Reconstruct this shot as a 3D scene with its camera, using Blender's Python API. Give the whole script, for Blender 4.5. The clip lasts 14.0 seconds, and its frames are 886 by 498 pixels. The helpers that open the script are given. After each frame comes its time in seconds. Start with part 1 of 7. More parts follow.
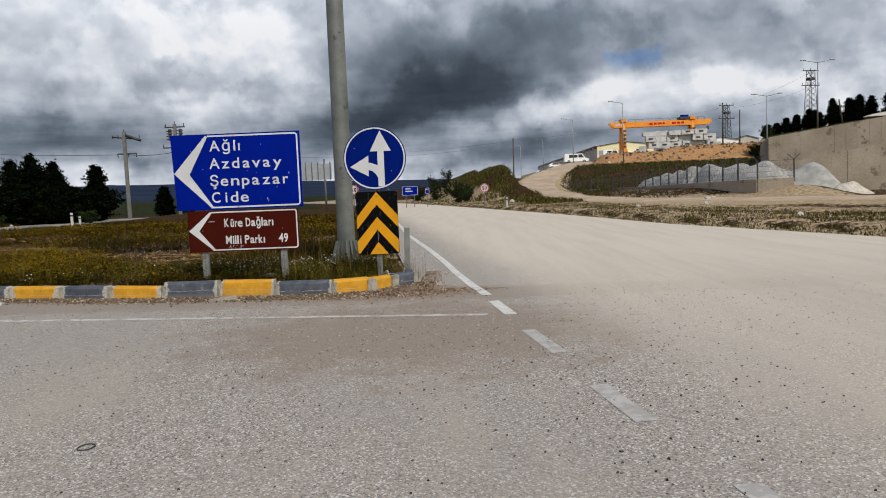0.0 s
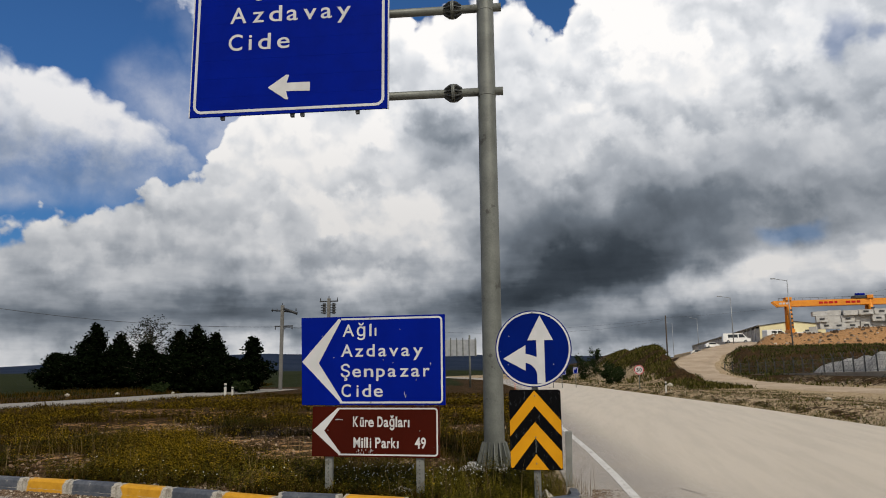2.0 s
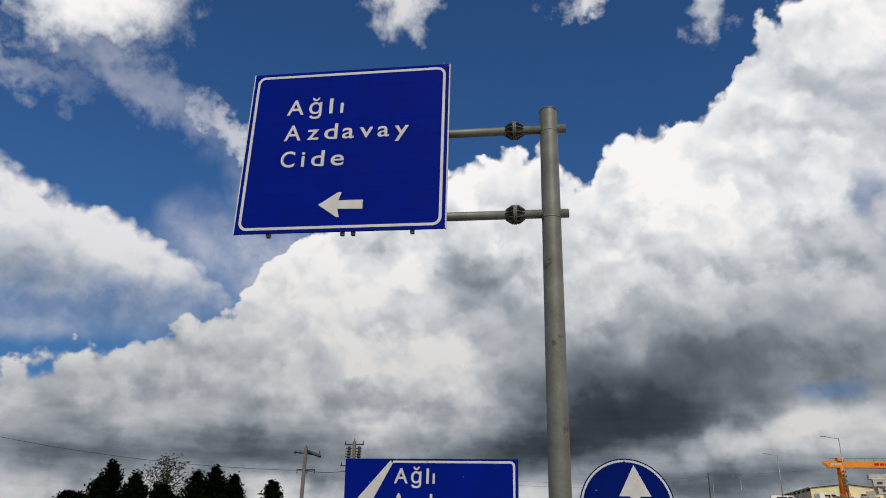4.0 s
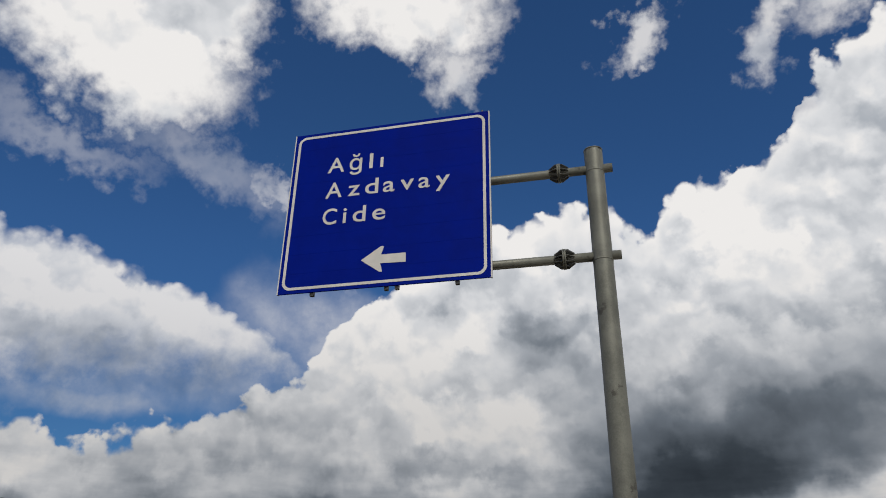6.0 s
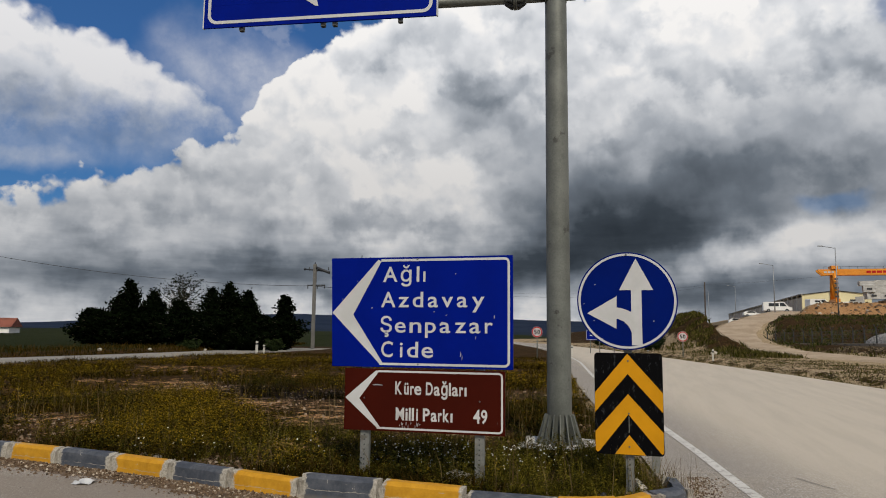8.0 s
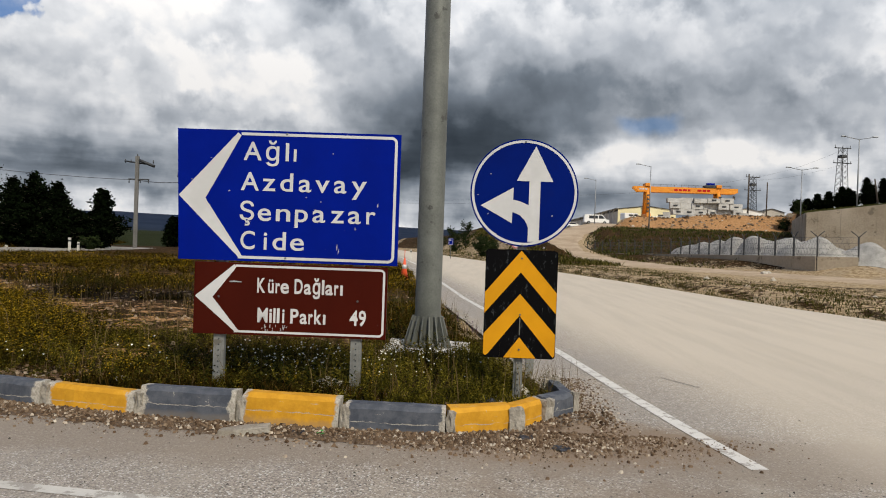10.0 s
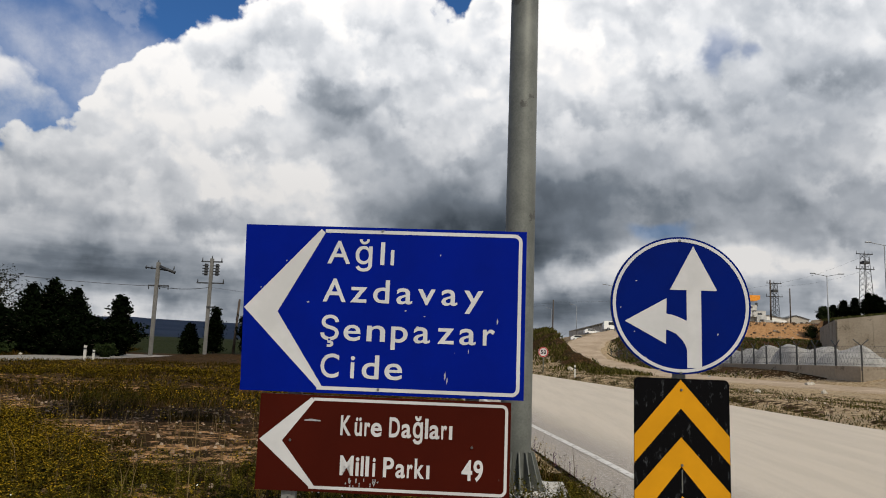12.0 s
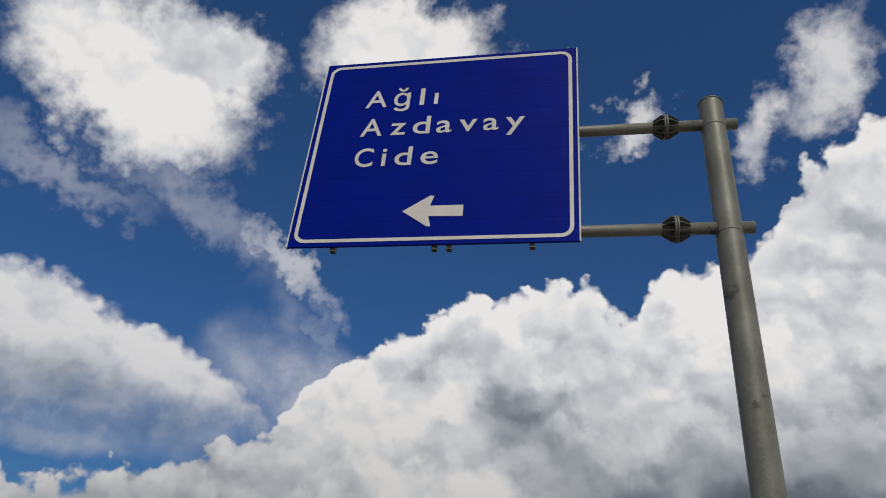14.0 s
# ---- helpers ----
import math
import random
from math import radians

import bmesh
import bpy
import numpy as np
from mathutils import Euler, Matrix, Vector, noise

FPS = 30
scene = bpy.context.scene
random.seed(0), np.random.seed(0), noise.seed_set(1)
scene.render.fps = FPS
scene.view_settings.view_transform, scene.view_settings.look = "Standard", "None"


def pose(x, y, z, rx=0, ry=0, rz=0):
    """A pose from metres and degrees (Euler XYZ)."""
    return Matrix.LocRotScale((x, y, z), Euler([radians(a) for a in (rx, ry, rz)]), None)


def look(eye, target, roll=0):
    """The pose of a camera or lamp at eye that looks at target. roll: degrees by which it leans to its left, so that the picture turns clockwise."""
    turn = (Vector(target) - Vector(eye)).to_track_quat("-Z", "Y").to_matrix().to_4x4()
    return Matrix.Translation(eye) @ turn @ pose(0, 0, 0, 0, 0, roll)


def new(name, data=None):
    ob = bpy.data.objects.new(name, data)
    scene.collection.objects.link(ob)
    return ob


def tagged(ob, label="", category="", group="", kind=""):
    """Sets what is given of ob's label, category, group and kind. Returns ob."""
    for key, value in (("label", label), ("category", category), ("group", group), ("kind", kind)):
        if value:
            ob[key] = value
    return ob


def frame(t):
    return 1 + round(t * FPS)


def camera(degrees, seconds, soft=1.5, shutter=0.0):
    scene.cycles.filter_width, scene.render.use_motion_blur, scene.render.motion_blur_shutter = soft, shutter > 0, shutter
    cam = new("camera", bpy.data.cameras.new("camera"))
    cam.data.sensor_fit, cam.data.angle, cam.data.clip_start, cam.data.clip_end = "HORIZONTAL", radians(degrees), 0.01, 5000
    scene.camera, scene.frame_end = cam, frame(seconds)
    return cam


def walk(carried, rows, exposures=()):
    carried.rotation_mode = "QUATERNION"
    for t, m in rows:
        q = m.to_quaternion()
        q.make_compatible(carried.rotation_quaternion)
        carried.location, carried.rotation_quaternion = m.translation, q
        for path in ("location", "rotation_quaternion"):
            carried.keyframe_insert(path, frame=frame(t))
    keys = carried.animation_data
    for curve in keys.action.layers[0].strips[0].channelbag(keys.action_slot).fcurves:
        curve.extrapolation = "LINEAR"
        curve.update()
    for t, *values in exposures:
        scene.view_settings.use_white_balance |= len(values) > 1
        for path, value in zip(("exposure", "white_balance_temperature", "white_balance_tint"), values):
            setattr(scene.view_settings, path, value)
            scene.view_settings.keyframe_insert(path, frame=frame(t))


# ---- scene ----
cam = camera(64.0, 14.0, soft=1.0)

PATH = [
    (0, (0.271, 0.734, 1.289), (0.199, 2.727, 1.131), -2.3),
    (0.5, (0.217, 1.213, 1.292), (0.065, 3.201, 1.139), -2.8),
    (1, (0.119, 1.58, 1.283), (-0.092, 3.557, 1.073), 0.4),
    (1.5, (-0.014, 2.007, 1.364), (-0.312, 3.985, 1.391), 0.4),
    (2, (-0.102, 2.421, 1.559), (-0.554, 4.340, 1.900), -0.6),
    (2.3, (-0.195, 2.608, 1.604), (-0.681, 4.497, 2.047), 0.4),
    (2.5, (-0.298, 2.756, 1.633), (-0.774, 4.622, 2.17), 2.1),
    (2.7, (-0.376, 2.836, 1.638), (-0.866, 4.667, 2.276), 2.3),
    (4.8, (-0.914, 3.679, 1.584), (-1.42, 5.467, 2.322), 0.1),
    (5, (-0.913, 3.723, 1.679), (-1.422, 5.511, 2.417), -1.3),
    (5.5, (-0.849, 3.828, 1.617), (-1.424, 5.54, 2.476), -0.2),
    (6, (-0.705, 3.878, 1.616), (-1.358, 5.551, 2.497), 0.9),
    (6.5, (-0.786, 3.837, 1.632), (-1.415, 5.604, 2.327), -0.7),
    (7, (-0.827, 3.942, 1.57), (-1.402, 5.798, 2.044), 1.1),
    (7.5, (-0.829, 4.036, 1.512), (-1.37, 5.937, 1.816), 0.2),
    (8, (-0.844, 4.111, 1.49), (-1.387, 6.02, 1.73), 0.6),
    (8.5, (-0.944, 4.188, 1.441), (-1.409, 6.125, 1.624), 2.4),
    (9, (-1.117, 4.401, 1.418), (-1.41, 6.377, 1.521), 0.4),
    (9.2, (-1.163, 4.475, 1.409), (-1.351, 6.466, 1.469), 1.3),
    (11.3, (-1.917, 5.799, 1.354), (-1.952, 7.798, 1.315), 1.6),
    (11.5, (-2.005, 5.914, 1.374), (-2.067, 7.913, 1.338), 0.1),
    (12, (-2.218, 6.082, 1.474), (-2.353, 8.058, 1.754), 2.1),
    (12.5, (-2.441, 6.169, 1.662), (-2.665, 8.053, 2.296), 0.7),
    (13, (-2.454, 6.174, 1.678), (-2.953, 7.896, 2.565), 1.3),
    (13.5, (-2.472, 6.251, 1.673), (-2.977, 7.869, 2.735), 2.2),
    (14, (-2.604, 6.389, 1.603), (-3.199, 7.989, 2.647), 5.7),
]
walk(cam, [(t, look(eye, target, roll)) for t, eye, target, roll in PATH], exposures=[(0, -0.28, 6150, 10), (1, -0.28, 6150, 10), (1.5, -0.3, 6300, 10), (2, -0.5, 6500, 10), (2.5, -0.59, 6500, 10), (5, -0.62, 6500, 10), (6, -0.74, 6500, 10), (7, -0.66, 6500, 10), (7.5, -0.62, 6500, 10), (8.5, -0.62, 6500, 10), (9, -0.48, 6500, 10), (11.5, -0.14, 6500, 10), (12, -0.45, 6500, 10), (12.5, -0.62, 6500, 10), (13, -0.75, 6500, 10), (14, -0.82, 6500, 10)])

# ---- light ----
SUN_FROM = Vector((0.33, -0.60, 0.70)).normalized()
sun = new("sun", bpy.data.lights.new("sun", "SUN"))
sun.data.energy, sun.data.angle, sun.data.color = 4.6, radians(0.6), (1.0, 0.92, 0.76)
sun.matrix_world = look(SUN_FROM * 50, (0, 0, 0))


class Net:
    """Short way to write node trees."""

    def __init__(self, tree):
        self.tree = tree

    def node(self, kind, **settings):
        n = self.tree.nodes.new(kind)
        for key, value in settings.items():
            setattr(n, key, value)
        return n

    def put(self, socket, value):
        if isinstance(value, bpy.types.NodeSocket):
            self.tree.links.new(value, socket)
        elif value is not None:
            socket.default_value = value

    def math(self, op, a, b=None, c=None, clamp=False):
        n = self.node("ShaderNodeMath", operation=op, use_clamp=clamp)
        for i, v in enumerate((a, b, c)):
            self.put(n.inputs[i], v)
        return n.outputs[0]

    def vmath(self, op, a, b=None):
        n = self.node("ShaderNodeVectorMath", operation=op)
        self.put(n.inputs[0], a)
        self.put(n.inputs[1], b)
        return n.outputs[1] if op in ("LENGTH", "DOT_PRODUCT", "DISTANCE") else n.outputs[0]

    def noise(self, vec, scale, detail=4.0, rough=0.55, color=False, distort=0.0):
        n = self.node("ShaderNodeTexNoise")
        self.put(n.inputs["Vector"], vec)
        n.inputs["Scale"].default_value = scale
        n.inputs["Detail"].default_value = detail
        n.inputs["Roughness"].default_value = rough
        n.inputs["Distortion"].default_value = distort
        return n.outputs["Color" if color else "Fac"]

    def step(self, v, lo, hi, to0=0.0, to1=1.0, smooth=True):
        n = self.node("ShaderNodeMapRange", interpolation_type="SMOOTHSTEP" if smooth else "LINEAR")
        self.put(n.inputs[0], v)
        for i, x in enumerate((lo, hi, to0, to1)):
            self.put(n.inputs[i + 1], x)
        return n.outputs[0]

    def mix(self, f, a, b):
        n = self.node("ShaderNodeMix", data_type="RGBA")
        self.put(n.inputs[0], f)
        for s, v in ((n.inputs[6], a), (n.inputs[7], b)):
            self.put(s, (*v, 1) if isinstance(v, tuple) and len(v) == 3 else v)
        return n.outputs[2]


def make_sky():
    w = bpy.data.worlds.new("sky")
    scene.world = w
    w.use_nodes = True
    w.node_tree.nodes.clear()
    g = Net(w.node_tree)
    d = g.node("ShaderNodeTexCoord").outputs["Generated"]
    xyz = g.node("ShaderNodeSeparateXYZ")
    g.put(xyz.inputs[0], d)
    deg = 180 / math.pi
    az = g.math("MULTIPLY", g.math("ARCTAN2", xyz.outputs[0], xyz.outputs[1]), deg)
    el = g.math("MULTIPLY", g.math("ARCSINE", xyz.outputs[2]), deg)
    half = (0.5, 0.5, 0.5)
    n1, n2, n3 = g.noise(d, 5.0, 3.0, 0.5, color=True), g.noise(d, 16.0, 4.0, 0.55, color=True), g.noise(d, 60.0, 4.0, 0.6, color=True)

    def push(v, n, k):
        return g.vmath("ADD", v, g.vmath("MULTIPLY", g.vmath("SUBTRACT", n, half), k))

    ae = g.node("ShaderNodeCombineXYZ")
    g.put(ae.inputs[0], az)
    g.put(ae.inputs[1], el)
    # the place in the sky, pushed about a little for tones and more for torn edges
    calm = push(push(ae.outputs[0], n1, (9.0, 4.5, 0.0)), n2, (4.0, 2.6, 0.0))
    torn = push(push(ae.outputs[0], n1, (8.0, 5.0, 0.0)), n2, (9.0, 7.0, 0.0))
    torn = push(torn, n3, (3.4, 3.0, 0.0))

    # rounded heads of three sizes, and the same a little nearer the light
    def puff(scale, off, warp):
        v = g.node("ShaderNodeTexVoronoi", feature="SMOOTH_F1")
        v.inputs["Scale"].default_value, v.inputs["Smoothness"].default_value = scale, 0.5
        q = push(push(d, n2, (warp, warp, warp)), n3, (0.25 * warp, 0.25 * warp, 0.25 * warp))
        g.put(v.inputs["Vector"], g.vmath("ADD", q, (0.45 * off, -0.35 * off, off)))
        return g.math("SUBTRACT", 1.0, v.outputs["Distance"])

    a0, a1 = puff(9.0, 0.0, 0.14), puff(9.0, 0.040, 0.14)
    b0, b1 = puff(23.0, 0.0, 0.08), puff(23.0, 0.016, 0.08)
    c0, c1 = puff(58.0, 0.0, 0.03), puff(58.0, 0.006, 0.03)

    def plus(*terms):
        total = terms[0]
        for t in terms[1:]:
            total = g.math("ADD", total, t)
        return total

    def times(v, k):
        return g.math("MULTIPLY", v, k)

    def off(v, k):
        return g.math("SUBTRACT", v, k)

    def blob(q, a, e, ra, re, tilt=0.0, hard=0.35):
        v = g.vmath("SUBTRACT", q, (a, e, 0.0))
        if tilt:
            r = g.node("ShaderNodeVectorRotate", rotation_type="Z_AXIS")
            g.put(r.inputs["Vector"], v)
            r.inputs["Angle"].default_value = radians(-tilt)
            v = r.outputs[0]
        return g.step(g.vmath("LENGTH", g.vmath("DIVIDE", v, (ra, re, 1.0))), hard, 1.3, 1.0, 0.0)

    lobes = plus(times(off(a0, 0.55), 3.4), times(off(b0, 0.55), 2.6), times(off(c0, 0.55), 1.3))
    fine = times(off(g.noise(d, 26.0, 6.0, 0.62), 0.5), 4.0)
    # the skyline of the cloud bank over the azimuth from -180 to 180
    curve = g.node("ShaderNodeFloatCurve")
    g.put(curve.inputs[1], g.step(az, -180.0, 180.0, 0.0, 1.0, smooth=False))
    tops = ((-180, 34), (-120, 30), (-80, 18), (-56, 10.5), (-48, 10.2), (-42, 11.8), (-36, 14), (-32.5, 16.2), (-30, 19.5), (-28, 22.5), (-22, 24.6), (-17, 27.6), (-11, 29.2),
            (-6.6, 28.8), (-4.6, 27), (-3.2, 25.6), (-1.8, 28.8), (0.5, 29.8), (3.4, 29.6), (4.6, 31), (8, 32.2), (12, 36), (16, 37.5), (22, 40), (45, 40), (100, 36), (180, 34))
    c = curve.mapping.curves[0]
    c.points[0].location, c.points[1].location = (0.0, tops[0][1] / 60), (1.0, tops[-1][1] / 60)
    for a, e in tops[1:-1]:
        c.points.new((a + 180) / 360, e / 60)
    for q in c.points:
        q.handle_type = "VECTOR"
    curve.mapping.update()
    depth = plus(off(times(curve.outputs[0], 60.0), el), lobes)
    bank = g.step(depth, -0.25, 0.55)
    # the long soft-footed cloud in the gap: crisp above, frayed below
    far = g.math("MAXIMUM", g.math("ADD", az, 55.0), 0.0)
    top2 = off(23.6, times(times(far, far), 0.0135))
    low2 = plus(13.2, times(g.math("ADD", az, 50.0), 0.11))
    depth2 = plus(off(top2, el), times(lobes, 0.7))
    shelf = g.math("MULTIPLY", g.step(depth2, -0.3, 1.0), g.step(plus(off(el, low2), times(fine, 1.5)), -1.8, 4.5))
    shelf = g.math("MULTIPLY", shelf, g.step(az, -36.0, -25.5, 0.85, 0.0))
    dens = g.math("MAXIMUM", bank, shelf)
    # heads and rags above the bank
    for a, e, ra, re, tilt, k, h in ((-51.5, 38.0, 10.0, 4.8, -8, 1.0, 0.6), (-47, 41.5, 7, 4.2, 0, 1.0, 0.6), (-26, 46.0, 9.5, 4.6, 0, 1.0, 0.65), (-21, 40.5, 3.5, 2.6, 20, 0.7, 0.2), (15, 42.5, 5, 2.8, 28, 0.75, 0.2), (9, 39, 2.6, 2.6, 40, 0.7, 0.2), (-2.5, 41.5, 3.2, 1.6, 15, 0.7, 0.25),
                                  (-42, 30.5, 9, 2.0, -22, 0.22, 0.1), (-33.5, 27.8, 5.5, 1.4, -30, 0.5, 0.2), (-54, 30.5, 9, 1.6, -10, 0.22, 0.1), (-30, 23.0, 1.2, 3.0, 25, 0.14, 0.1), (-80, 55, 14, 8, 0, 1.0, 0.4), (40, 62, 20, 8, 0, 1.0, 0.4), (110, 60, 25, 9, 0, 1.0, 0.4)):
        dens = g.math("MAXIMUM", dens, times(blob(torn, a, e, ra, re, tilt, h), k))
    # thin veils where the long cloud meets the bank
    for a, e, ra, re, tilt, k in ((-31, 19.0, 7, 4.0, -12, 0.62), (-41, 14.6, 12, 2.6, 4, 0.45), (-48, 12.6, 8, 1.2, 2, 0.5), (-33, 24.0, 1.6, 4.5, 30, 0.16)):
        dens = g.math("MAXIMUM", dens, times(g.math("MULTIPLY", blob(calm, a, e, ra, re, tilt, 0.1), g.step(fine, -1.2, 1.4, 0.35, 1.0)), k))
    # openings in the bank
    for a, e, ra, re, tilt, k in ((13.6, 10.4, 1.9, 0.9, -10, 0.5), (18, 23, 0.9, 1.8, 12, 0.6), (9.5, 33.0, 2.6, 0.9, 22, 0.6)):
        dens = g.math("SUBTRACT", dens, times(blob(calm, a, e, ra, re, tilt), k), clamp=True)
    # broad tones: white heads, grey hollows, the slate-dark base tilting up to one side, flat grey decks near the horizon
    tone = 0.85
    for a, e, ra, re, tilt, k in ((-1.5, 9.2, 15, 4.8, 9, -0.42), (-2, 7.0, 15, 2.8, 10, -0.40), (2, 12.0, 12, 4.0, 8, -0.20), (-11, 16.0, 9, 3.6, -18, -0.17), (-14, 18.5, 5, 2.4, -30, -0.10), (-1.5, 21.5, 2.2, 1.0, 15, -0.16),
                                  (13, 15, 10, 5.5, 0, -0.22), (21, 11.5, 8, 4, 0, -0.26), (26, 17.5, 7, 4.5, 0, -0.22), (18, 27, 8, 4, 15, -0.10), (-24, 16.5, 11, 3.2, 8, 0.17), (-16, 12.5, 6, 2.4, -15, 0.12), (7, 23.5, 8, 4.5, 10, 0.14),
                                  (-1, 29.5, 4, 2.5, 0, 0.16), (-15, 27.5, 7, 3, 0, 0.10), (-20, 22, 5, 2.0, 20, -0.10), (10.5, 7.7, 7, 1.1, 14, 0.26), (20, 7.6, 5, 1.5, -8, 0.26), (-36, 8.0, 16, 2.2, 0, -0.20), (-22, 5.0, 20, 2.6, 0, -0.34), (-42, 4.4, 18, 2.6, 0, -0.34), (-16, 2.6, 16, 1.6, 0, -0.16),
                                  (-29, 2.6, 5, 1.0, 0, 0.16), (15, 4.0, 14, 2.4, 0, -0.42), (27, 9.0, 7, 3, 0, -0.12), (1, 3.0, 11, 2.2, 0, -0.32), (-45, 16.0, 12, 2.6, -6, -0.14), (-49, 33.5, 9, 2.6, 0, -0.14), (-27, 42.5, 8, 2.2, 0, -0.08)):
        tone = plus(times(blob(calm, a, e, ra, re, tilt, 0.1), k), tone)
    # lit heads stand out in the white parts and sink into the dark base; long streaks run through the low decks
    lively = g.step(tone, 0.30, 0.80, 0.30, 1.0)
    relief = plus(times(off(a0, a1), 0.34), times(off(b0, b1), 0.26), times(off(c0, c1), 0.07), times(off(g.noise(d, 7.0, 3.0, 0.5), 0.5), 0.46))
    rim = times(g.step(depth, 0.0, 3.4, 0.15, 0.0), g.step(el, 14.0, 20.0))
    deck = g.noise(g.vmath("MULTIPLY", d, (1.0, 1.0, 5.0)), 7.0, 5.0, 0.55)
    streaks = times(times(off(deck, 0.5), 0.60), g.step(el, 4.0, 13.0, 1.0, 0.0))
    shade = plus(tone, times(relief, lively), rim, streaks)
    ramp = g.node("ShaderNodeValToRGB")
    g.put(ramp.inputs[0], shade)
    stops = ((0.0, (0.032, 0.042, 0.055)), (0.20, (0.070, 0.088, 0.110)), (0.42, (0.215, 0.25, 0.295)), (0.66, (0.505, 0.54, 0.59)), (0.88, (0.84, 0.855, 0.88)), (1.0, (1.04, 1.02, 1.0)))
    ramp.color_ramp.elements[0].color, ramp.color_ramp.elements[1].color = (*stops[0][1], 1), (*stops[-1][1], 1)
    for pos, col in stops[1:-1]:
        ramp.color_ramp.elements.new(pos).color = (*col, 1)
    # the high clouds stand in full sun, the low ones under the deck
    cloud = g.vmath("MULTIPLY", ramp.outputs[0], (9.6, 9.6, 9.6))
    sky = g.node("ShaderNodeTexSky", sky_type="NISHITA", sun_disc=False, sun_elevation=radians(46), sun_rotation=radians(151), altitude=1100.0, air_density=1.0, dust_density=0.5, ozone_density=2.0)
    blue = g.vmath("MULTIPLY", sky.outputs[0], (0.32, 0.61, 0.90))
    both = g.mix(g.math("POWER", dens, 0.85), blue, cloud)
    lift = g.node("ShaderNodeCombineXYZ")
    for s in lift.inputs:
        g.put(s, g.step(el, 8.0, 26.0, 1.0, 1.42))
    bg = g.node("ShaderNodeBackground")
    g.put(bg.inputs[0], g.vmath("MULTIPLY", both, lift.outputs[0]))
    bg.inputs[1].default_value = 0.1
    g.put(g.node("ShaderNodeOutputWorld").inputs[0], bg.outputs[0])


make_sky()

# ---- materials ----
def material(name, rough=0.8, metal=0.0, spec=0.4):
    m = bpy.data.materials.new(name)
    m.use_nodes = True
    b = m.node_tree.nodes["Principled BSDF"]
    b.inputs["Roughness"].default_value, b.inputs["Metallic"].default_value, b.inputs["Specular IOR Level"].default_value = rough, metal, spec
    g = Net(m.node_tree)
    g.bsdf = b
    g.pos = g.node("ShaderNodeNewGeometry").outputs["Position"]
    g.obj = g.node("ShaderNodeTexCoord").outputs["Object"]
    return m, g


def bump(g, height, strength=0.4, distance=0.01):
    n = g.node("ShaderNodeBump")
    n.inputs["Strength"].default_value, n.inputs["Distance"].default_value = strength, distance
    g.put(n.inputs["Height"], height)
    g.put(g.bsdf.inputs["Normal"], n.outputs[0])


def mottled(name, c0, c1, coarse=1.5, fine=30.0, rough=0.8, metal=0.0, bumped=0.2, dist=0.005, local=True, spots=None, spec=0.4):
    """Two colours mixed by coarse and fine noise, with fine relief; spots: a third colour in small patches."""
    m, g = material(name, rough, metal, spec)
    v = g.obj if local else g.pos
    a, b = g.noise(v, coarse, 5.0, 0.6), g.noise(v, fine, 4.0, 0.6)
    f = g.step(g.math("ADD", g.math("MULTIPLY", a, 0.6), g.math("MULTIPLY", b, 0.4)), 0.34, 0.66)
    col = g.mix(f, c0, c1)
    if spots:
        col = g.mix(g.step(g.noise(v, spots[1], 6.0, 0.7), spots[2], spots[2] + 0.06), col, spots[0])
    g.put(g.bsdf.inputs["Base Color"], col)
    g.put(g.bsdf.inputs["Roughness"], g.step(b, 0.3, 0.7, max(0.05, rough - 0.1), min(1.0, rough + 0.1)))
    if bumped:
        bump(g, b, bumped, dist)
    return m


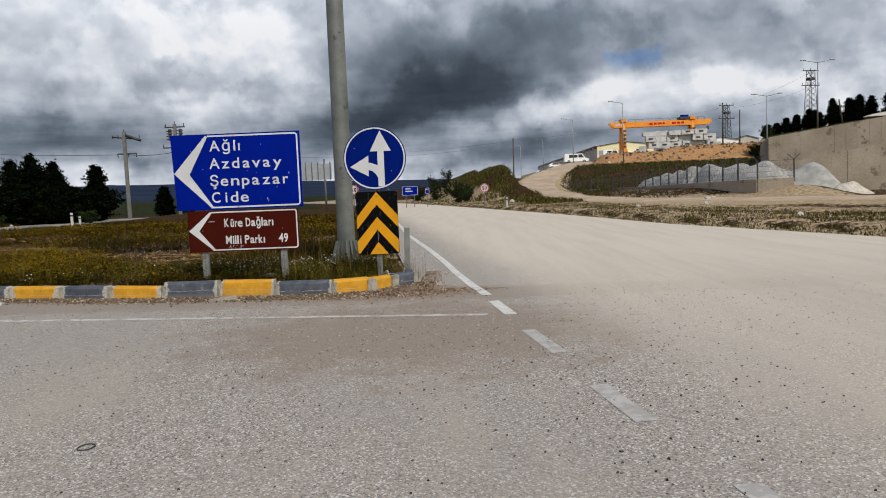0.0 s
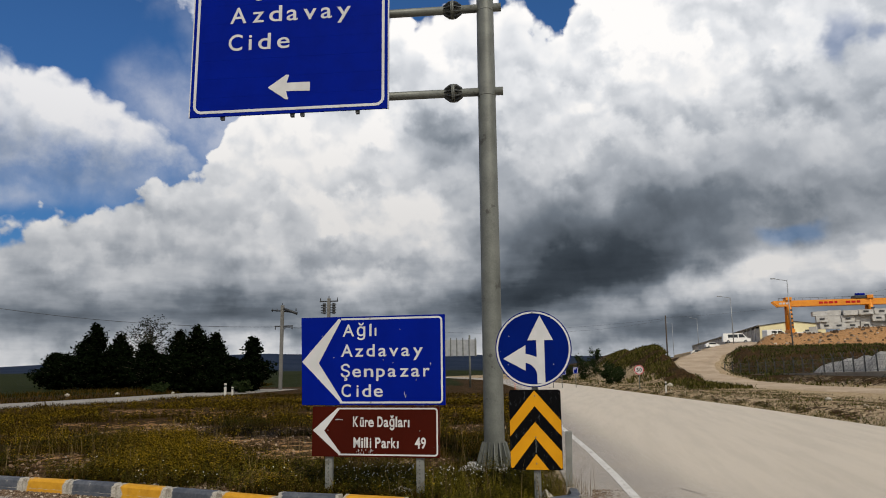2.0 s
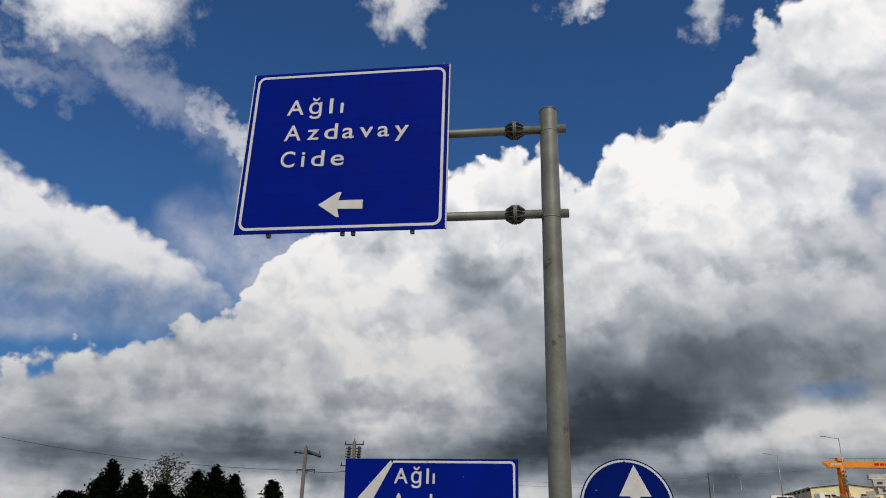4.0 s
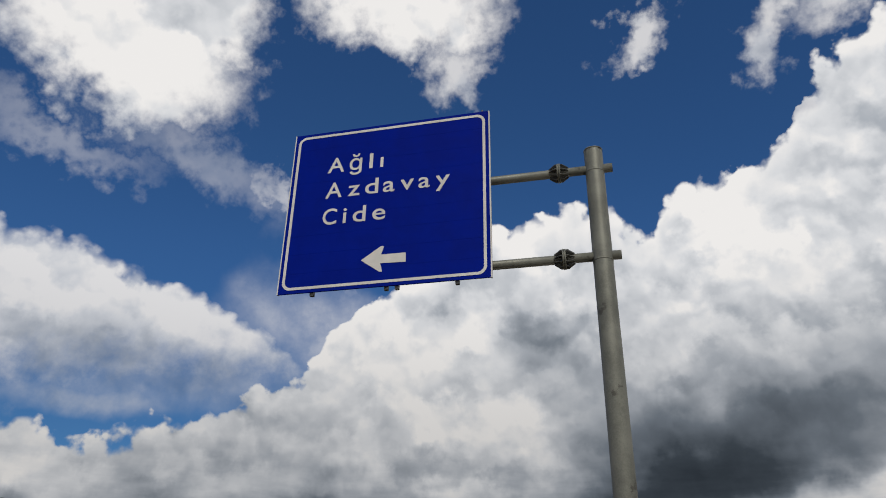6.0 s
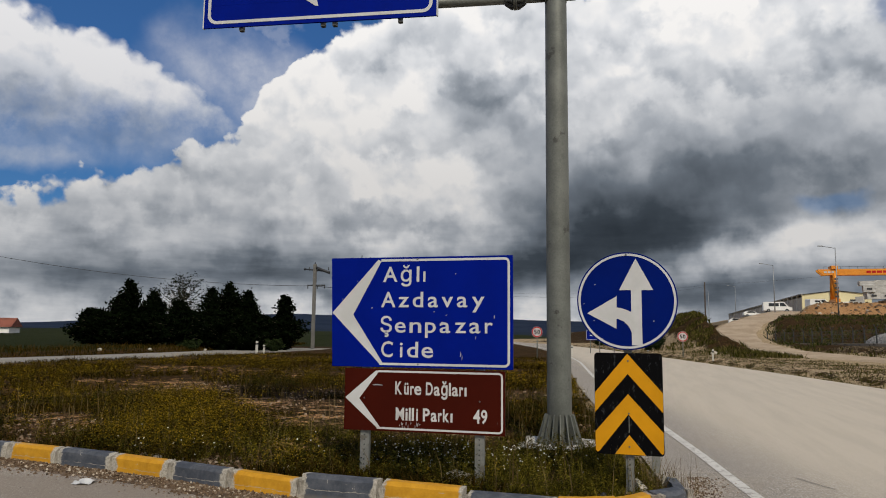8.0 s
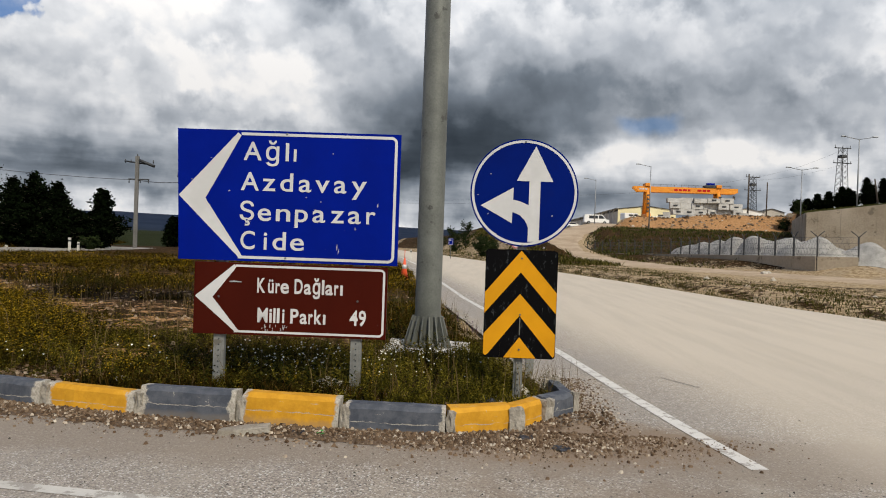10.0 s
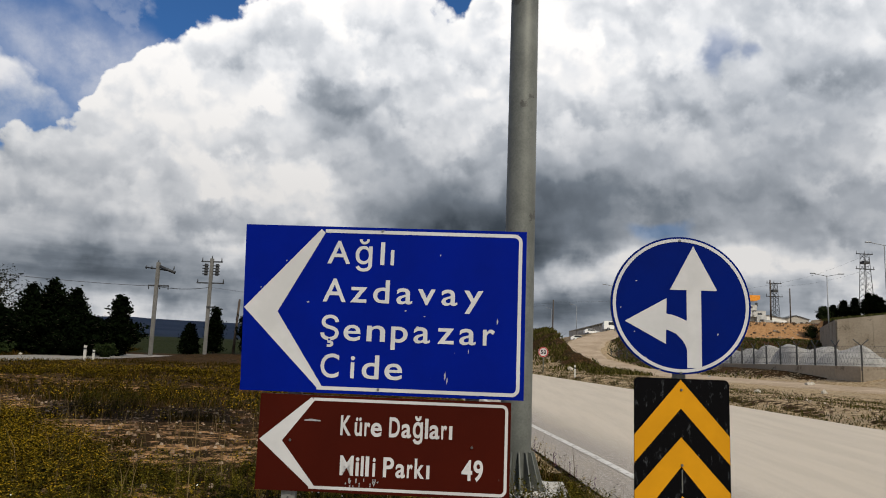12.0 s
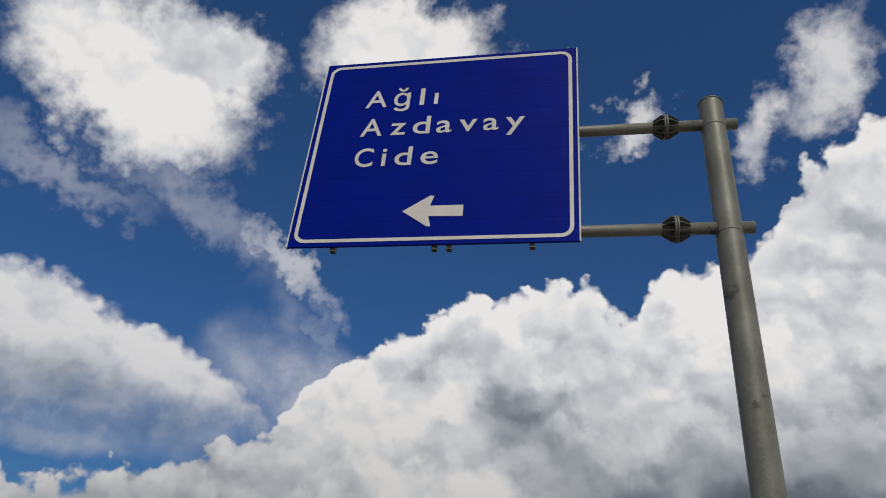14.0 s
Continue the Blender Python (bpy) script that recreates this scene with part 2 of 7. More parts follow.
def asphalt_material():
    m, g = material("worn_asphalt", 0.9, 0.0, 0.25)
    v = g.pos
    vor = g.node("ShaderNodeTexVoronoi")
    g.put(vor.inputs["Vector"], v)
    vor.inputs["Scale"].default_value = 105.0
    chips = g.node("ShaderNodeSeparateColor")
    g.put(chips.inputs[0], vor.outputs["Color"])
    # chippings of three tones in a dark binder
    stone = g.mix(g.step(chips.outputs[0], 0.25, 0.8), (0.19, 0.164, 0.138), (0.385, 0.338, 0.285))
    stone = g.mix(g.step(chips.outputs[1], 0.90, 0.93), stone, (0.06, 0.055, 0.05))
    stone = g.mix(g.step(chips.outputs[2], 0.90, 0.94), stone, (0.62, 0.60, 0.57))
    wear = g.noise(v, 0.35, 6.0, 0.6)
    dust = g.noise(g.vmath("MULTIPLY", v, (1.0, 0.35, 1.0)), 0.9, 6.0, 0.65)
    base = g.mix(g.step(wear, 0.35, 0.65, 0.10, 0.60), stone, (0.27, 0.245, 0.215))
    base = g.mix(g.step(dust, 0.45, 0.72, 0.0, 0.65), base, (0.335, 0.29, 0.23))
    # brown grit swept together at the mouth of the junction
    q = g.vmath("DIVIDE", g.vmath("SUBTRACT", v, (-0.3, 7.4, 0.0)), (1.9, 1.7, 1.0))
    near = g.math("ADD", g.vmath("LENGTH", q), g.math("MULTIPLY", g.math("SUBTRACT", g.noise(v, 2.2, 6.0, 0.7), 0.5), 2.2))
    base = g.mix(g.step(near, 0.55, 1.35, 0.75, 0.0), base, (0.215, 0.168, 0.125))
    q2 = g.vmath("DIVIDE", g.vmath("SUBTRACT", v, (-3.0, 9.75, 0.0)), (9.0, 0.55, 1.0))
    edge = g.math("ADD", g.vmath("LENGTH", q2), g.math("MULTIPLY", g.math("SUBTRACT", g.noise(v, 3.0, 6.0, 0.7), 0.5), 1.6))
    base = g.mix(g.step(edge, 0.7, 1.5, 0.7, 0.0), base, (0.22, 0.18, 0.14))
    # soil washed out round the turned end of the kerb
    q3 = g.vmath("DIVIDE", g.vmath("SUBTRACT", v, (-0.75, 10.05, 0.0)), (1.25, 0.62, 1.0))
    spill = g.math("ADD", g.vmath("LENGTH", q3), g.math("MULTIPLY", g.math("SUBTRACT", g.noise(v, 5.0, 6.0, 0.75), 0.5), 1.5))
    base = g.mix(g.step(spill, 0.6, 1.3, 0.85, 0.0), base, (0.205, 0.148, 0.10))
    # tyre tracks and long seams along the main road
    sep = g.node("ShaderNodeSeparateXYZ")
    g.put(sep.inputs[0], v)
    lane = g.math("ADD", g.math("ADD", sep.outputs[0], g.math("MULTIPLY", sep.outputs[1], 0.155)), g.math("MULTIPLY", g.noise(v, 0.3, 3.0), 0.6))
    wave = g.math("SINE", g.math("MULTIPLY", lane, 2.3))
    base = g.mix(g.math("MULTIPLY", g.step(wave, 0.3, 1.0, 0.0, 0.16), g.step(sep.outputs[0], 1.0, 2.5)), base, (0.15, 0.145, 0.14))
    # the through road is worn paler than the junction
    pale = g.math("MULTIPLY", g.step(g.math("ADD", sep.outputs[0], g.math("MULTIPLY", sep.outputs[1], 0.155)), 1.9, 3.6, 0.0, 0.80), g.step(sep.outputs[1], 2.0, 16.0, 0.45, 1.0))
    streak = g.noise(g.vmath("MULTIPLY", v, (1.6, 0.12, 1.0)), 1.4, 6.0, 0.65)
    base = g.mix(pale, base, g.mix(g.step(streak, 0.38, 0.66), (0.56, 0.490, 0.395), (0.50, 0.438, 0.352)))
    g.put(g.bsdf.inputs["Base Color"], base)
    bump(g, vor.outputs["Distance"], 0.55, 0.006)
    return m


def ground_material():
    """Turf, bare soil, dirt and gravel, laid by the sheet's zone attribute (r: dirt, g: green field, b: red soil)."""
    m, g = material("rough_ground", 0.95, 0.0, 0.03)
    v = g.pos
    z = g.node("ShaderNodeAttribute", attribute_name="zone")
    s = g.node("ShaderNodeSeparateColor")
    g.put(s.inputs[0], z.outputs["Color"])
    a, b, c = g.noise(v, 0.5, 6.0, 0.65), g.noise(v, 4.0, 6.0, 0.65), g.noise(v, 40.0, 3.0, 0.6)
    turf = g.mix(g.step(a, 0.4, 0.6), (0.028, 0.0145, 0.0045), (0.014, 0.010, 0.0025))
    turf = g.mix(g.step(b, 0.48, 0.66), turf, (0.105, 0.052, 0.021))
    field = g.mix(g.step(g.noise(v, 0.06, 5.0), 0.4, 0.6), (0.008, 0.015, 0.003), (0.013, 0.021, 0.005))
    field = g.mix(g.step(b, 0.55, 0.75), field, (0.016, 0.018, 0.006))
    dirt = g.mix(g.step(b, 0.35, 0.65), (0.26, 0.18, 0.098), (0.50, 0.385, 0.24))
    dirt = g.mix(g.step(a, 0.45, 0.7), dirt, (0.35, 0.275, 0.185))
    soil = g.mix(g.step(b, 0.35, 0.65), (0.30, 0.155, 0.066), (0.46, 0.26, 0.12))
    wob = g.math("MULTIPLY", g.math("SUBTRACT", b, 0.5), 1.1)
    wob2 = g.math("MULTIPLY", g.math("SUBTRACT", a, 0.5), 0.7)
    w = g.math("ADD", wob, wob2)
    col = g.mix(g.step(g.math("ADD", s.outputs[1], w), 0.4, 0.6), turf, field)
    col = g.mix(g.step(g.math("ADD", s.outputs[2], w), 0.4, 0.6), col, soil)
    col = g.mix(g.step(g.math("ADD", s.outputs[0], w), 0.4, 0.6), col, dirt)
    col = g.mix(g.step(c, 0.3, 0.7, 0.0, 0.3), col, (0.045, 0.03, 0.014))
    # far ridges: dark woods, with the blue haze of distance put into their colour
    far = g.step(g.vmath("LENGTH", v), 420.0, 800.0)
    hazed_wood = g.mix(g.step(g.noise(v, 0.02, 6.0, 0.7), 0.4, 0.6), (0.010, 0.017, 0.036), (0.016, 0.025, 0.046))
    g.put(g.bsdf.inputs["Base Color"], g.mix(far, col, hazed_wood))
    bump(g, g.math("ADD", b, c), 0.6, 0.05)
    return m


def island_material(name, colours, rough=0.85, spec=0.02):
    """Leaves and blades: one tone a piece, from a ramp."""
    m, g = material(name, rough, 0.0, spec)
    n = g.node("ShaderNodeNewGeometry")
    ramp = g.node("ShaderNodeValToRGB")
    g.put(ramp.inputs[0], n.outputs["Random Per Island"])
    els = ramp.color_ramp.elements
    els[0].color, els[1].color = (*colours[0], 1), (*colours[-1], 1)
    for i, col in enumerate(colours[1:-1]):
        els.new((i + 1) / (len(colours) - 1)).color = (*col, 1)
    patch = g.noise(g.pos, 0.8, 4.0, 0.6)
    g.put(g.bsdf.inputs["Base Color"], g.mix(g.step(patch, 0.35, 0.7, 0.0, 0.35), ramp.outputs[0], colours[len(colours) // 2]))
    return m


def kerb_paint(name, c0, c1):
    """Paint on a concrete kerb, worn to bare concrete at the ends of each stone and in chips."""
    m, g = material(name, 0.75, 0.0, 0.3)
    sep = g.node("ShaderNodeSeparateXYZ")
    g.put(sep.inputs[0], g.obj)
    info = g.node("ShaderNodeObjectInfo")
    seed = g.vmath("ADD", g.obj, g.vmath("MULTIPLY", info.outputs["Random"], (37.0, 11.0, 5.0)))
    n1, n2, n3 = g.noise(seed, 9.0, 6.0, 0.7), g.noise(seed, 60.0, 4.0, 0.6), g.noise(g.vmath("MULTIPLY", seed, (1.0, 1.0, 6.0)), 7.0, 5.0, 0.7)
    paint = g.mix(g.step(n1, 0.35, 0.65), c0, c1)
    bare = g.mix(g.step(n2, 0.35, 0.65), (0.26, 0.235, 0.195), (0.42, 0.39, 0.335))
    ends = g.step(g.math("ADD", g.math("ABSOLUTE", sep.outputs[0]), g.math("MULTIPLY", g.math("SUBTRACT", n1, 0.5), 0.16)), 0.318, 0.34)
    chips = g.step(g.math("ADD", n1, g.math("MULTIPLY", n2, 0.4)), 0.88, 0.93)
    scrape = g.step(n3, 0.67, 0.71)
    top = g.step(g.math("ADD", sep.outputs[2], g.math("MULTIPLY", g.math("SUBTRACT", n1, 0.5), 0.04)), 0.200, 0.212)
    worn = g.math("MAXIMUM", g.math("MAXIMUM", ends, chips), g.math("MAXIMUM", g.math("MULTIPLY", scrape, 0.7), g.math("MULTIPLY", top, 0.75)))
    # a pale line scraped along the face, broken here and there
    line = g.step(g.math("ABSOLUTE", g.math("SUBTRACT", sep.outputs[2], g.math("ADD", 0.052, g.math("MULTIPLY", n1, 0.05)))), 0.0022, 0.0045, 1.0, 0.0)
    worn = g.math("MAXIMUM", worn, g.math("MULTIPLY", line, g.step(n3, 0.40, 0.55, 0.0, 0.8)))
    col = g.mix(worn, paint, bare)
    dirt = g.step(g.math("ADD", sep.outputs[2], g.math("MULTIPLY", g.math("SUBTRACT", n1, 0.5), 0.1)), 0.0, 0.045, 0.4, 0.0)
    g.put(g.bsdf.inputs["Base Color"], g.mix(dirt, col, (0.20, 0.165, 0.125)))
    bump(g, g.math("ADD", n2, g.math("MULTIPLY", worn, -0.6)), 0.35, 0.006)
    return m


def sheeting(name, c, rough=0.35, wear=0.0, wear_col=(0.2, 0.2, 0.2)):
    """Reflective sheeting on a sign, faintly dusty, with fine scratches."""
    m, g = material(name, rough, 0.0, 0.03)
    n1, n2 = g.noise(g.obj, 2.2, 5.0, 0.6), g.noise(g.vmath("MULTIPLY", g.obj, (1.0, 1.0, 0.12)), 55.0, 5.0, 0.7)
    dark = tuple(x * 0.86 for x in c)
    col = g.mix(g.step(n1, 0.35, 0.65), c, dark)
    dusty = tuple(x * 0.85 + 0.002 for x in c)
    col = g.mix(g.step(g.noise(g.obj, 7.0, 6.0, 0.7), 0.55, 0.75, 0.0, 0.5), col, dusty)
    col = g.mix(g.step(n2, 0.72, 0.76, 0.0, 0.6), col, (0.45, 0.47, 0.50))
    if wear:
        col = g.mix(g.step(g.noise(g.vmath("MULTIPLY", g.obj, (1.0, 1.0, 0.4)), 30.0, 6.0, 0.75), 0.62 - wear, 0.75 - wear, 0.0, 0.8), col, wear_col)
    g.put(g.bsdf.inputs["Base Color"], col)
    g.put(g.bsdf.inputs["Roughness"], g.step(n1, 0.3, 0.7, rough - 0.05, rough + 0.15))
    return m


M_ASPHALT = asphalt_material()
M_GROUND = ground_material()
M_DIRT = mottled("track_dirt", (0.27, 0.195, 0.12), (0.44, 0.34, 0.235), 0.35, 5.0, 0.95, bumped=0.7, dist=0.05, local=False)
M_SIDEROAD = mottled("far_asphalt", (0.19, 0.175, 0.15), (0.27, 0.25, 0.215), 0.4, 5.0, 0.9, bumped=0.1, local=False)
M_LINE = mottled("road_paint", (0.50, 0.48, 0.44), (0.60, 0.58, 0.54), 2.0, 60.0, 0.7, bumped=0.3, dist=0.003, local=False, spots=((0.30, 0.275, 0.245), 9.0, 0.53))
M_LINE_FAINT = mottled("worn_road_paint", (0.34, 0.32, 0.29), (0.41, 0.39, 0.36), 2.0, 60.0, 0.8, bumped=0.3, dist=0.003, local=False, spots=((0.30, 0.28, 0.255), 7.0, 0.50))
M_LINE_THIN = mottled("thin_road_paint", (0.43, 0.41, 0.37), (0.52, 0.50, 0.46), 2.0, 60.0, 0.8, bumped=0.3, dist=0.003, local=False, spots=((0.29, 0.265, 0.235), 6.0, 0.49))
M_KERB_YELLOW = kerb_paint("yellow_kerb_paint", (0.43, 0.205, 0.008), (0.53, 0.265, 0.014))
M_KERB_DARK = kerb_paint("dark_kerb_paint", (0.045, 0.052, 0.068), (0.085, 0.092, 0.108))
M_MORTAR = mottled("crumbled_mortar", (0.20, 0.175, 0.14), (0.38, 0.35, 0.295), 8.0, 70.0, 0.95, bumped=0.9, dist=0.015)
M_BLUE = sheeting("blue_sheeting", (0.0006, 0.0085, 0.19), 0.42)
M_BLUE_DISC = sheeting("disc_blue_sheeting", (0.0006, 0.0085, 0.12), 0.45)
M_BROWN = sheeting("brown_sheeting", (0.046, 0.006, 0.003), 0.42)
M_WHITE = sheeting("white_sheeting", (0.52, 0.52, 0.52), 0.45)
M_YELLOW = sheeting("yellow_sheeting", (0.58, 0.265, 0.010), 0.45)
M_BLACK = sheeting("black_sheeting", (0.0035, 0.0035, 0.004), 0.4, wear=0.05, wear_col=(0.06, 0.064, 0.07))
M_RED = sheeting("red_sheeting", (0.45, 0.02, 0.02), 0.45)
M_CONE = mottled("cone_plastic", (0.62, 0.07, 0.02), (0.70, 0.10, 0.03), 3.0, 30.0, 0.5, bumped=0.05)
M_SIGN_BACK = mottled("dull_aluminium", (0.30, 0.31, 0.32), (0.42, 0.43, 0.44), 3.0, 40.0, 0.5, 0.6, 0.1)
M_POST = mottled("post_zinc", (0.14, 0.143, 0.133), (0.23, 0.233, 0.22), 5.0, 45.0, 0.6, 0.3, 0.15, 0.003, spots=((0.13, 0.12, 0.10), 6.0, 0.58))
M_GALV = mottled("galvanised_steel", (0.092, 0.098, 0.088), (0.165, 0.172, 0.156), 2.5, 45.0, 0.55, 0.3, 0.15, 0.003, spots=((0.06, 0.06, 0.054), 3.0, 0.60))
M_GALV_DARK = mottled("weathered_steel", (0.05, 0.053, 0.055), (0.12, 0.125, 0.125), 6.0, 60.0, 0.6, 0.4, 0.15, 0.003)
M_BOLT = mottled("bolt_steel", (0.10, 0.10, 0.10), (0.2, 0.2, 0.2), 20.0, 90.0, 0.5, 0.8, 0.0)
M_CONCRETE = mottled("site_concrete", (0.235, 0.19, 0.135), (0.34, 0.285, 0.215), 0.35, 6.0, 0.92, bumped=0.3, dist=0.02, local=False, spots=((0.15, 0.12, 0.085), 0.6, 0.58))
M_CONCRETE_LIGHT = mottled("pale_concrete", (0.42, 0.40, 0.36), (0.55, 0.53, 0.48), 1.0, 12.0, 0.9, bumped=0.3, dist=0.01)
M_POLE_CONCRETE = mottled("pole_concrete", (0.10, 0.096, 0.088), (0.17, 0.165, 0.155), 1.0, 14.0, 0.9, bumped=0.2)
M_WOOD = mottled("creosoted_wood", (0.035, 0.026, 0.02), (0.075, 0.058, 0.045), 2.0, 30.0, 0.9, bumped=0.2)
M_BARK = mottled("bark", (0.05, 0.038, 0.028), (0.11, 0.085, 0.065), 3.0, 20.0, 0.95, bumped=0.6, dist=0.03)
M_STEEL_DARK = mottled("dark_steel", (0.03, 0.032, 0.035), (0.06, 0.062, 0.065), 2.0, 20.0, 0.6, 0.3, 0.1)
M_STEEL_GREY = mottled("lamp_steel", (0.20, 0.21, 0.22), (0.28, 0.29, 0.30), 2.0, 20.0, 0.5, 0.4, 0.1)
M_ORANGE = mottled("orange_paint", (0.62, 0.20, 0.012), (0.72, 0.27, 0.02), 0.6, 9.0, 0.5, bumped=0.1, spots=((0.40, 0.13, 0.03), 1.5, 0.62))
M_MARBLE = mottled("quarried_stone", (0.33, 0.32, 0.30), (0.50, 0.49, 0.47), 0.8, 9.0, 0.9, bumped=0.6, dist=0.04, spots=((0.20, 0.16, 0.11), 1.0, 0.60))
M_CREAM = mottled("cream_render", (0.62, 0.55, 0.32), (0.70, 0.63, 0.40), 0.5, 8.0, 0.85, bumped=0.1)
M_WHITEWALL = mottled("white_render", (0.66, 0.65, 0.61), (0.75, 0.74, 0.71), 0.5, 8.0, 0.85, bumped=0.1)
M_PANEL = mottled("grey_panel", (0.32, 0.29, 0.25), (0.42, 0.39, 0.34), 0.3, 6.0, 0.8, bumped=0.1)
M_ROOF = mottled("grey_roofing", (0.22, 0.23, 0.24), (0.30, 0.31, 0.32), 0.4, 6.0, 0.6, bumped=0.1)
M_GLASS_DARK = mottled("dark_glass", (0.015, 0.017, 0.02), (0.03, 0.033, 0.038), 2.0, 10.0, 0.12, bumped=0.0, spec=0.6)
M_CARWHITE = mottled("white_car_paint", (0.72, 0.72, 0.70), (0.78, 0.78, 0.77), 1.0, 10.0, 0.3, bumped=0.0, spec=0.6)
M_TYRE = mottled("tyre_rubber", (0.015, 0.015, 0.015), (0.03, 0.03, 0.03), 4.0, 30.0, 0.9)
M_GRAVEL = mottled("crushed_stone", (0.22, 0.21, 0.19), (0.38, 0.365, 0.335), 1.5, 14.0, 0.95, bumped=0.9, dist=0.08, local=False)
M_ROCK = mottled("pale_rock", (0.30, 0.265, 0.21), (0.52, 0.48, 0.41), 4.0, 25.0, 0.95, bumped=0.6, dist=0.02)
M_GRITBED = mottled("soil_and_grit", (0.055, 0.034, 0.020), (0.165, 0.112, 0.070), 2.0, 22.0, 0.95, bumped=0.9, dist=0.03, local=False, spots=((0.33, 0.29, 0.235), 16.0, 0.58))
M_PEBBLE = island_material("grit_stones", [(0.05, 0.045, 0.04), (0.16, 0.14, 0.12), (0.30, 0.27, 0.23), (0.45, 0.42, 0.38)], 0.9)
M_GRIT = island_material("loose_grit", [(0.030, 0.019, 0.012), (0.085, 0.055, 0.034), (0.10, 0.066, 0.042), (0.15, 0.102, 0.066), (0.17, 0.12, 0.08), (0.24, 0.178, 0.122), (0.55, 0.49, 0.40)], 0.95, 0.03)
M_DARKSTONE = island_material("dark_chippings", [(0.015, 0.014, 0.013), (0.05, 0.045, 0.04), (0.09, 0.08, 0.07)], 0.9)
M_PLASTIC_GREEN = mottled("green_plastic", (0.02, 0.35, 0.05), (0.03, 0.42, 0.07), 5.0, 40.0, 0.3, bumped=0.0)
M_PLASTIC_DARK = mottled("black_plastic", (0.012, 0.012, 0.014), (0.03, 0.03, 0.035), 5.0, 40.0, 0.4, bumped=0.1)
M_BRICKHOUSE = mottled("red_roof_tiles", (0.16, 0.05, 0.03), (0.24, 0.08, 0.05), 0.6, 9.0, 0.9)
M_GRASS = island_material("meadow_grass", [(0.005, 0.006, 0.0006), (0.012, 0.0115, 0.0012), (0.026, 0.019, 0.002), (0.046, 0.027, 0.004), (0.10, 0.055, 0.015)])
M_WEED = island_material("weed_leaves", [(0.006, 0.009, 0.001), (0.014, 0.017, 0.002), (0.034, 0.031, 0.004), (0.085, 0.062, 0.008)])
M_VERGE = island_material("verge_scrub", [(0.010, 0.012, 0.002), (0.028, 0.031, 0.005), (0.065, 0.060, 0.012), (0.16, 0.120, 0.045)])
# olive leaves; the brightest tone stands for glints of light on single leaves
M_WEED_OLIVE = island_material("olive_weed_leaves", [(0.012, 0.016, 0.002), (0.034, 0.034, 0.004), (0.075, 0.064, 0.007), (0.14, 0.11, 0.011), (0.26, 0.21, 0.03)])
M_MUSTARD = island_material("flowering_weed_leaves", [(0.007, 0.0065, 0.0008), (0.018, 0.0145, 0.0015), (0.055, 0.039, 0.003), (0.17, 0.112, 0.010)])
M_SLOPE = island_material("slope_scrub", [(0.012, 0.020, 0.005), (0.028, 0.038, 0.009), (0.055, 0.058, 0.016), (0.12, 0.09, 0.035)])
M_SCRAPE = mottled("scraped_binder", (0.12, 0.11, 0.10), (0.20, 0.185, 0.17), 20.0, 90.0, 0.9, bumped=0.3, dist=0.003, local=False)
M_RUBBLE = island_material("meadow_rubble", [(0.05, 0.028, 0.015), (0.11, 0.066, 0.038), (0.21, 0.14, 0.088), (0.36, 0.28, 0.20)], 0.95)
M_DRY = island_material("dry_stalks", [(0.06, 0.036, 0.014), (0.11, 0.075, 0.032), (0.19, 0.14, 0.065)])
M_PETAL_YELLOW = island_material("yellow_petals", [(0.19, 0.118, 0.006), (0.36, 0.225, 0.010), (0.25, 0.17, 0.012)])
M_PETAL_WHITE = island_material("white_petals", [(0.60, 0.60, 0.52), (0.72, 0.72, 0.66)])
M_PURPLE = island_material("purple_spikes", [(0.06, 0.03, 0.06), (0.10, 0.05, 0.09)])
# needles set near black: shade inside the crowns is put into their colour
M_NEEDLE = island_material("shaded_pine_needles", [(0.0015, 0.003, 0.001), (0.003, 0.005, 0.002), (0.005, 0.008, 0.003)], 1.0, 0.0)
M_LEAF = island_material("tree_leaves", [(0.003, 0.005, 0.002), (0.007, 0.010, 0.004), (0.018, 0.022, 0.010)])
M_BUSH = island_material("bush_leaves", [(0.008, 0.014, 0.005), (0.016, 0.024, 0.008), (0.028, 0.038, 0.012)])


# ---- small builders ----
def part(name, bm, mat, parent=None, label="", smooth=False):
    """Links a bmesh as one mesh object under its thing."""
    me = bpy.data.meshes.new(name)
    bm.to_mesh(me)
    bm.free()
    me.materials.append(mat)
    if smooth:
        me.shade_smooth()
    ob = new(name, me)
    ob.parent = parent
    return tagged(ob, label)


def raw(name, verts, faces, mat, parent=None, label=""):
    me = bpy.data.meshes.new(name)
    me.from_pydata(verts, [], faces)
    me.update()
    me.materials.append(mat)
    ob = new(name, me)
    ob.parent = parent
    return tagged(ob, label)


def thing(name, m, label, category, group="", kind=""):
    ob = new(name)
    ob.empty_display_size = 0.2
    ob.matrix_basis = m
    return tagged(ob, label, category, group, kind)


def box(x0, x1, y0, y1, z0, z1, bevel=0.0, bm=None):
    b = bmesh.new()
    bmesh.ops.create_cube(b, size=1, matrix=Matrix.Translation(((x0 + x1) / 2, (y0 + y1) / 2, (z0 + z1) / 2)) @ Matrix.Diagonal((x1 - x0, y1 - y0, z1 - z0, 1)))
    if bevel:
        bmesh.ops.bevel(b, geom=b.edges[:], offset=bevel, segments=2, affect="EDGES", profile=0.6)
    return join(bm, b)


def join(bm, b):
    if bm is None:
        return b
    me = bpy.data.meshes.new("tmp")
    b.to_mesh(me)
    b.free()
    bm.from_mesh(me)
    bpy.data.meshes.remove(me)
    return bm


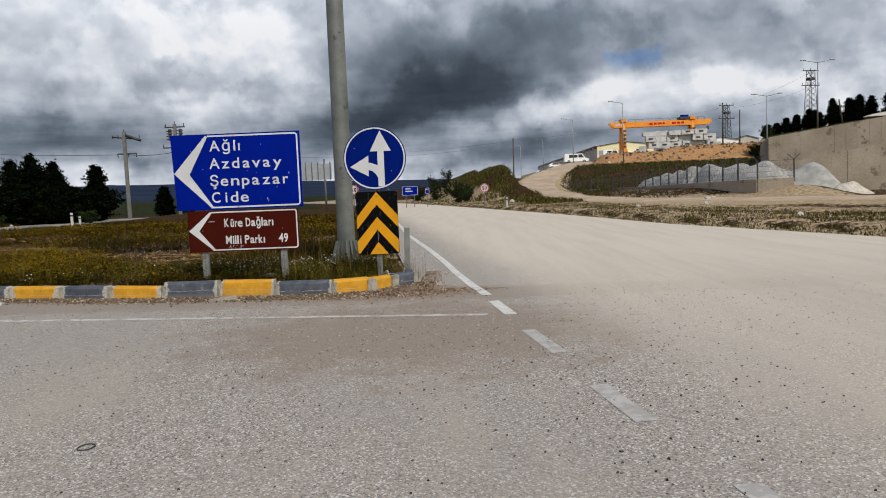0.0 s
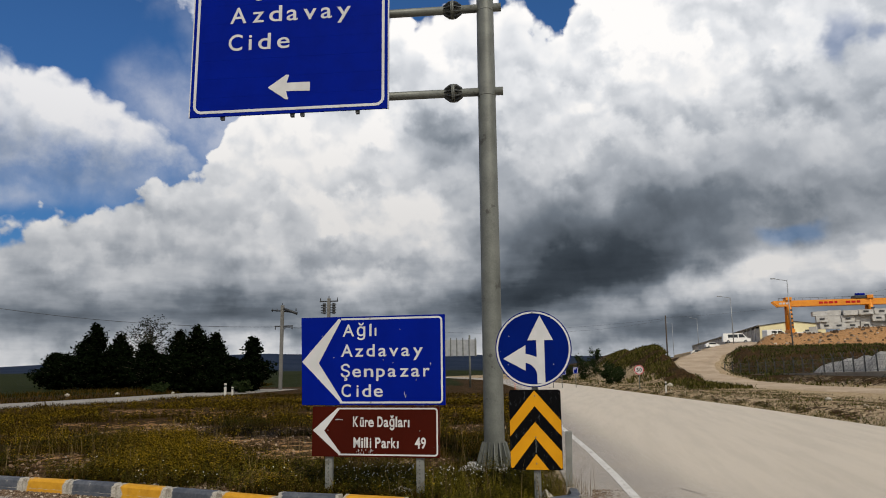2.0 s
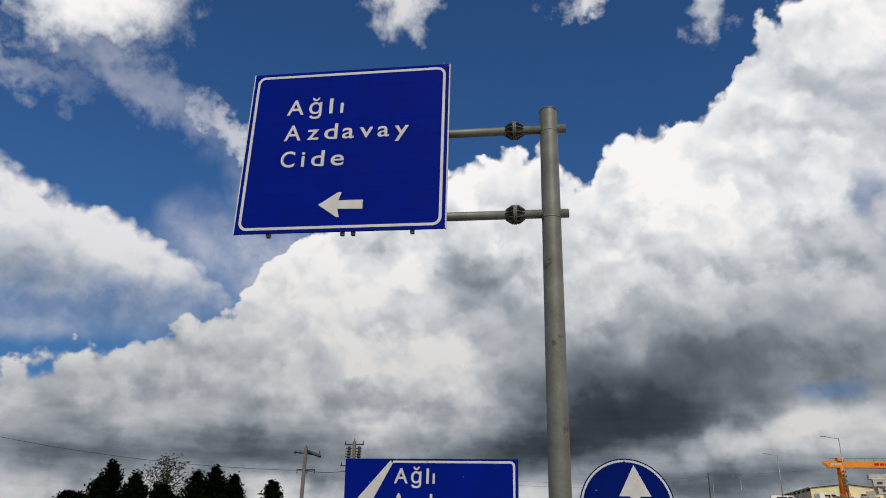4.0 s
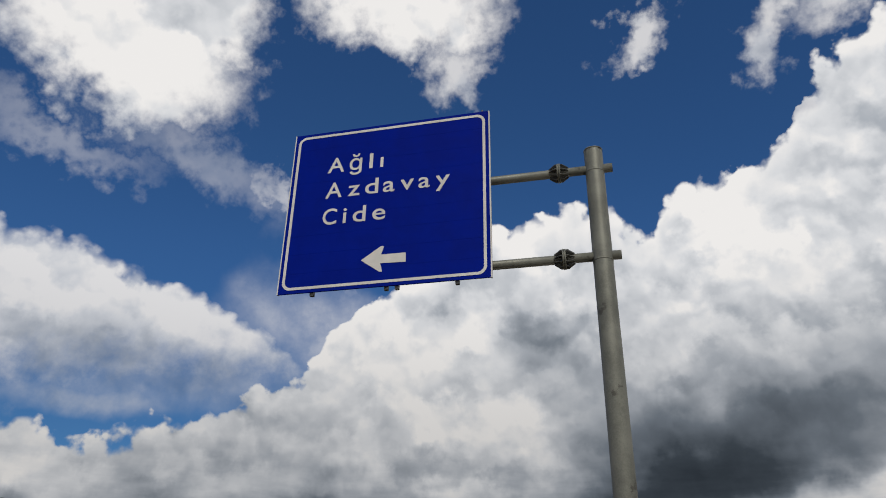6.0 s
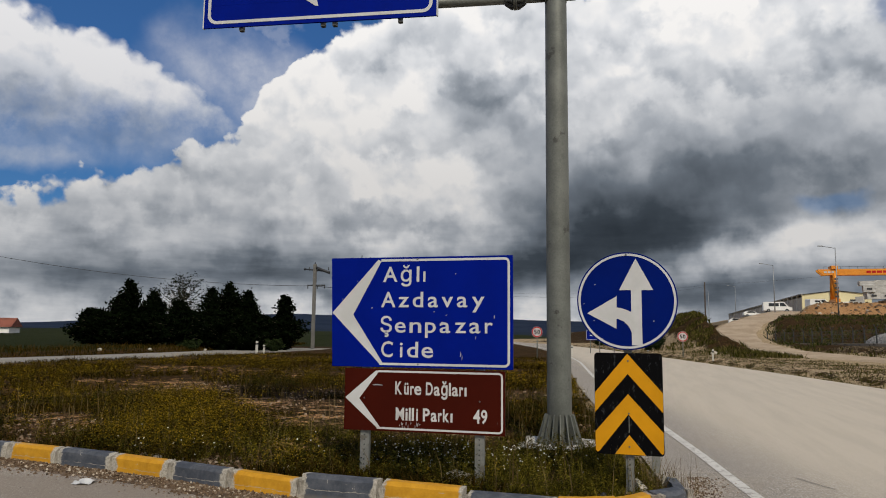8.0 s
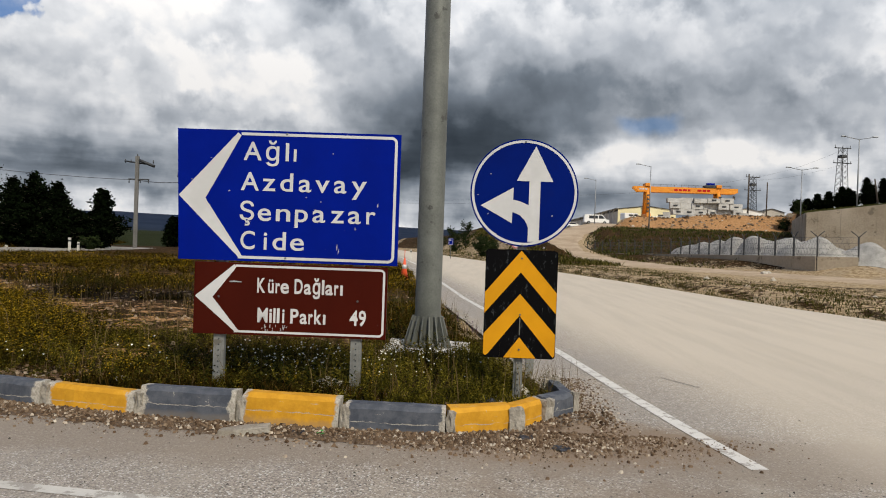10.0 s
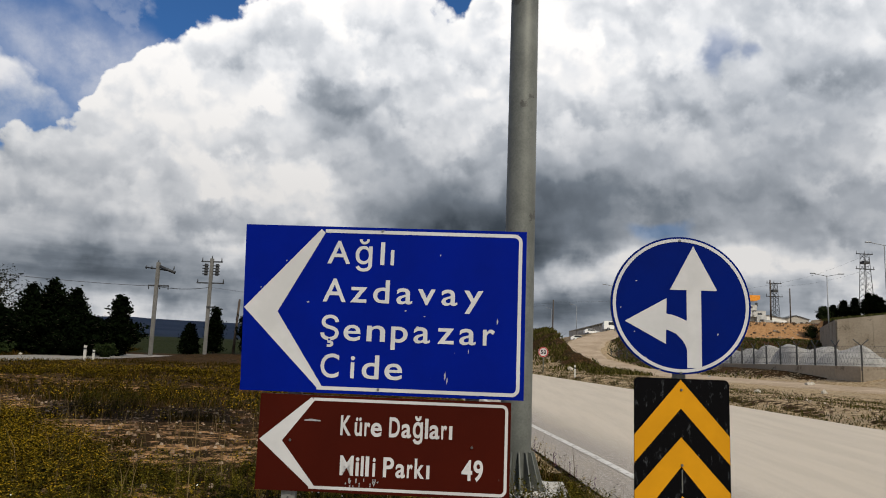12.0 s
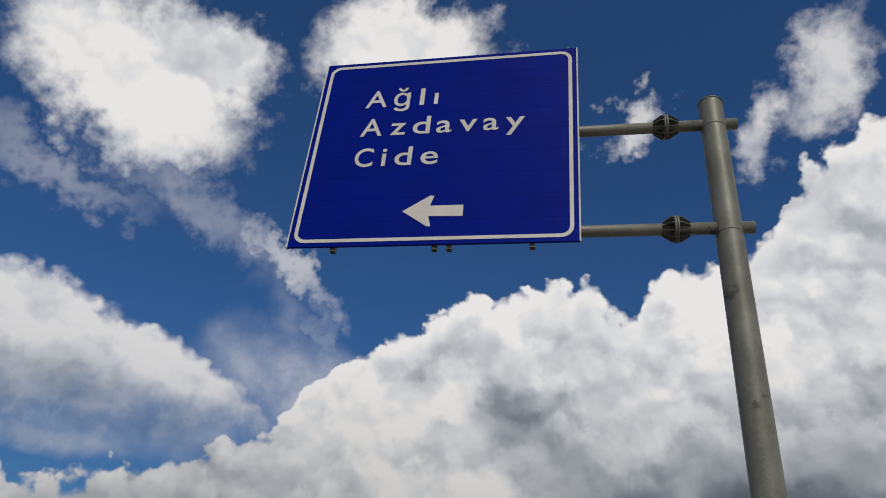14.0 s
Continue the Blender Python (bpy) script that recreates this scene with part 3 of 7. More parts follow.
def rod(p0, p1, r0, r1=None, n=10, bm=None):
    """A capped, tapered rod between two points."""
    p0, p1 = Vector(p0), Vector(p1)
    r1 = r0 if r1 is None else r1
    b = bm or bmesh.new()
    q = (p1 - p0).to_track_quat("Z", "Y")
    rings = []
    for p, r in ((p0, r0), (p1, r1)):
        rings.append([b.verts.new(p + q @ Vector((r * math.cos(2 * math.pi * i / n), r * math.sin(2 * math.pi * i / n), 0))) for i in range(n)])
    for i in range(n):
        f = b.faces.new((rings[0][i], rings[0][(i + 1) % n], rings[1][(i + 1) % n], rings[1][i]))
        f.smooth = True
    b.faces.new(rings[0][::-1])
    b.faces.new(rings[1])
    return b


def plate(outline, y0, y1, bm=None):
    """A flat plate in the xz plane with the given outline (anticlockwise seen from the front), from y0 (front) to y1."""
    b = bm or bmesh.new()
    f = [b.verts.new((x, y0, z)) for x, z in outline]
    k = [b.verts.new((x, y1, z)) for x, z in outline]
    b.faces.new(f)
    b.faces.new(k[::-1])
    for i in range(len(f)):
        j = (i + 1) % len(f)
        b.faces.new((f[j], f[i], k[i], k[j]))
    return b


def round_rect(x0, x1, z0, z1, r, n=6):
    pts = []
    for cx, cz, a in ((x1 - r, z0 + r, -90), (x1 - r, z1 - r, 0), (x0 + r, z1 - r, 90), (x0 + r, z0 + r, 180)):
        pts += [(cx + r * math.cos(radians(a + 90 * i / n)), cz + r * math.sin(radians(a + 90 * i / n))) for i in range(n + 1)]
    return pts


def band(outer, inner, y0, y1):
    """A closed frame between two outlines with the same number of points."""
    b = bmesh.new()
    v = [[b.verts.new((x, y, z)) for x, z in o] for o in (outer, inner) for y in (y0, y1)]
    of, ob_, nf, nb = v
    n = len(of)
    for i in range(n):
        j = (i + 1) % n
        b.faces.new((of[i], of[j], nf[j], nf[i]))
        b.faces.new((ob_[j], ob_[i], nb[i], nb[j]))
        b.faces.new((of[j], of[i], ob_[i], ob_[j]))
        b.faces.new((nf[i], nf[j], nb[j], nb[i]))
    return b


def glyph(body, bold):
    """One built-in letter as a mesh lying in the xy plane."""
    cu = bpy.data.curves.new("text", "FONT")
    cu.body, cu.size, cu.offset, cu.extrude, cu.resolution_u = body, 1.0, bold, 0.004, 5
    ob = new("text", cu)
    bpy.context.view_layer.update()
    me = bpy.data.meshes.new_from_object(ob.evaluated_get(bpy.context.evaluated_depsgraph_get()))
    bpy.data.objects.remove(ob)
    bpy.data.curves.remove(cu)
    return me


def letters(text, spans, base, cap, y, bold=0.018):
    """Spaced lettering as a thin mesh in the xz plane: each letter fills its own span, the capitals are cap high."""
    ref = glyph("H", bold)
    low, high = min(v.co.y for v in ref.vertices), max(v.co.y for v in ref.vertices)
    bpy.data.meshes.remove(ref)
    b = bmesh.new()
    for char, (left, right) in zip(text, spans):
        me = glyph(char, bold)
        x0, x1 = min(v.co.x for v in me.vertices), max(v.co.x for v in me.vertices)
        for v in me.vertices:
            c = v.co.copy()
            v.co = (left + (c.x - x0) * (right - left) / (x1 - x0), y - c.z * 0.25, base + (c.y - low) * cap / (high - low))
        b.from_mesh(me)
        bpy.data.meshes.remove(me)
    return b


def lerp(x, table):
    return float(np.interp(x, [a for a, _ in table], [b for _, b in table]))


def smooth(x, a, b):
    t = min(1.0, max(0.0, (x - a) / (b - a)))
    return t * t * (3 - 2 * t)


def near_line(x, y, line):
    """Distance to a polyline of (x, y, z), and its height there."""
    best = (1e9, 0.0)
    for (ax, ay, az), (bx, by, bz) in zip(line, line[1:]):
        t = min(1.0, max(0.0, ((x - ax) * (bx - ax) + (y - ay) * (by - ay)) / ((bx - ax) ** 2 + (by - ay) ** 2)))
        d = math.hypot(x - ax - t * (bx - ax), y - ay - t * (by - ay))
        if d < best[0]:
            best = (d, az + t * (bz - az))
    return best


# ---- the plan ----
LEFT_EDGE = ((-40, 8.2), (-5, 2.7), (4.8, 1.12), (9.5, 0.45), (11.2, 0.14), (13.0, -0.09), (15.6, -0.44), (23.2, -1.67), (33, -2.95), (46, -4.5), (66, -7.6), (90, -12.5), (130, -23), (200, -50))
RIGHT_EDGE = ((-40, 21), (0, 13.2), (8, 11.0), (16, 8.96), (23.5, 6.84), (35.8, 4.96), (46.3, 2.9), (66, -0.9), (90, -5.6), (130, -16), (200, -42))
TRACK = ((60, 22, 0.2), (40, 30, 0.15), (26, 37, 0.12), (18, 47, 0.12), (12.8, 62, 0.15), (10.4, 78, 0.35), (9.6, 95, 1.0), (10.6, 108, 2.0), (13.6, 121, 3.6), (19, 134, 5.2), (25, 150, 6.5), (28, 175, 7.0), (27, 300, 7.2))
FENCE = ((23.5, 52.0), (21.1, 53.0), (20.6, 56.0), (20.0, 62.0), (19.6, 69.0), (19.2, 76.0), (18.0, 84.0), (16.3, 93.0), (14.0, 102.0))
LOWER_WALL = ((27.4, 70.5, 2.55), (31.2, 68.0, 2.95), (37.5, 66.0, 4.15), (50.0, 62.0, 6.0))
UPPER_WALL = ((39.7, 95.0, 6.75), (51.2, 90.0, 8.4), (68.0, 83.0, 10.5))
KERB = ((-14.6, 12.6), (-11.4, 11.55), (-8.8, 10.95), (-6.34, 10.60), (-5.50, 10.42), (-4.70, 10.24), (-3.885, 10.09), (-3.075, 9.99), (-2.30, 9.94), (-1.53, 9.95), (-1.05, 10.13), (-0.77, 10.49), (-0.50, 10.80))


def side_road_x(y):
    return lerp(y, ((5, -30.5), (30, -31), (45, -30.4), (62, -32.4), (75, -34.5), (110, -46), (160, -72)))


def ground_height(x, y):
    le, re = lerp(y, LEFT_EDGE), lerp(y, RIGHT_EDGE)
    h = -0.06
    bumps = 0.5 * noise.fractal(Vector((x * 0.25, y * 0.25, 3.0)), 1.0, 2.0, 4) * 0.22
    kerb_y = lerp(x, KERB)
    if x < le - 0.7 and y > kerb_y + 0.07 and x > side_road_x(y) + 3.4:
        inner = min(smooth(le - 0.92 - x, 0.0, 0.4), smooth(y - kerb_y, 0.07, 0.16), smooth(x - side_road_x(y) - 3.4, 0, 1.5))
        h = -0.06 + inner * (0.19 + bumps * 0.6 * smooth(y - kerb_y, 0.3, 2.5))
    elif x <= side_road_x(y) - 3.4:
        d = side_road_x(y) - 3.4 - x
        h = -0.06 + 0.3 * smooth(d, 0, 3) + bumps * smooth(d, 0, 2) + 0.006 * max(0.0, d - 5)
    if x > re:
        d = x - re
        h = -0.06 + smooth(d, 0.1, 1.5) * (0.26 + 1.0 * bumps) - 0.22 * smooth(d, 3.0, 6.5)
        # hillock between road and track, and the slope up to the yard
        e = (x - 4.6) + (y - 95) * 0.16
        h += 4.3 * math.exp(-(e / 4.6) ** 2) * smooth(y, 58, 92) * (1 - 0.25 * smooth(y, 115, 160)) * smooth(d, 0.5, 7.0)
        g = smooth(x, 11.0, 19.0)
        h += g * (5.0 * smooth(y, 86, 126) + (2.3 * smooth(y, 126.5, 133.0)) * smooth(x, 22, 27))
        h += 0.9 * smooth(x, 33, 42) * smooth(y, 126.5, 134)
    # terraces behind the two walls
    if x > 28.5 and y > lerp(x, [(a, b) for a, b, _ in LOWER_WALL]) + 1.0:
        h = max(h, 2.3)
    if x > 40.6 + max(0.0, y - 96) * 0.38 and y > lerp(x, [(a, b) for a, b, _ in UPPER_WALL]) + 1.5:
        h = max(h, lerp(x, [(a, c) for a, _, c in UPPER_WALL]) - 0.15 + 0.02 * max(0.0, x - 52))
    if x < le and y > 60:
        h += 0.008 * (y - 60) * smooth(le - x, 4, 20)
    if x > re and 46 < y < 110:
        d, _ = near_line(x, y, [(a, b, 0.0) for a, b in FENCE])
        h = max(h, 0.85 * (1 - smooth(d, 0.6, 5.0)))
    # the track lies on its own bench
    if x > re + 3:
        d, z = near_line(x, y, TRACK)
        k = 1 - smooth(d, 3.4, 7.0 if y < 70 else 4.8)
        h = h * (1 - k) + (z - 0.05) * k
    # distant ridges
    r = math.hypot(x, y)
    if r > 300:
        n = noise.fractal(Vector((x * 0.0011, y * 0.0011, 0.0)), 1.0, 2.0, 5)
        a = lerp(math.degrees(math.atan2(x, y)), ((-180, 20), (-60, 10), (-46, 13), (-36, 26), (-27, 36), (-12, 30), (-4, 22), (6, 14), (180, 20)))
        h = h * (1 - smooth(r, 300, 600)) + smooth(r, 500, 1400) * (a + 9 * n)
    return h


def bare(x, y):
    """How bare the meadow's soil lies, from 0 to 1: a long scraped strip and a few smaller patches."""
    ragged = 0.9 * noise.fractal(Vector((x * 0.8, y * 0.8, 2.0)), 1.0, 2.0, 4)
    best = 0.0
    for cx, cy, along, across, turn in ((-6.9, 16.0, 4.2, 1.5, 128), (-12.5, 20.0, 4.5, 1.6, 150), (-5.0, 12.1, 1.0, 0.7, 120), (-9.6, 13.2, 1.6, 0.8, 140), (-16.0, 27.0, 6.0, 2.0, 160), (-2.6, 10.75, 0.5, 0.25, 0), (-4.6, 10.75, 0.9, 0.3, 170)):
        c, q = math.cos(radians(turn)), math.sin(radians(turn))
        u, v = (x - cx) * c + (y - cy) * q, -(x - cx) * q + (y - cy) * c
        best = max(best, 1.0 - smooth(math.hypot(u / along, v / across) + ragged, 0.65, 1.15))
    return best


def grid_lines(lo, hi, fine_lo, fine_hi, step, grow):
    xs = list(np.arange(fine_lo, fine_hi + 1e-6, step))
    s, x = step, fine_hi
    while x < hi:
        s *= grow
        x += s
        xs.append(x)
    s, x = step, fine_lo
    while x > lo:
        s *= grow
        x -= s
        xs.insert(0, x)
    return xs


def make_ground():
    xs = grid_lines(-2600, 2600, -14, 54, 0.55, 1.05)
    ys = grid_lines(-900, 3200, 9.0, 30, 0.4, 1.018)
    ys = sorted(set(round(v, 3) for v in ys) | set(round(float(v), 3) for v in np.arange(10.04, 12.9, 0.08)))
    verts, faces, zone = [], [], []
    for y in ys:
        for x in xs:
            verts.append((x, y, ground_height(x, y)))
            le, re = lerp(y, LEFT_EDGE), lerp(y, RIGHT_EDGE)
            r = gr = b = 0.0
            if y < 10.1 or le - 0.9 < x < re + 0.5:
                r = 1.0
            if x > re:
                d, _ = near_line(x, y, TRACK)
                r = max(r, 1 - smooth(d, 3.0, 6.5), 0.85 * (1 - smooth(d, 5.0, 10.0)) if y < 56 else 0.0)
                r = max(r, 0.60 * (1 - smooth(x - re, 9, 16)) if x - re > 0.9 else 0.3, 0.36 if y < 80 else 0.26)
                if 124.5 < y < 136 and x > 22:
                    b = 1.0
                if y >= 134 and x > 20:
                    r = 0.8
                e = (x - 4.6) + (y - 95) * 0.16
                if -4 < e < 2.2 and 62 < y < 112:
                    r = 0.22
                if (y > 86 and y < 125 and x > 17):
                    r = 0.12
            if x < side_road_x(y) - 7:
                gr = 1.0
            if x < le - 6 and y > 75:
                gr = 1.0
            if x < le and y > 130:
                gr = 1.0
            if x < le - 1.0 and 10.3 < y < 34 and x > -24:
                b = max(b, 0.42 * bare(x, y))
            zone.append((r, gr, b, 1.0))
    nx = len(xs)
    for j in range(len(ys) - 1):
        for i in range(nx - 1):
            a = j * nx + i
            faces.append((a, a + 1, a + nx + 1, a + nx))
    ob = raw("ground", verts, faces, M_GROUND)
    at = ob.data.color_attributes.new("zone", "FLOAT_COLOR", "POINT")
    at.data.foreach_set("color", [c for z in zone for c in z])
    ob.data.shade_smooth()
    tagged(ob, "rough grassy ground with bare soil and distant hills", "ground", kind="structure")


def strip(name, left, right, mat, label, category, lift=0.0, cols=6):
    """A road surface between two edges, each a list of (x, y, z)."""
    verts, faces = [], []
    for (ax, ay, az), (bx, by, bz) in zip(left, right):
        for i in range(cols + 1):
            t = i / cols
            verts.append((ax + (bx - ax) * t, ay + (by - ay) * t, az + (bz - az) * t + lift))
    for j in range(len(left) - 1):
        for i in range(cols):
            a = j * (cols + 1) + i
            faces.append((a, a + 1, a + cols + 2, a + cols + 1))
    ob = raw(name, verts, faces, mat)
    ob.data.shade_smooth()
    return tagged(ob, label, category, kind="structure")


def make_roads():
    # the junction and the main road: one sheet of worn asphalt
    ys = [-40, -25, -12, -5, 0, 3, 6, 8, 9.6]
    far = [9.6, 10.2, 10.8, 11.5, 13, 16, 20, 24, 30, 36, 42, 50, 58, 66, 78, 90, 105, 118, 130, 150, 170, 200]
    strip("road_junction", [(-48, y, 0.0) for y in ys], [(lerp(y, RIGHT_EDGE), y, 0.0) for y in ys], M_ASPHALT, "pale worn asphalt of the road junction with loose grit", "road", cols=20)
    strip("road_main", [(lerp(y, LEFT_EDGE) - 0.75, y, -0.001 if y > 9.7 else 0.0) for y in far], [(lerp(y, RIGHT_EDGE), y, 0.0) for y in far], M_ASPHALT, "pale worn asphalt main road curving away", "road", cols=10)
    xs = list(np.arange(-15, -0.19, 0.4))
    near = [(x, 9.6, 0.0) for x in xs]
    back = [(x, lerp(x, KERB) + 0.12 if x < -0.5 else 11.6, 0.0) for x in xs]
    strip("road_edge", near, back, M_ASPHALT, "gritty asphalt along the foot of the kerb", "road", lift=-0.002, cols=3)
    # soil and crumbled kerb along its foot, with a ragged edge
    xs = list(np.arange(-15, -0.62, 0.08))
    rag = lambda x: 0.25 + 0.10 * noise.noise(Vector((x * 1.7, 0, 0))) + 0.10 * noise.noise(Vector((x * 7.0, 3, 0)))
    near = [(x, (lerp(x, KERB) if x < -0.5 else 10.8) - rag(x) - 0.10 * smooth(x, -1.3, -0.3), 0.0006) for x in xs]
    back = [(x, lerp(x, KERB) + 0.10 if x < -0.5 else 11.6, 0.022) for x in xs]
    strip("soil_strip", near, back, M_GRITBED, "brown soil and crumbled stone along the kerb foot", "soil", cols=6)
    sy = [9.5, 14, 20, 30, 40, 50, 62, 75, 90, 110, 135, 160]
    strip("road_side", [(side_road_x(y) - 3.3, y, 0.015) for y in sy], [(side_road_x(y) + 3.3, y, 0.015) for y in sy], M_SIDEROAD, "pale asphalt side road beyond the meadow", "road")
    # dirt track up to the yard
    pts = [Vector(p) for p in TRACK]
    fine = []
    for a, b in zip(pts, pts[1:]):
        for i in range(6):
            fine.append(a.lerp(b, i / 6))
    fine.append(pts[-1])
    lft, rgt = [], []
    for i, p in enumerate(fine):
        d = (fine[min(i + 1, len(fine) - 1)] - fine[max(i - 1, 0)]).normalized()
        n = Vector((-d.y, d.x, 0)).normalized()
        w = 3.1 + 0.5 * noise.noise(Vector((i * 0.7, 0, 0)))
        lft.append(p + n * w)
        rgt.append(p - n * w)
    track = strip("road_track", lft, rgt, M_DIRT, "rutted pale dirt track climbing to the stone yard", "track", lift=0.03, cols=12)
    for i, v in enumerate(track.data.vertices):
        c = i % 13
        v.co.z += -0.16 if c in (0, 12) else (-0.05 if c in (3, 9) else 0.025 * noise.noise(v.co * 0.9))


def mark(points, width, mat, label):
    """A painted line 3 mm proud of the road."""
    verts, faces = [], []
    for i, (x, y) in enumerate(points):
        a, b = Vector(points[max(i - 1, 0)]), Vector(points[min(i + 1, len(points) - 1)])
        d = (b - a).normalized()
        n = Vector((-d.y, d.x)) * width / 2
        verts += [(x + n.x, y + n.y, 0.0035), (x - n.x, y - n.y, 0.0035)]
        if i:
            k = 2 * i
            faces.append((k - 2, k - 1, k + 1, k))
    ob = raw("road_marking", verts, faces, mat)
    tagged(ob, label, "road marking", kind="structure")


def make_markings():
    ys = [9.5, 10.5, 12, 14, 17, 20, 23, 28, 33, 40, 46, 55, 66, 78, 90, 105, 120]
    mark([(lerp(y, LEFT_EDGE) + 0.03, y) for y in ys], 0.125, M_LINE, "white edge line along the main road")
    for (x0, y0), (x1, y1), m in (((0.54, 9.0), (0.69, 8.05), M_LINE), ((0.79, 7.2), (0.96, 6.25), M_LINE_FAINT), ((1.08, 5.3), (1.21, 4.55), M_LINE_FAINT), ((1.42, 3.7), (1.55, 2.8), M_LINE_FAINT)):
        mark([(x0, y0), ((x0 + x1) / 2, (y0 + y1) / 2), (x1, y1)], 0.13, m, "short worn white dash of the edge line")
    mark([(x, 8.10 + (0.36 - x) * 0.115) for x in np.arange(0.45, -11.0, -0.5)], 0.10, M_LINE_THIN, "thin white line across the junction mouth")
    mark([(x, 9.35 + (-10.5 - x) * 0.115) for x in np.arange(-10.5, -24.0, -0.5)], 0.10, M_LINE_THIN, "thin white line across the junction mouth")
    # a dark scrape in the lane
    mark([(0.68, 12.7), (0.80, 12.45), (0.94, 12.2)], 0.014, M_SCRAPE, "dark scraped mark on the asphalt")


make_ground()
make_roads()
make_markings()


# ---- kerb ----
def make_kerb():
    kerb = thing("kerb", Matrix(), "yellow and dark grey painted concrete kerb, chipped at the joints", "kerb", kind="structure")
    rng = random.Random(4)
    line = [Vector((x, y, 0)) for x, y in KERB]
    # equal stones along the straight run, then the turned end
    stones = []
    for a, b in zip(line, line[1:]):
        n = max(1, round((b - a).length / 0.80))
        for i in range(n):
            stones.append((a.lerp(b, i / n), a.lerp(b, (i + 1) / n)))
    stones.append((Vector((-0.50, 10.80, 0)), Vector((-0.56, 11.35, 0))))
    count = len(stones)
    for i, (a, b) in enumerate(stones):
        length = (b - a).length
        gap = 0.05
        rise = 0.035 if -3.9 < (a.x + b.x) / 2 < -2.3 else (-0.012 if a.x < -3.9 else (-0.02 if a.x > -1.1 else 0.0))
        j = count - 1 - i
        yellow = j in (2, 3) or (j > 3 and j % 2 == 1)
        bm = bmesh.new()
        L, D, H = (length - gap) / 2, 0.13, 0.20
        prof = [(0.0, -0.12), (0.018, 0.17), (0.045, H), (D, H), (D, -0.12)]
        cols = 9
        grid = []
        for c in range(cols + 1):
            u = -L + 2 * L * c / cols
            row = []
            for k, (py, pz) in enumerate(prof):
                chip = 0.014 * noise.noise(Vector((u * 9 + i * 3.1, py * 20, pz * 20)))
                if c in (0, cols) and k in (1, 2):
                    chip += 0.022 * rng.random()
                row.append(bm.verts.new((u, py + chip, pz - abs(chip) * 0.7 if k in (1, 2) else pz)))
            grid.append(row)
        for c in range(cols):
            for k in range(len(prof) - 1):
                bm.faces.new((grid[c][k], grid[c + 1][k], grid[c + 1][k + 1], grid[c][k + 1]))
        bm.faces.new(grid[0])
        bm.faces.new(grid[-1][::-1])
        # the paint's bare ends are measured from the middle of a long stone
        d = (b - a)
        ang = math.degrees(math.atan2(d.y, d.x))
        ob = part("kerb_stone", bm, M_KERB_YELLOW if yellow else M_KERB_DARK, kerb)
        mid = (a + b) / 2
        ob.matrix_basis = pose(mid.x, mid.y, rise + rng.uniform(-0.006, 0.006), rng.uniform(-2.5, 2.5), rng.uniform(-0.8, 0.8), ang + rng.uniform(-1.2, 1.2))
        # crumbled mortar in the joint
        jb = bmesh.new()
        bmesh.ops.create_cube(jb, size=1)
        bmesh.ops.subdivide_edges(jb, edges=jb.edges[:], cuts=3, use_grid_fill=True)
        for v in jb.verts:
            n = noise.noise_vector(v.co * 4 + Vector((i * 5.0, 0, 0)))
            v.co = Vector((v.co.x * (gap + (0.07 if j in (2, 3) else 0.012)), v.co.y * (0.18 if j in (2, 3) else 0.14), v.co.z * 0.24)) + n * 0.022
        jo = part("mortar_joint", jb, M_MORTAR, kerb)
        jo.matrix_basis = pose(b.x, b.y, 0.055, 0, 0, ang) @ pose(0.02, 0.082, 0)


make_kerb()

# ---- signs on the island ----
def channel_post(parent, x, y, top, name="post", w=0.085):
    """A perforated galvanised channel, open to the back, set into the ground."""
    d, t = 0.05, 0.005
    b = box(x - w / 2, x + w / 2, y, y + t, -0.1, top)
    box(x - w / 2, x - w / 2 + t, y + t, y + d, -0.1, top, bm=b)
    box(x + w / 2 - t, x + w / 2, y + t, y + d, -0.1, top, bm=b)
    # the pressed rib down the middle
    box(x - 0.018, x + 0.018, y - 0.006, y, -0.1, top, bm=b)
    p = part(name, b, M_POST, parent, "galvanised channel post")
    z = 0.10
    h = bmesh.new()
    while z < 0.75:
        rod((x, y - 0.0075, z), (x, y - 0.006, z), 0.007, n=8, bm=h)
        z += 0.045
    tagged(part("punched_hole", h, M_STEEL_DARK, p), kind="stuff")
    return p


def bolts(parent, places, y, r=0.009):
    for x, z in places:
        b = rod((x, y, z), (x, y - 0.006, z), r, r * 0.8, 8)
        part("bolt", b, M_BOLT, parent)


def edge_frame(parent, x0, x1, z0, z1, y, mat, depth=0.022):
    """The turned-back rim of a pressed sign plate."""
    b = box(x0, x1, y, y + depth, z0, z0 + 0.004)
    box(x0, x1, y, y + depth, z1 - 0.004, z1, bm=b)
    box(x0, x0 + 0.004, y, y + depth, z0 + 0.004, z1 - 0.004, bm=b)
    box(x1 - 0.004, x1, y, y + depth, z0 + 0.004, z1 - 0.004, bm=b)
    part("rim", b, mat, parent)


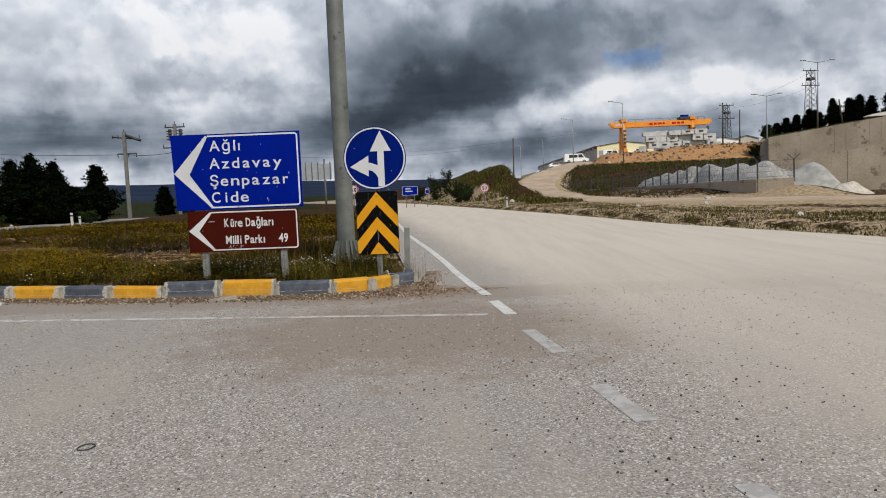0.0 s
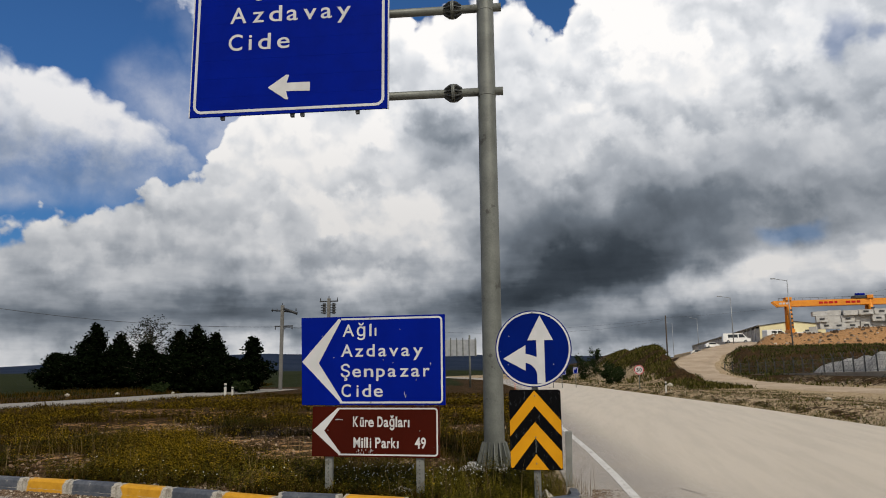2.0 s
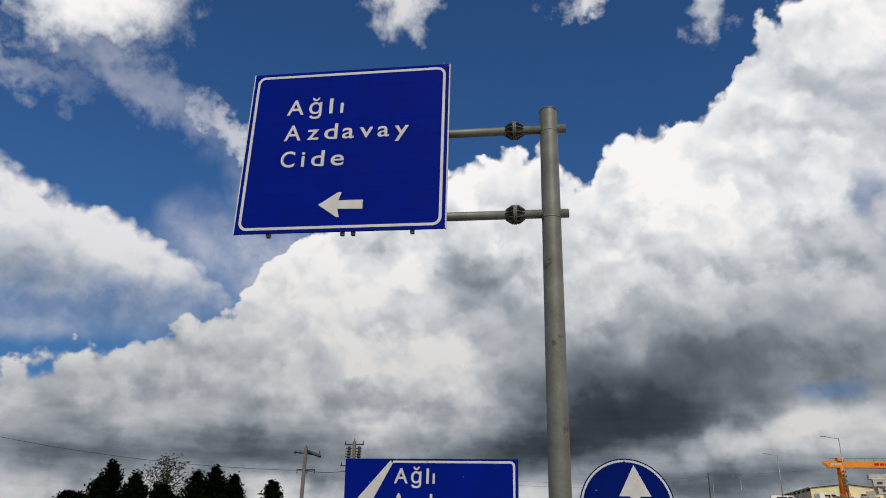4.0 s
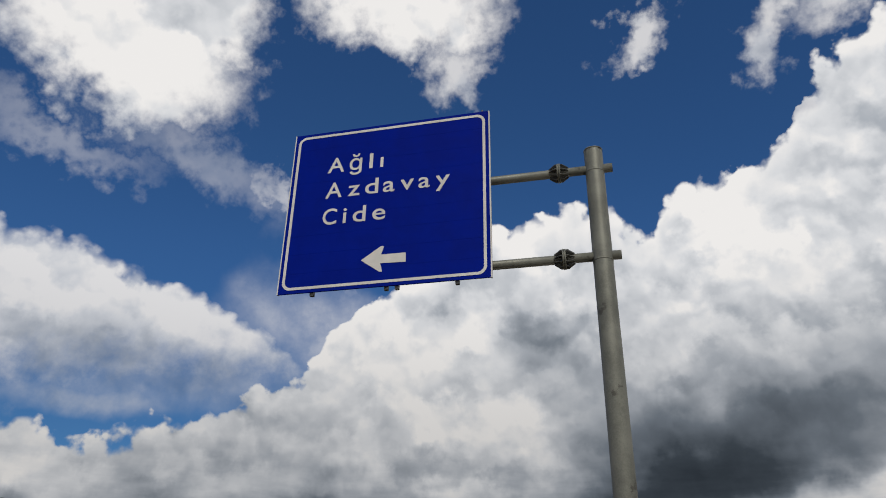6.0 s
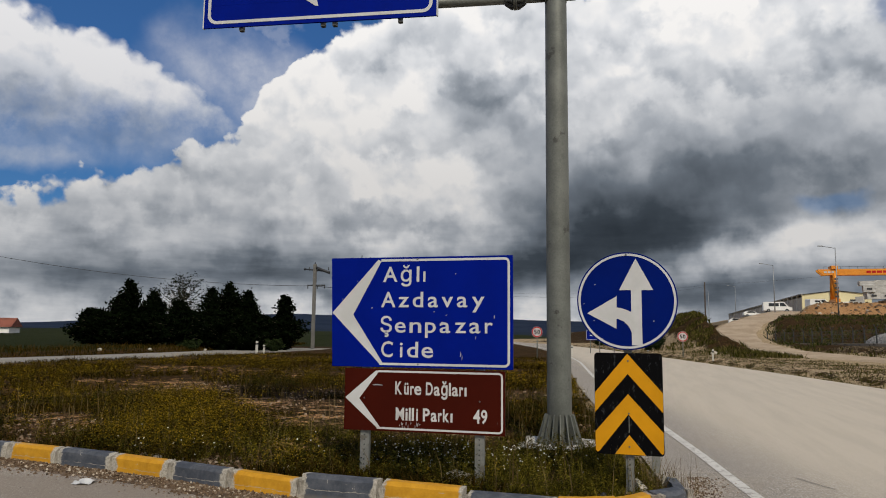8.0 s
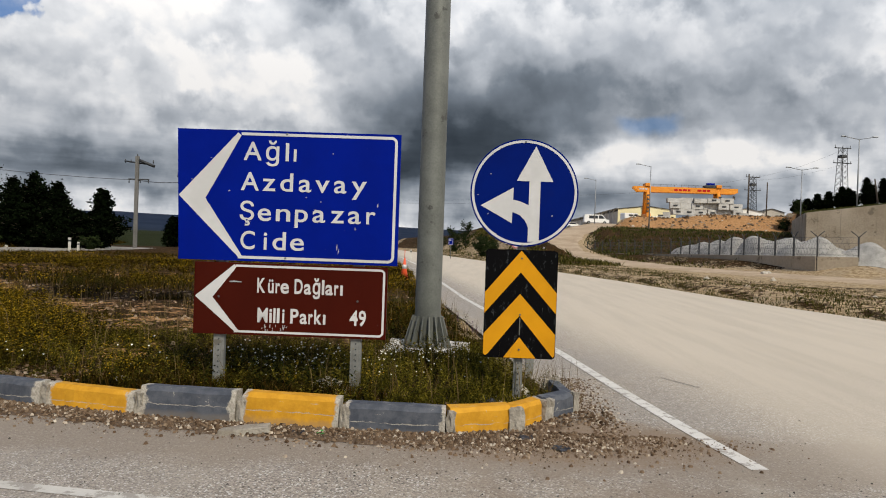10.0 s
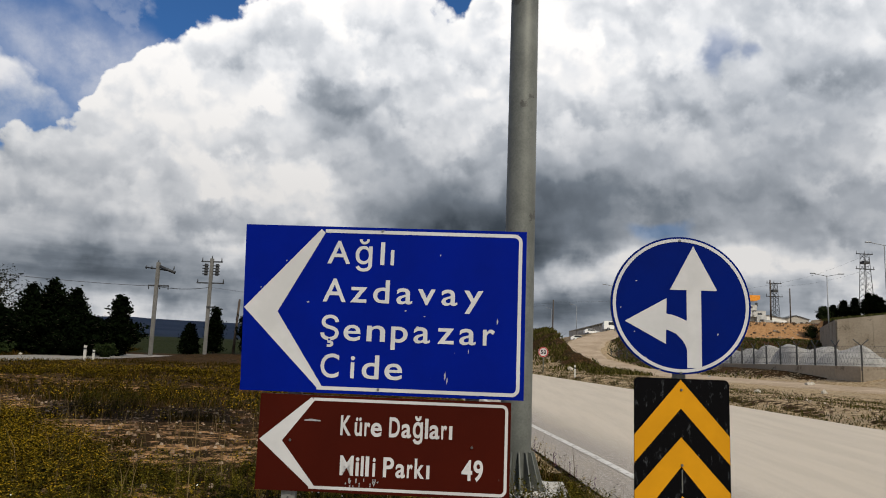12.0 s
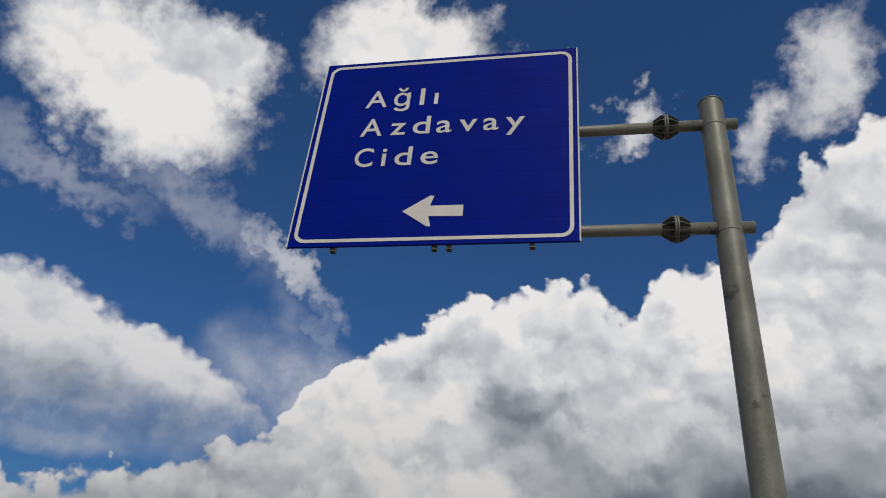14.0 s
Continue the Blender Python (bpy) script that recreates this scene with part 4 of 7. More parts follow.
def open_border(left, right, low, high, r, w, y):
    """The white line round three sides of an arrow sign, rounded at the two right corners."""
    def side(o):
        pts = [(left, low + o)]
        pts += [(right - o - (r - o) + (r - o) * math.cos(radians(a)), low + o + (r - o) + (r - o) * math.sin(radians(a))) for a in range(-90, 1, 15)]
        pts += [(right - o - (r - o) + (r - o) * math.cos(radians(a)), high - o - (r - o) + (r - o) * math.sin(radians(a))) for a in range(0, 91, 15)]
        return pts + [(left, high - o)]
    out, inn = side(0.0), side(w)
    b = bmesh.new()
    vo, vi = [b.verts.new((x, y, z)) for x, z in out], [b.verts.new((x, y, z)) for x, z in inn]
    for i in range(len(out) - 1):
        b.faces.new((vo[i], vo[i + 1], vi[i + 1], vi[i]))
    return b


def make_direction_signs():
    """The blue and the brown arrow sign share their two posts."""
    s = 1 / 462.0
    # x and z from the plates' common drawing: origin at the middle of the lower plate's foot
    ox, oz = 463.5, 798.0
    X, Zv = lambda px: (px - ox) * s, lambda py: (oz - py) * s
    root = thing("direction_sign", pose(-2.832, 10.485, 0.0, 0, 0, 1.2), "blue town arrow sign above brown park sign on posts", "road sign")
    lift = 0.597
    for px in (196, 706):
        channel_post(root, X(px), 0.03, 2.05)
    # blue plate
    x0, x1, z0, z1 = X(33), X(850), Zv(528) + lift, Zv(47.5) + lift
    blue = part("sign_plate", plate([(X(42), z0), (x1, z0), (x1, z1), (X(25), z1)], -0.004, 0.0), M_BLUE, root, "blue reflective plate, faintly scratched")
    edge_frame(blue, X(40), x1, z0, z1, 0.001, M_BLUE)
    part("border", open_border(X(262), X(838), Zv(519) + lift, Zv(56) + lift, 0.05, 0.022, -0.0055), M_WHITE, blue, "white border line")
    part("arrow", plate([(X(c), Zv(d) + lift) for c, d in ((250, 56), (36, 292), (268, 519), (276, 508), (135, 301), (262, 67))], -0.0060, -0.0042), M_WHITE, blue, "white arrowhead pointing sideways")
    for txt, base, top, spans in (("Ağlı", 157, 90, ((272, 339), (354, 403), (427, 439), (457, 467))),
                                  ("Azdavay", 268, 201, ((265, 332), (345, 393), (411, 458), (479, 525), (540, 592), (609, 655), (674, 729))),
                                  ("Şenpazar", 378, 311, ((264, 317), (331, 380), (398, 451), (468, 516), (533, 580), (601, 649), (664, 711), (731, 765))),
                                  ("Cide", 484, 417, ((270, 323), (356, 368), (389, 438), (454, 505)))):
        part("lettering", letters(txt, [(X(l), X(r)) for l, r in spans], Zv(base) + lift, (base - top) * s, -0.0055, 0.010), M_WHITE, blue, "white lettering")
    # nicks and scratches down to the metal
    rng = random.Random(12)
    nick = bmesh.new()
    for cx, cy, w, h in ((560, 300, 5, 4), (220, 268, 7, 6), (625, 455, 4, 26), (632, 470, 3, 22), (400, 470, 3, 10), (770, 300, 4, 18), (540, 330, 8, 5), (600, 120, 4, 7), (150, 150, 5, 4), (690, 390, 3, 14), (80, 230, 5, 4), (505, 285, 6, 5)):
        plate([(X(cx + rng.uniform(-2, 2)), Zv(cy + h) + lift), (X(cx + w), Zv(cy + h * 0.6) + lift), (X(cx + w * 0.6), Zv(cy) + lift), (X(cx - w * 0.2), Zv(cy + h * 0.4) + lift)], -0.0049, -0.0042, nick)
    tagged(part("scratches", nick, M_SIGN_BACK, blue, "pale nicks and scratches"), kind="stuff")
    bolts(blue, [(X(430), Zv(57) + lift), (X(438), Zv(513) + lift)], -0.005)
    # brown plate
    x0, x1, z0, z1 = X(103), X(816), Zv(800) + lift, Zv(535) + lift
    brown = part("sign_plate", plate([(x0, z0), (x1, z0), (x1, z1), (x0, z1)], 0.002, 0.006), M_BROWN, root, "brown reflective plate, scuffed near its foot")
    edge_frame(brown, x0, x1, z0, z1, 0.007, M_BROWN)
    part("border", open_border(X(255), X(808), Zv(792) + lift, Zv(542) + lift, 0.04, 0.018, 0.0005), M_WHITE, brown, "white border line")
    part("arrow", plate([(X(c), Zv(d) + lift) for c, d in ((250, 541), (107, 662), (262, 792), (270, 783), (172, 664), (258, 551))], 0.0, 0.0018), M_WHITE, brown, "white arrowhead pointing sideways")
    for txt, base, top, spans in (("KüreDağları", 643, 588, ((337, 367), (377, 398), (405, 421), (423, 454), (475, 505), (510, 537), (542, 570), (576, 585), (589, 617), (622, 638), (644, 653))),
                                  ("MilliParkı", 752, 698, ((341, 379), (385, 395), (400, 408), (413, 423), (433, 441), (463, 493), (498, 525), (530, 546), (551, 578), (584, 593))),
                                  ("49", 752, 696, ((682, 712), (715, 742)))):
        part("lettering", letters(txt, [(X(l), X(r)) for l, r in spans], Zv(base) + lift, (base - top) * s, 0.0004, 0.022), M_WHITE, brown, "bold white lettering")
    rub = bmesh.new()
    for i in range(18):
        cx, cy, h = rng.gauss(415, 30), rng.choice((758, 764, 770, 776)), rng.uniform(5, 14)
        plate([(X(cx), Zv(cy + h) + lift), (X(cx + rng.uniform(1.5, 3)), Zv(cy + h * 0.9) + lift), (X(cx + rng.uniform(1, 5)), Zv(cy) + lift), (X(cx - 1), Zv(cy + 2) + lift)], -0.0009, -0.0002, rub)
    plate([(X(233), Zv(607) + lift), (X(280), Zv(607) + lift), (X(278), Zv(604) + lift), (X(250), Zv(601) + lift), (X(233), Zv(604) + lift)], -0.0009, -0.0002, rub)
    tagged(part("scratches", rub, M_SIGN_BACK, brown, "pale rubbed scratches"), kind="stuff")
    bolts(brown, [(X(195), Zv(662) + lift), (X(709), Zv(662) + lift)], 0.001)
    # clamp rails behind the plates
    for z in (0.75, 1.05, 1.32, 2.0):
        part("clamp_rail", box(X(120), X(800), 0.012, 0.029, z - 0.02, z + 0.02, 0.003), M_GALV, root)


def make_turn_sign():
    root = thing("turn_sign", pose(-0.998, 10.72, 0.0), "round blue two-arrow sign above a black and yellow chevron plate", "road sign")
    channel_post(root, 0.0, 0.03, 2.1, w=0.072)
    # disc
    cz, R = 1.811, 0.44
    n = 72
    ring = lambda r: [(r * math.cos(2 * math.pi * i / n), cz + r * math.sin(2 * math.pi * i / n)) for i in range(n)]
    disc = part("disc", plate(ring(R), -0.004, 0.0), M_BLUE_DISC, root, "round blue reflective plate")
    part("rim", band(ring(R), ring(R - 0.006), 0.0, 0.02), M_GALV_DARK, disc)
    part("ring", band(ring(R - 0.012), ring(R - 0.032), -0.0055, -0.0042), M_WHITE, disc, "white ring")
    k = 1 / 461.0
    P = lambda x, y: ((x - 295) * k, cz + (250 - y) * k)
    up = [P(313, 433), P(355, 433), P(355, 206), P(402, 206), P(334, 74), P(265, 206), P(313, 206)]
    part("straight_arrow", plate(up, -0.0060, -0.0042), M_WHITE, disc, "white arrow pointing up")
    # bent arrow: its shaft curves out of the straight one
    lo = [P(316 - 70 * (1 - math.cos(radians(a))), 406 - 82 * math.sin(radians(a))) for a in range(0, 91, 10)]
    hi = [P(316 - 70 * i / 6, 298 - 21 * math.sin(radians(90 * i / 6))) for i in range(7)]
    b = bmesh.new()
    vl = [b.verts.new((x, -0.0052, z)) for x, z in [lo[round(i * 9 / 6)] for i in range(7)]]
    vh = [b.verts.new((x, -0.0052, z)) for x, z in hi]
    for i in range(6):
        b.faces.new((vl[i], vl[i + 1], vh[i + 1], vh[i]))
    head = [b.verts.new((x, -0.0055, z)) for x, z in (P(252, 366), P(255, 231), P(133, 302))]
    b.faces.new(head)
    part("turn_arrow", b, M_WHITE, disc, "white arrow bending sideways")
    bolts(disc, [(0.0, cz + 0.415), (0.0, cz - 0.43)], -0.005)
    nick = bmesh.new()
    for cx, cy, w, h in ((165, 180, 6, 4), (190, 405, 7, 4), (215, 420, 5, 4), (400, 330, 5, 7), (230, 440, 8, 4), (160, 330, 4, 5), (420, 395, 5, 4), (372, 452, 9, 5), (120, 260, 4, 4)):
        plate([P(cx, cy + h), P(cx + w, cy + h * 0.6), P(cx + w * 0.6, cy), P(cx - 1, cy + h * 0.4)], -0.0049, -0.0042, nick)
    tagged(part("scratches", nick, M_SIGN_BACK, disc, "pale nicks in the paint"), kind="stuff")
    # chevron plate
    k2 = 0.588 / 270
    z1, z0 = 1.345, 1.345 - 407 * k2
    Q = lambda x, y: ((x - 298) * k2, z1 - (y - 467) * k2 * 0.985)
    board = part("chevron_plate", plate(round_rect(-0.294, 0.294, z0, z1, 0.03), -0.006, -0.002), M_BLACK, root, "black plate with worn paint")
    for pts in ([(296, 470), (164, 632), (164, 712), (296, 553), (432, 708), (432, 628)], [(296, 635), (164, 790), (164, 866), (172, 873), (180, 868), (296, 718), (420, 868), (424, 873), (431, 866), (431, 786)], [(298, 800), (240, 879), (362, 879)]):
        pts = pts[::-1] if len(pts) != 3 else [pts[0], pts[1], pts[2]]
        part("chevron", plate([Q(x, y) for x, y in pts], -0.0078, -0.0061), M_YELLOW, board, "yellow chevron stripe")
    part("fold", box(-0.004, 0.004, -0.0085, -0.0061, z0 + 0.19, z0 + 0.33, 0.001), M_GALV, board)
    bolts(board, [(0, z1 - 0.07), (0, z1 - 0.53), (0, z0 + 0.07)], -0.008)


def make_gantry():
    """The tall pole with the cantilevered sign over the turn."""
    root = thing("cantilever_sign", pose(-1.92, 13.41, 0.0), "tall galvanised pole carrying a large blue town sign on two arms", "road sign")
    r, slim = 0.158, 0.142
    pole = bmesh.new()
    n = 28
    zs = [0.12, 0.5, 2.0, 4.0, 6.0, 7.93]
    girth = lambda z: r + (slim - r) * z / 7.91
    rings = [[pole.verts.new((girth(z) * math.cos(2 * math.pi * i / n), girth(z) * math.sin(2 * math.pi * i / n), z)) for i in range(n)] for z in zs]
    for a, b in zip(rings, rings[1:]):
        for i in range(n):
            f = pole.faces.new((a[i], a[(i + 1) % n], b[(i + 1) % n], b[i]))
            f.smooth = True
    p = part("pole", pole, M_GALV, root, "thick galvanised steel pole")
    part("cap", rod((0, 0, 7.93), (0, 0, 7.95), slim + 0.006, slim + 0.004, 28), M_GALV, p)
    # weld seams
    for z in (6.03, 7.54):
        part("weld_band", rod((0, 0, z - 0.01), (0, 0, z + 0.01), girth(z) + 0.003, girth(z) + 0.003, 28), M_GALV, p)
    # base plate with gussets and anchor bolts on its concrete pad
    part("base_plate", rod((0, 0, 0.10), (0, 0, 0.13), 0.32, 0.32, 28), M_GALV, root, "round steel base plate")
    for i in range(16):
        a = 2 * math.pi * (i + 0.4) / 16
        g = plate([(r - 0.01, 0.13), (0.30, 0.13), (0.285, 0.17), (r + 0.03, 0.50), (r - 0.01, 0.50)], -0.007, 0.007)
        bmesh.ops.rotate(g, cent=(0, 0, 0), matrix=Matrix.Rotation(a, 3, "Z"), verts=g.verts[:])
        part("gusset", g, M_GALV, root)
        a += math.pi / 16
        part("anchor_bolt", rod((0.245 * math.cos(a), 0.245 * math.sin(a), 0.13), (0.245 * math.cos(a), 0.245 * math.sin(a), 0.20), 0.014, n=8), M_BOLT, root)
    pad = bmesh.new()
    bmesh.ops.create_cube(pad, size=1, matrix=Matrix.Diagonal((1.0, 1.0, 0.16, 1)))
    bmesh.ops.subdivide_edges(pad, edges=pad.edges[:], cuts=5, use_grid_fill=True)
    for v in pad.verts:
        v.co += noise.noise_vector(v.co * 7) * 0.035
    o = part("concrete_pad", pad, M_CONCRETE_LIGHT, root, "broken concrete footing")
    o.location = (0.02, 0, 0.06)
    # arms: through the pole, running along the sign's tilt in plan
    ang = 7.3
    d = Vector((-math.cos(radians(ang)), -math.sin(radians(ang)), 0))
    for z in (7.605, 6.115):
        arm = part("arm", rod(Vector((0, 0, z)) - d * 0.27, Vector((0, 0, z)) + d * 4.6, 0.07, n=18), M_GALV, root, "galvanised tubular arm")
        c = Vector((0, 0, z)) + d * 0.55
        for s in (-0.014, 0.014):
            part("flange", rod(c + d * (s - 0.011), c + d * (s + 0.011), 0.155, n=24), M_GALV, arm)
        for i in range(10):
            a = 2 * math.pi * i / 10
            side = Vector((0, 0, 1)) * math.sin(a) + d.cross(Vector((0, 0, 1))) * math.cos(a)
            g = bmesh.new()
            for sg in (-1, 1):
                pts = [c + d * sg * 0.03 + side * 0.06, c + d * sg * 0.03 + side * 0.15, c + d * sg * 0.055 + side * 0.15, c + d * sg * 0.15 + side * 0.085, c + d * sg * 0.15 + side * 0.06]
                t = d.cross(side) * 0.005
                f = [g.verts.new(q + t) for q in pts]
                k = [g.verts.new(q - t) for q in pts]
                g.faces.new(f)
                g.faces.new(k[::-1])
                for j in range(5):
                    g.faces.new((f[j], f[(j + 1) % 5], k[(j + 1) % 5], k[j]))
            part("flange_rib", g, M_GALV_DARK, arm)
            q = c + side * 0.13
            part("flange_bolt", rod(q - d * 0.045, q + d * 0.045, 0.009, n=6), M_BOLT, arm)
    # the board: its own axes lie along the arms
    W, H = 3.36, 2.97
    board = new("sign_board")
    board.parent = root
    board.matrix_basis = pose(-4.88, -0.95, 5.785, 0, 0, ang)
    tagged(board, "large blue town sign made of narrow plank panels")
    rows = 9
    for i in range(rows):
        z0, z1 = H * i / rows, H * (i + 1) / rows
        part("panel_plank", box(0.0, W, 0.0, 0.03, z0 + 0.0006, z1 - 0.0006, 0.001), M_BLUE, board)
    o, w = 0.055, 0.045
    part("border", band(round_rect(o, W - o, o, H - o, 0.14), round_rect(o + w, W - o - w, o + w, H - o - w, 0.10), -0.004, -0.0015), M_WHITE, board, "white rounded border")
    for txt, base, spans in (("Ağlı", 2.13, ((0.639, 0.929), (1.018, 1.234), (1.365, 1.424), (1.556, 1.606))),
                             ("Azdavay", 1.643, ((0.639, 0.923), (1.031, 1.229), (1.322, 1.544), (1.626, 1.821), (1.915, 2.141), (2.216, 2.407), (2.495, 2.73))),
                             ("Cide", 1.152, ((0.628, 0.867), (0.977, 1.034), (1.145, 1.36), (1.473, 1.689)))):
        part("lettering", letters(txt, spans, base, 0.288, -0.003, 0.008), M_WHITE, board, "white lettering")
    part("arrow", plate([(1.336, 0.462), (1.64, 0.245), (1.69, 0.240), (1.652, 0.384), (2.056, 0.372), (2.054, 0.528), (1.658, 0.530), (1.70, 0.668), (1.65, 0.675)], -0.0045, -0.0015), M_WHITE, board, "white arrow pointing sideways")
    for x in (-0.018, W):
        part("edge_strip", box(x, x + 0.018, -0.004, 0.05, 0.0, H, 0.003), M_WHITE, board, "pale metal edge strip")
    for x in (0.55, 1.75, 1.92, 2.85):
        part("upright", box(x - 0.03, x + 0.03, 0.031, 0.10, -0.045, H + 0.02, 0.004), M_GALV_DARK, board)
    part("upright", box(W - 0.12, W - 0.09, 0.031, 0.08, 0.3, H + 0.055, 0.004), M_GALV_DARK, board)


make_direction_signs()
make_turn_sign()
make_gantry()


def marker_post(x, y, z, h, w=0.1, rz=0):
    t = thing("marker_post", pose(x, y, z, 0, 0, rz), "small white roadside marker post with a dark band", "marker post", "roadside marker posts")
    part("post", box(-w / 2, w / 2, -0.03, 0.03, -0.1, h, 0.012), M_CONCRETE_LIGHT, t)
    part("band", box(-w / 2 - 0.002, w / 2 + 0.002, -0.033, 0.033, h * 0.72, h * 0.85), M_STEEL_DARK, t)


def speed_sign(x, y, z, top, r=0.36, rz=0):
    t = thing("speed_limit_sign", pose(x, y, z, 0, 0, rz), "round red-rimmed fifty speed limit sign on a grey post", "road sign", "speed limit signs")
    part("post", rod((0, 0.04, -0.2), (0, 0.04, top), 0.035, n=10), M_GALV, t)
    n = 40
    ring = lambda q: [(q * math.cos(2 * math.pi * i / n), top - r + 0.1 + q * math.sin(2 * math.pi * i / n)) for i in range(n)]
    d = part("disc", plate(ring(r), -0.004, 0.002), M_WHITE, t, "round white plate")
    part("red_ring", band(ring(r - 0.012), ring(r - 0.075), -0.008, -0.0045), M_RED, d, "red ring")
    part("numerals", letters("50", ((-0.19, -0.02), (0.02, 0.19)), top - r + 0.1 - 0.14, 0.28, -0.008, 0.03), M_BLACK, d, "black numerals")


def far_board(x, y, z, w, h, posts, lines, rz=0):
    t = thing("guide_sign", pose(x, y, ground_height(x, y), 0, 0, rz), "small blue guide sign on posts beside the road", "road sign", "far guide signs")
    zb = z - ground_height(x, y)
    part("panel", box(-w / 2, w / 2, 0, 0.03, zb, zb + h, 0.01), M_BLUE, t)
    part("border", band(round_rect(-w / 2 + 0.03, w / 2 - 0.03, zb + 0.03, zb + h - 0.03, 0.06), round_rect(-w / 2 + 0.06, w / 2 - 0.06, zb + 0.06, zb + h - 0.06, 0.04), -0.004, -0.001), M_WHITE, t)
    for i in range(lines):
        zz = zb + h * (0.72 - 0.26 * i)
        part("text_bar", box(-w * 0.3, w * (0.05 + 0.12 * (i % 2)), -0.004, -0.001, zz - 0.045, zz + 0.045), M_WHITE, t)
    for px in posts:
        part("post", rod((px, 0.07, -0.2), (px, 0.07, zb + h - 0.05), 0.035, n=8), M_GALV, t)


speed_sign(1.72, 57.7, 0.15, 1.65, 0.36)
speed_sign(-7.25, 48.0, 0.1, 1.85, 0.33)
marker_post(3.05, 50.0, 0.05, 0.75)
stub = part("post_stub", box(-0.045, 0.045, -0.012, 0.012, -0.1, 0.68, 0.006), M_POST)
stub.matrix_basis = pose(-0.76, 12.5, 0.06, 0, 1.5, 8)
tagged(stub, "bare galvanised post stub at the meadow's edge", "post")
def traffic_cone(x, y):
    t = thing("traffic_cone", pose(x, y, 0.0), "red-orange traffic cone with a white band on the road edge", "traffic cone")
    part("base", box(-0.2, 0.2, -0.2, 0.2, 0.0, 0.035, 0.012), M_CONE, t)
    part("body", rod((0, 0, 0.035), (0, 0, 0.78), 0.145, 0.028, 20), M_CONE, t)
    part("band", rod((0, 0, 0.40), (0, 0, 0.55), 0.0925, 0.069, 20), M_WHITE, t, "white reflective band")
    part("rod", rod((0, 0, 0.78), (0, 0, 1.08), 0.014, 0.012, 8), M_CONE, t)


traffic_cone(-3.91, 30.7)
marker_post(-25.4, 46.0, 0.1, 0.85, 0.16)
marker_post(-25.1, 46.4, 0.1, 0.6, 0.14)
marker_post(-6.3, 60.0, 0.0, 0.8)
far_board(-5.15, 69.0, 1.15, 1.55, 0.9, (-0.4, 0.4), 2)
far_board(-3.55, 70.0, 1.25, 0.45, 0.6, (0.0,), 1)


def make_back_board():
    """The back of an overhead sign on a bracket mast, further up the road."""
    t = thing("overhead_sign", pose(-12.5, 65, ground_height(-12.5, 65)), "back of an overhead road sign with ribs, on a mast", "road sign")
    part("mast", rod((0, 0, -0.2), (0, 0, 4.6), 0.09, 0.08, 12), M_GALV, t)
    for z in (3.0, 3.9):
        part("bracket", rod((0, 0, z), (-2.2, 0, z), 0.05, n=8), M_GALV, t)
    b = part("panel", box(-2.3, 0.65, -0.10, -0.07, 2.75, 4.2, 0.01), M_SIGN_BACK, t, "grey panel back")
    for i in range(6):
        part("rib", box(-2.3 + i * 0.56, -2.22 + i * 0.56, -0.16, -0.10, 2.7, 4.35, 0.005), M_GALV, b)


make_back_board()

# ---- stone yard ----
def wall_run(name, line, foot, thick, label):
    """A retaining wall along a line of (x, y, top) in plan, cast in bays."""
    root = thing(name, Matrix(), label, "retaining wall", kind="structure")
    rng = random.Random(len(name))
    for (ax, ay, at), (bx, by, bt) in zip(line, line[1:]):
        L = math.hypot(bx - ax, by - ay)
        n = max(1, round(L / 1.25))
        for i in range(n):
            w = L / n
            t0, t1 = at + (bt - at) * i / n, at + (bt - at) * (i + 1) / n
            b = plate([(0.006, foot), (w - 0.006, foot), (w - 0.006, t1), (0.006, t0)], 0.0, thick)
            o = part("wall_bay", b, M_CONCRETE, root)
            o.matrix_basis = pose(ax + (bx - ax) * i / n, ay + (by - ay) * i / n, 0, 0, 0, math.degrees(math.atan2(by - ay, bx - ax))) @ pose(0, rng.uniform(-0.03, 0.03), 0)
    return root


wall_run("wall_lower", LOWER_WALL, -0.6, 0.4, "tall weathered concrete retaining wall cast in bays")
wall_run("wall_upper", UPPER_WALL, 2.0, 0.4, "upper concrete retaining wall with rain streaks")
wall_run("wall_return", ((48.0, 118.0, 6.75), (39.72, 95.42, 6.75)), 2.0, 0.4, "end face of the upper concrete retaining wall")


def heap(name, x, y, rx, ry, h, mat, label, rz=0.0, seed=0, category="gravel heap"):
    bm = bmesh.new()
    n, m = 28, 10
    z0 = ground_height(x, y) - 0.4
    rings = []
    for j in range(m + 1):
        t = j / m
        row = []
        for i in range(n):
            a = 2 * math.pi * i / n
            k = 1 + 0.22 * noise.noise(Vector((math.cos(a) * 1.3 + seed, math.sin(a) * 1.3, t * 2)))
            q = 1 - t
            hh = (h + 0.4) * (1 - q ** 2.0) * (1 + 0.18 * noise.noise(Vector((math.cos(a) * q * 2 + seed, math.sin(a) * q * 2, 4))))
            row.append(bm.verts.new((rx * q * k * math.cos(a), ry * q * k * math.sin(a), hh)))
        rings.append(row)
    for a, b in zip(rings, rings[1:]):
        for i in range(n):
            bm.faces.new((a[i], a[(i + 1) % n], b[(i + 1) % n], b[i]))
    bmesh.ops.remove_doubles(bm, verts=bm.verts[:], dist=0.01)
    ob = part(name, bm, mat, None, smooth=True)
    ob.matrix_basis = pose(x, y, z0, 0, 0, rz)
    tagged(ob, label, category, "gravel heaps")


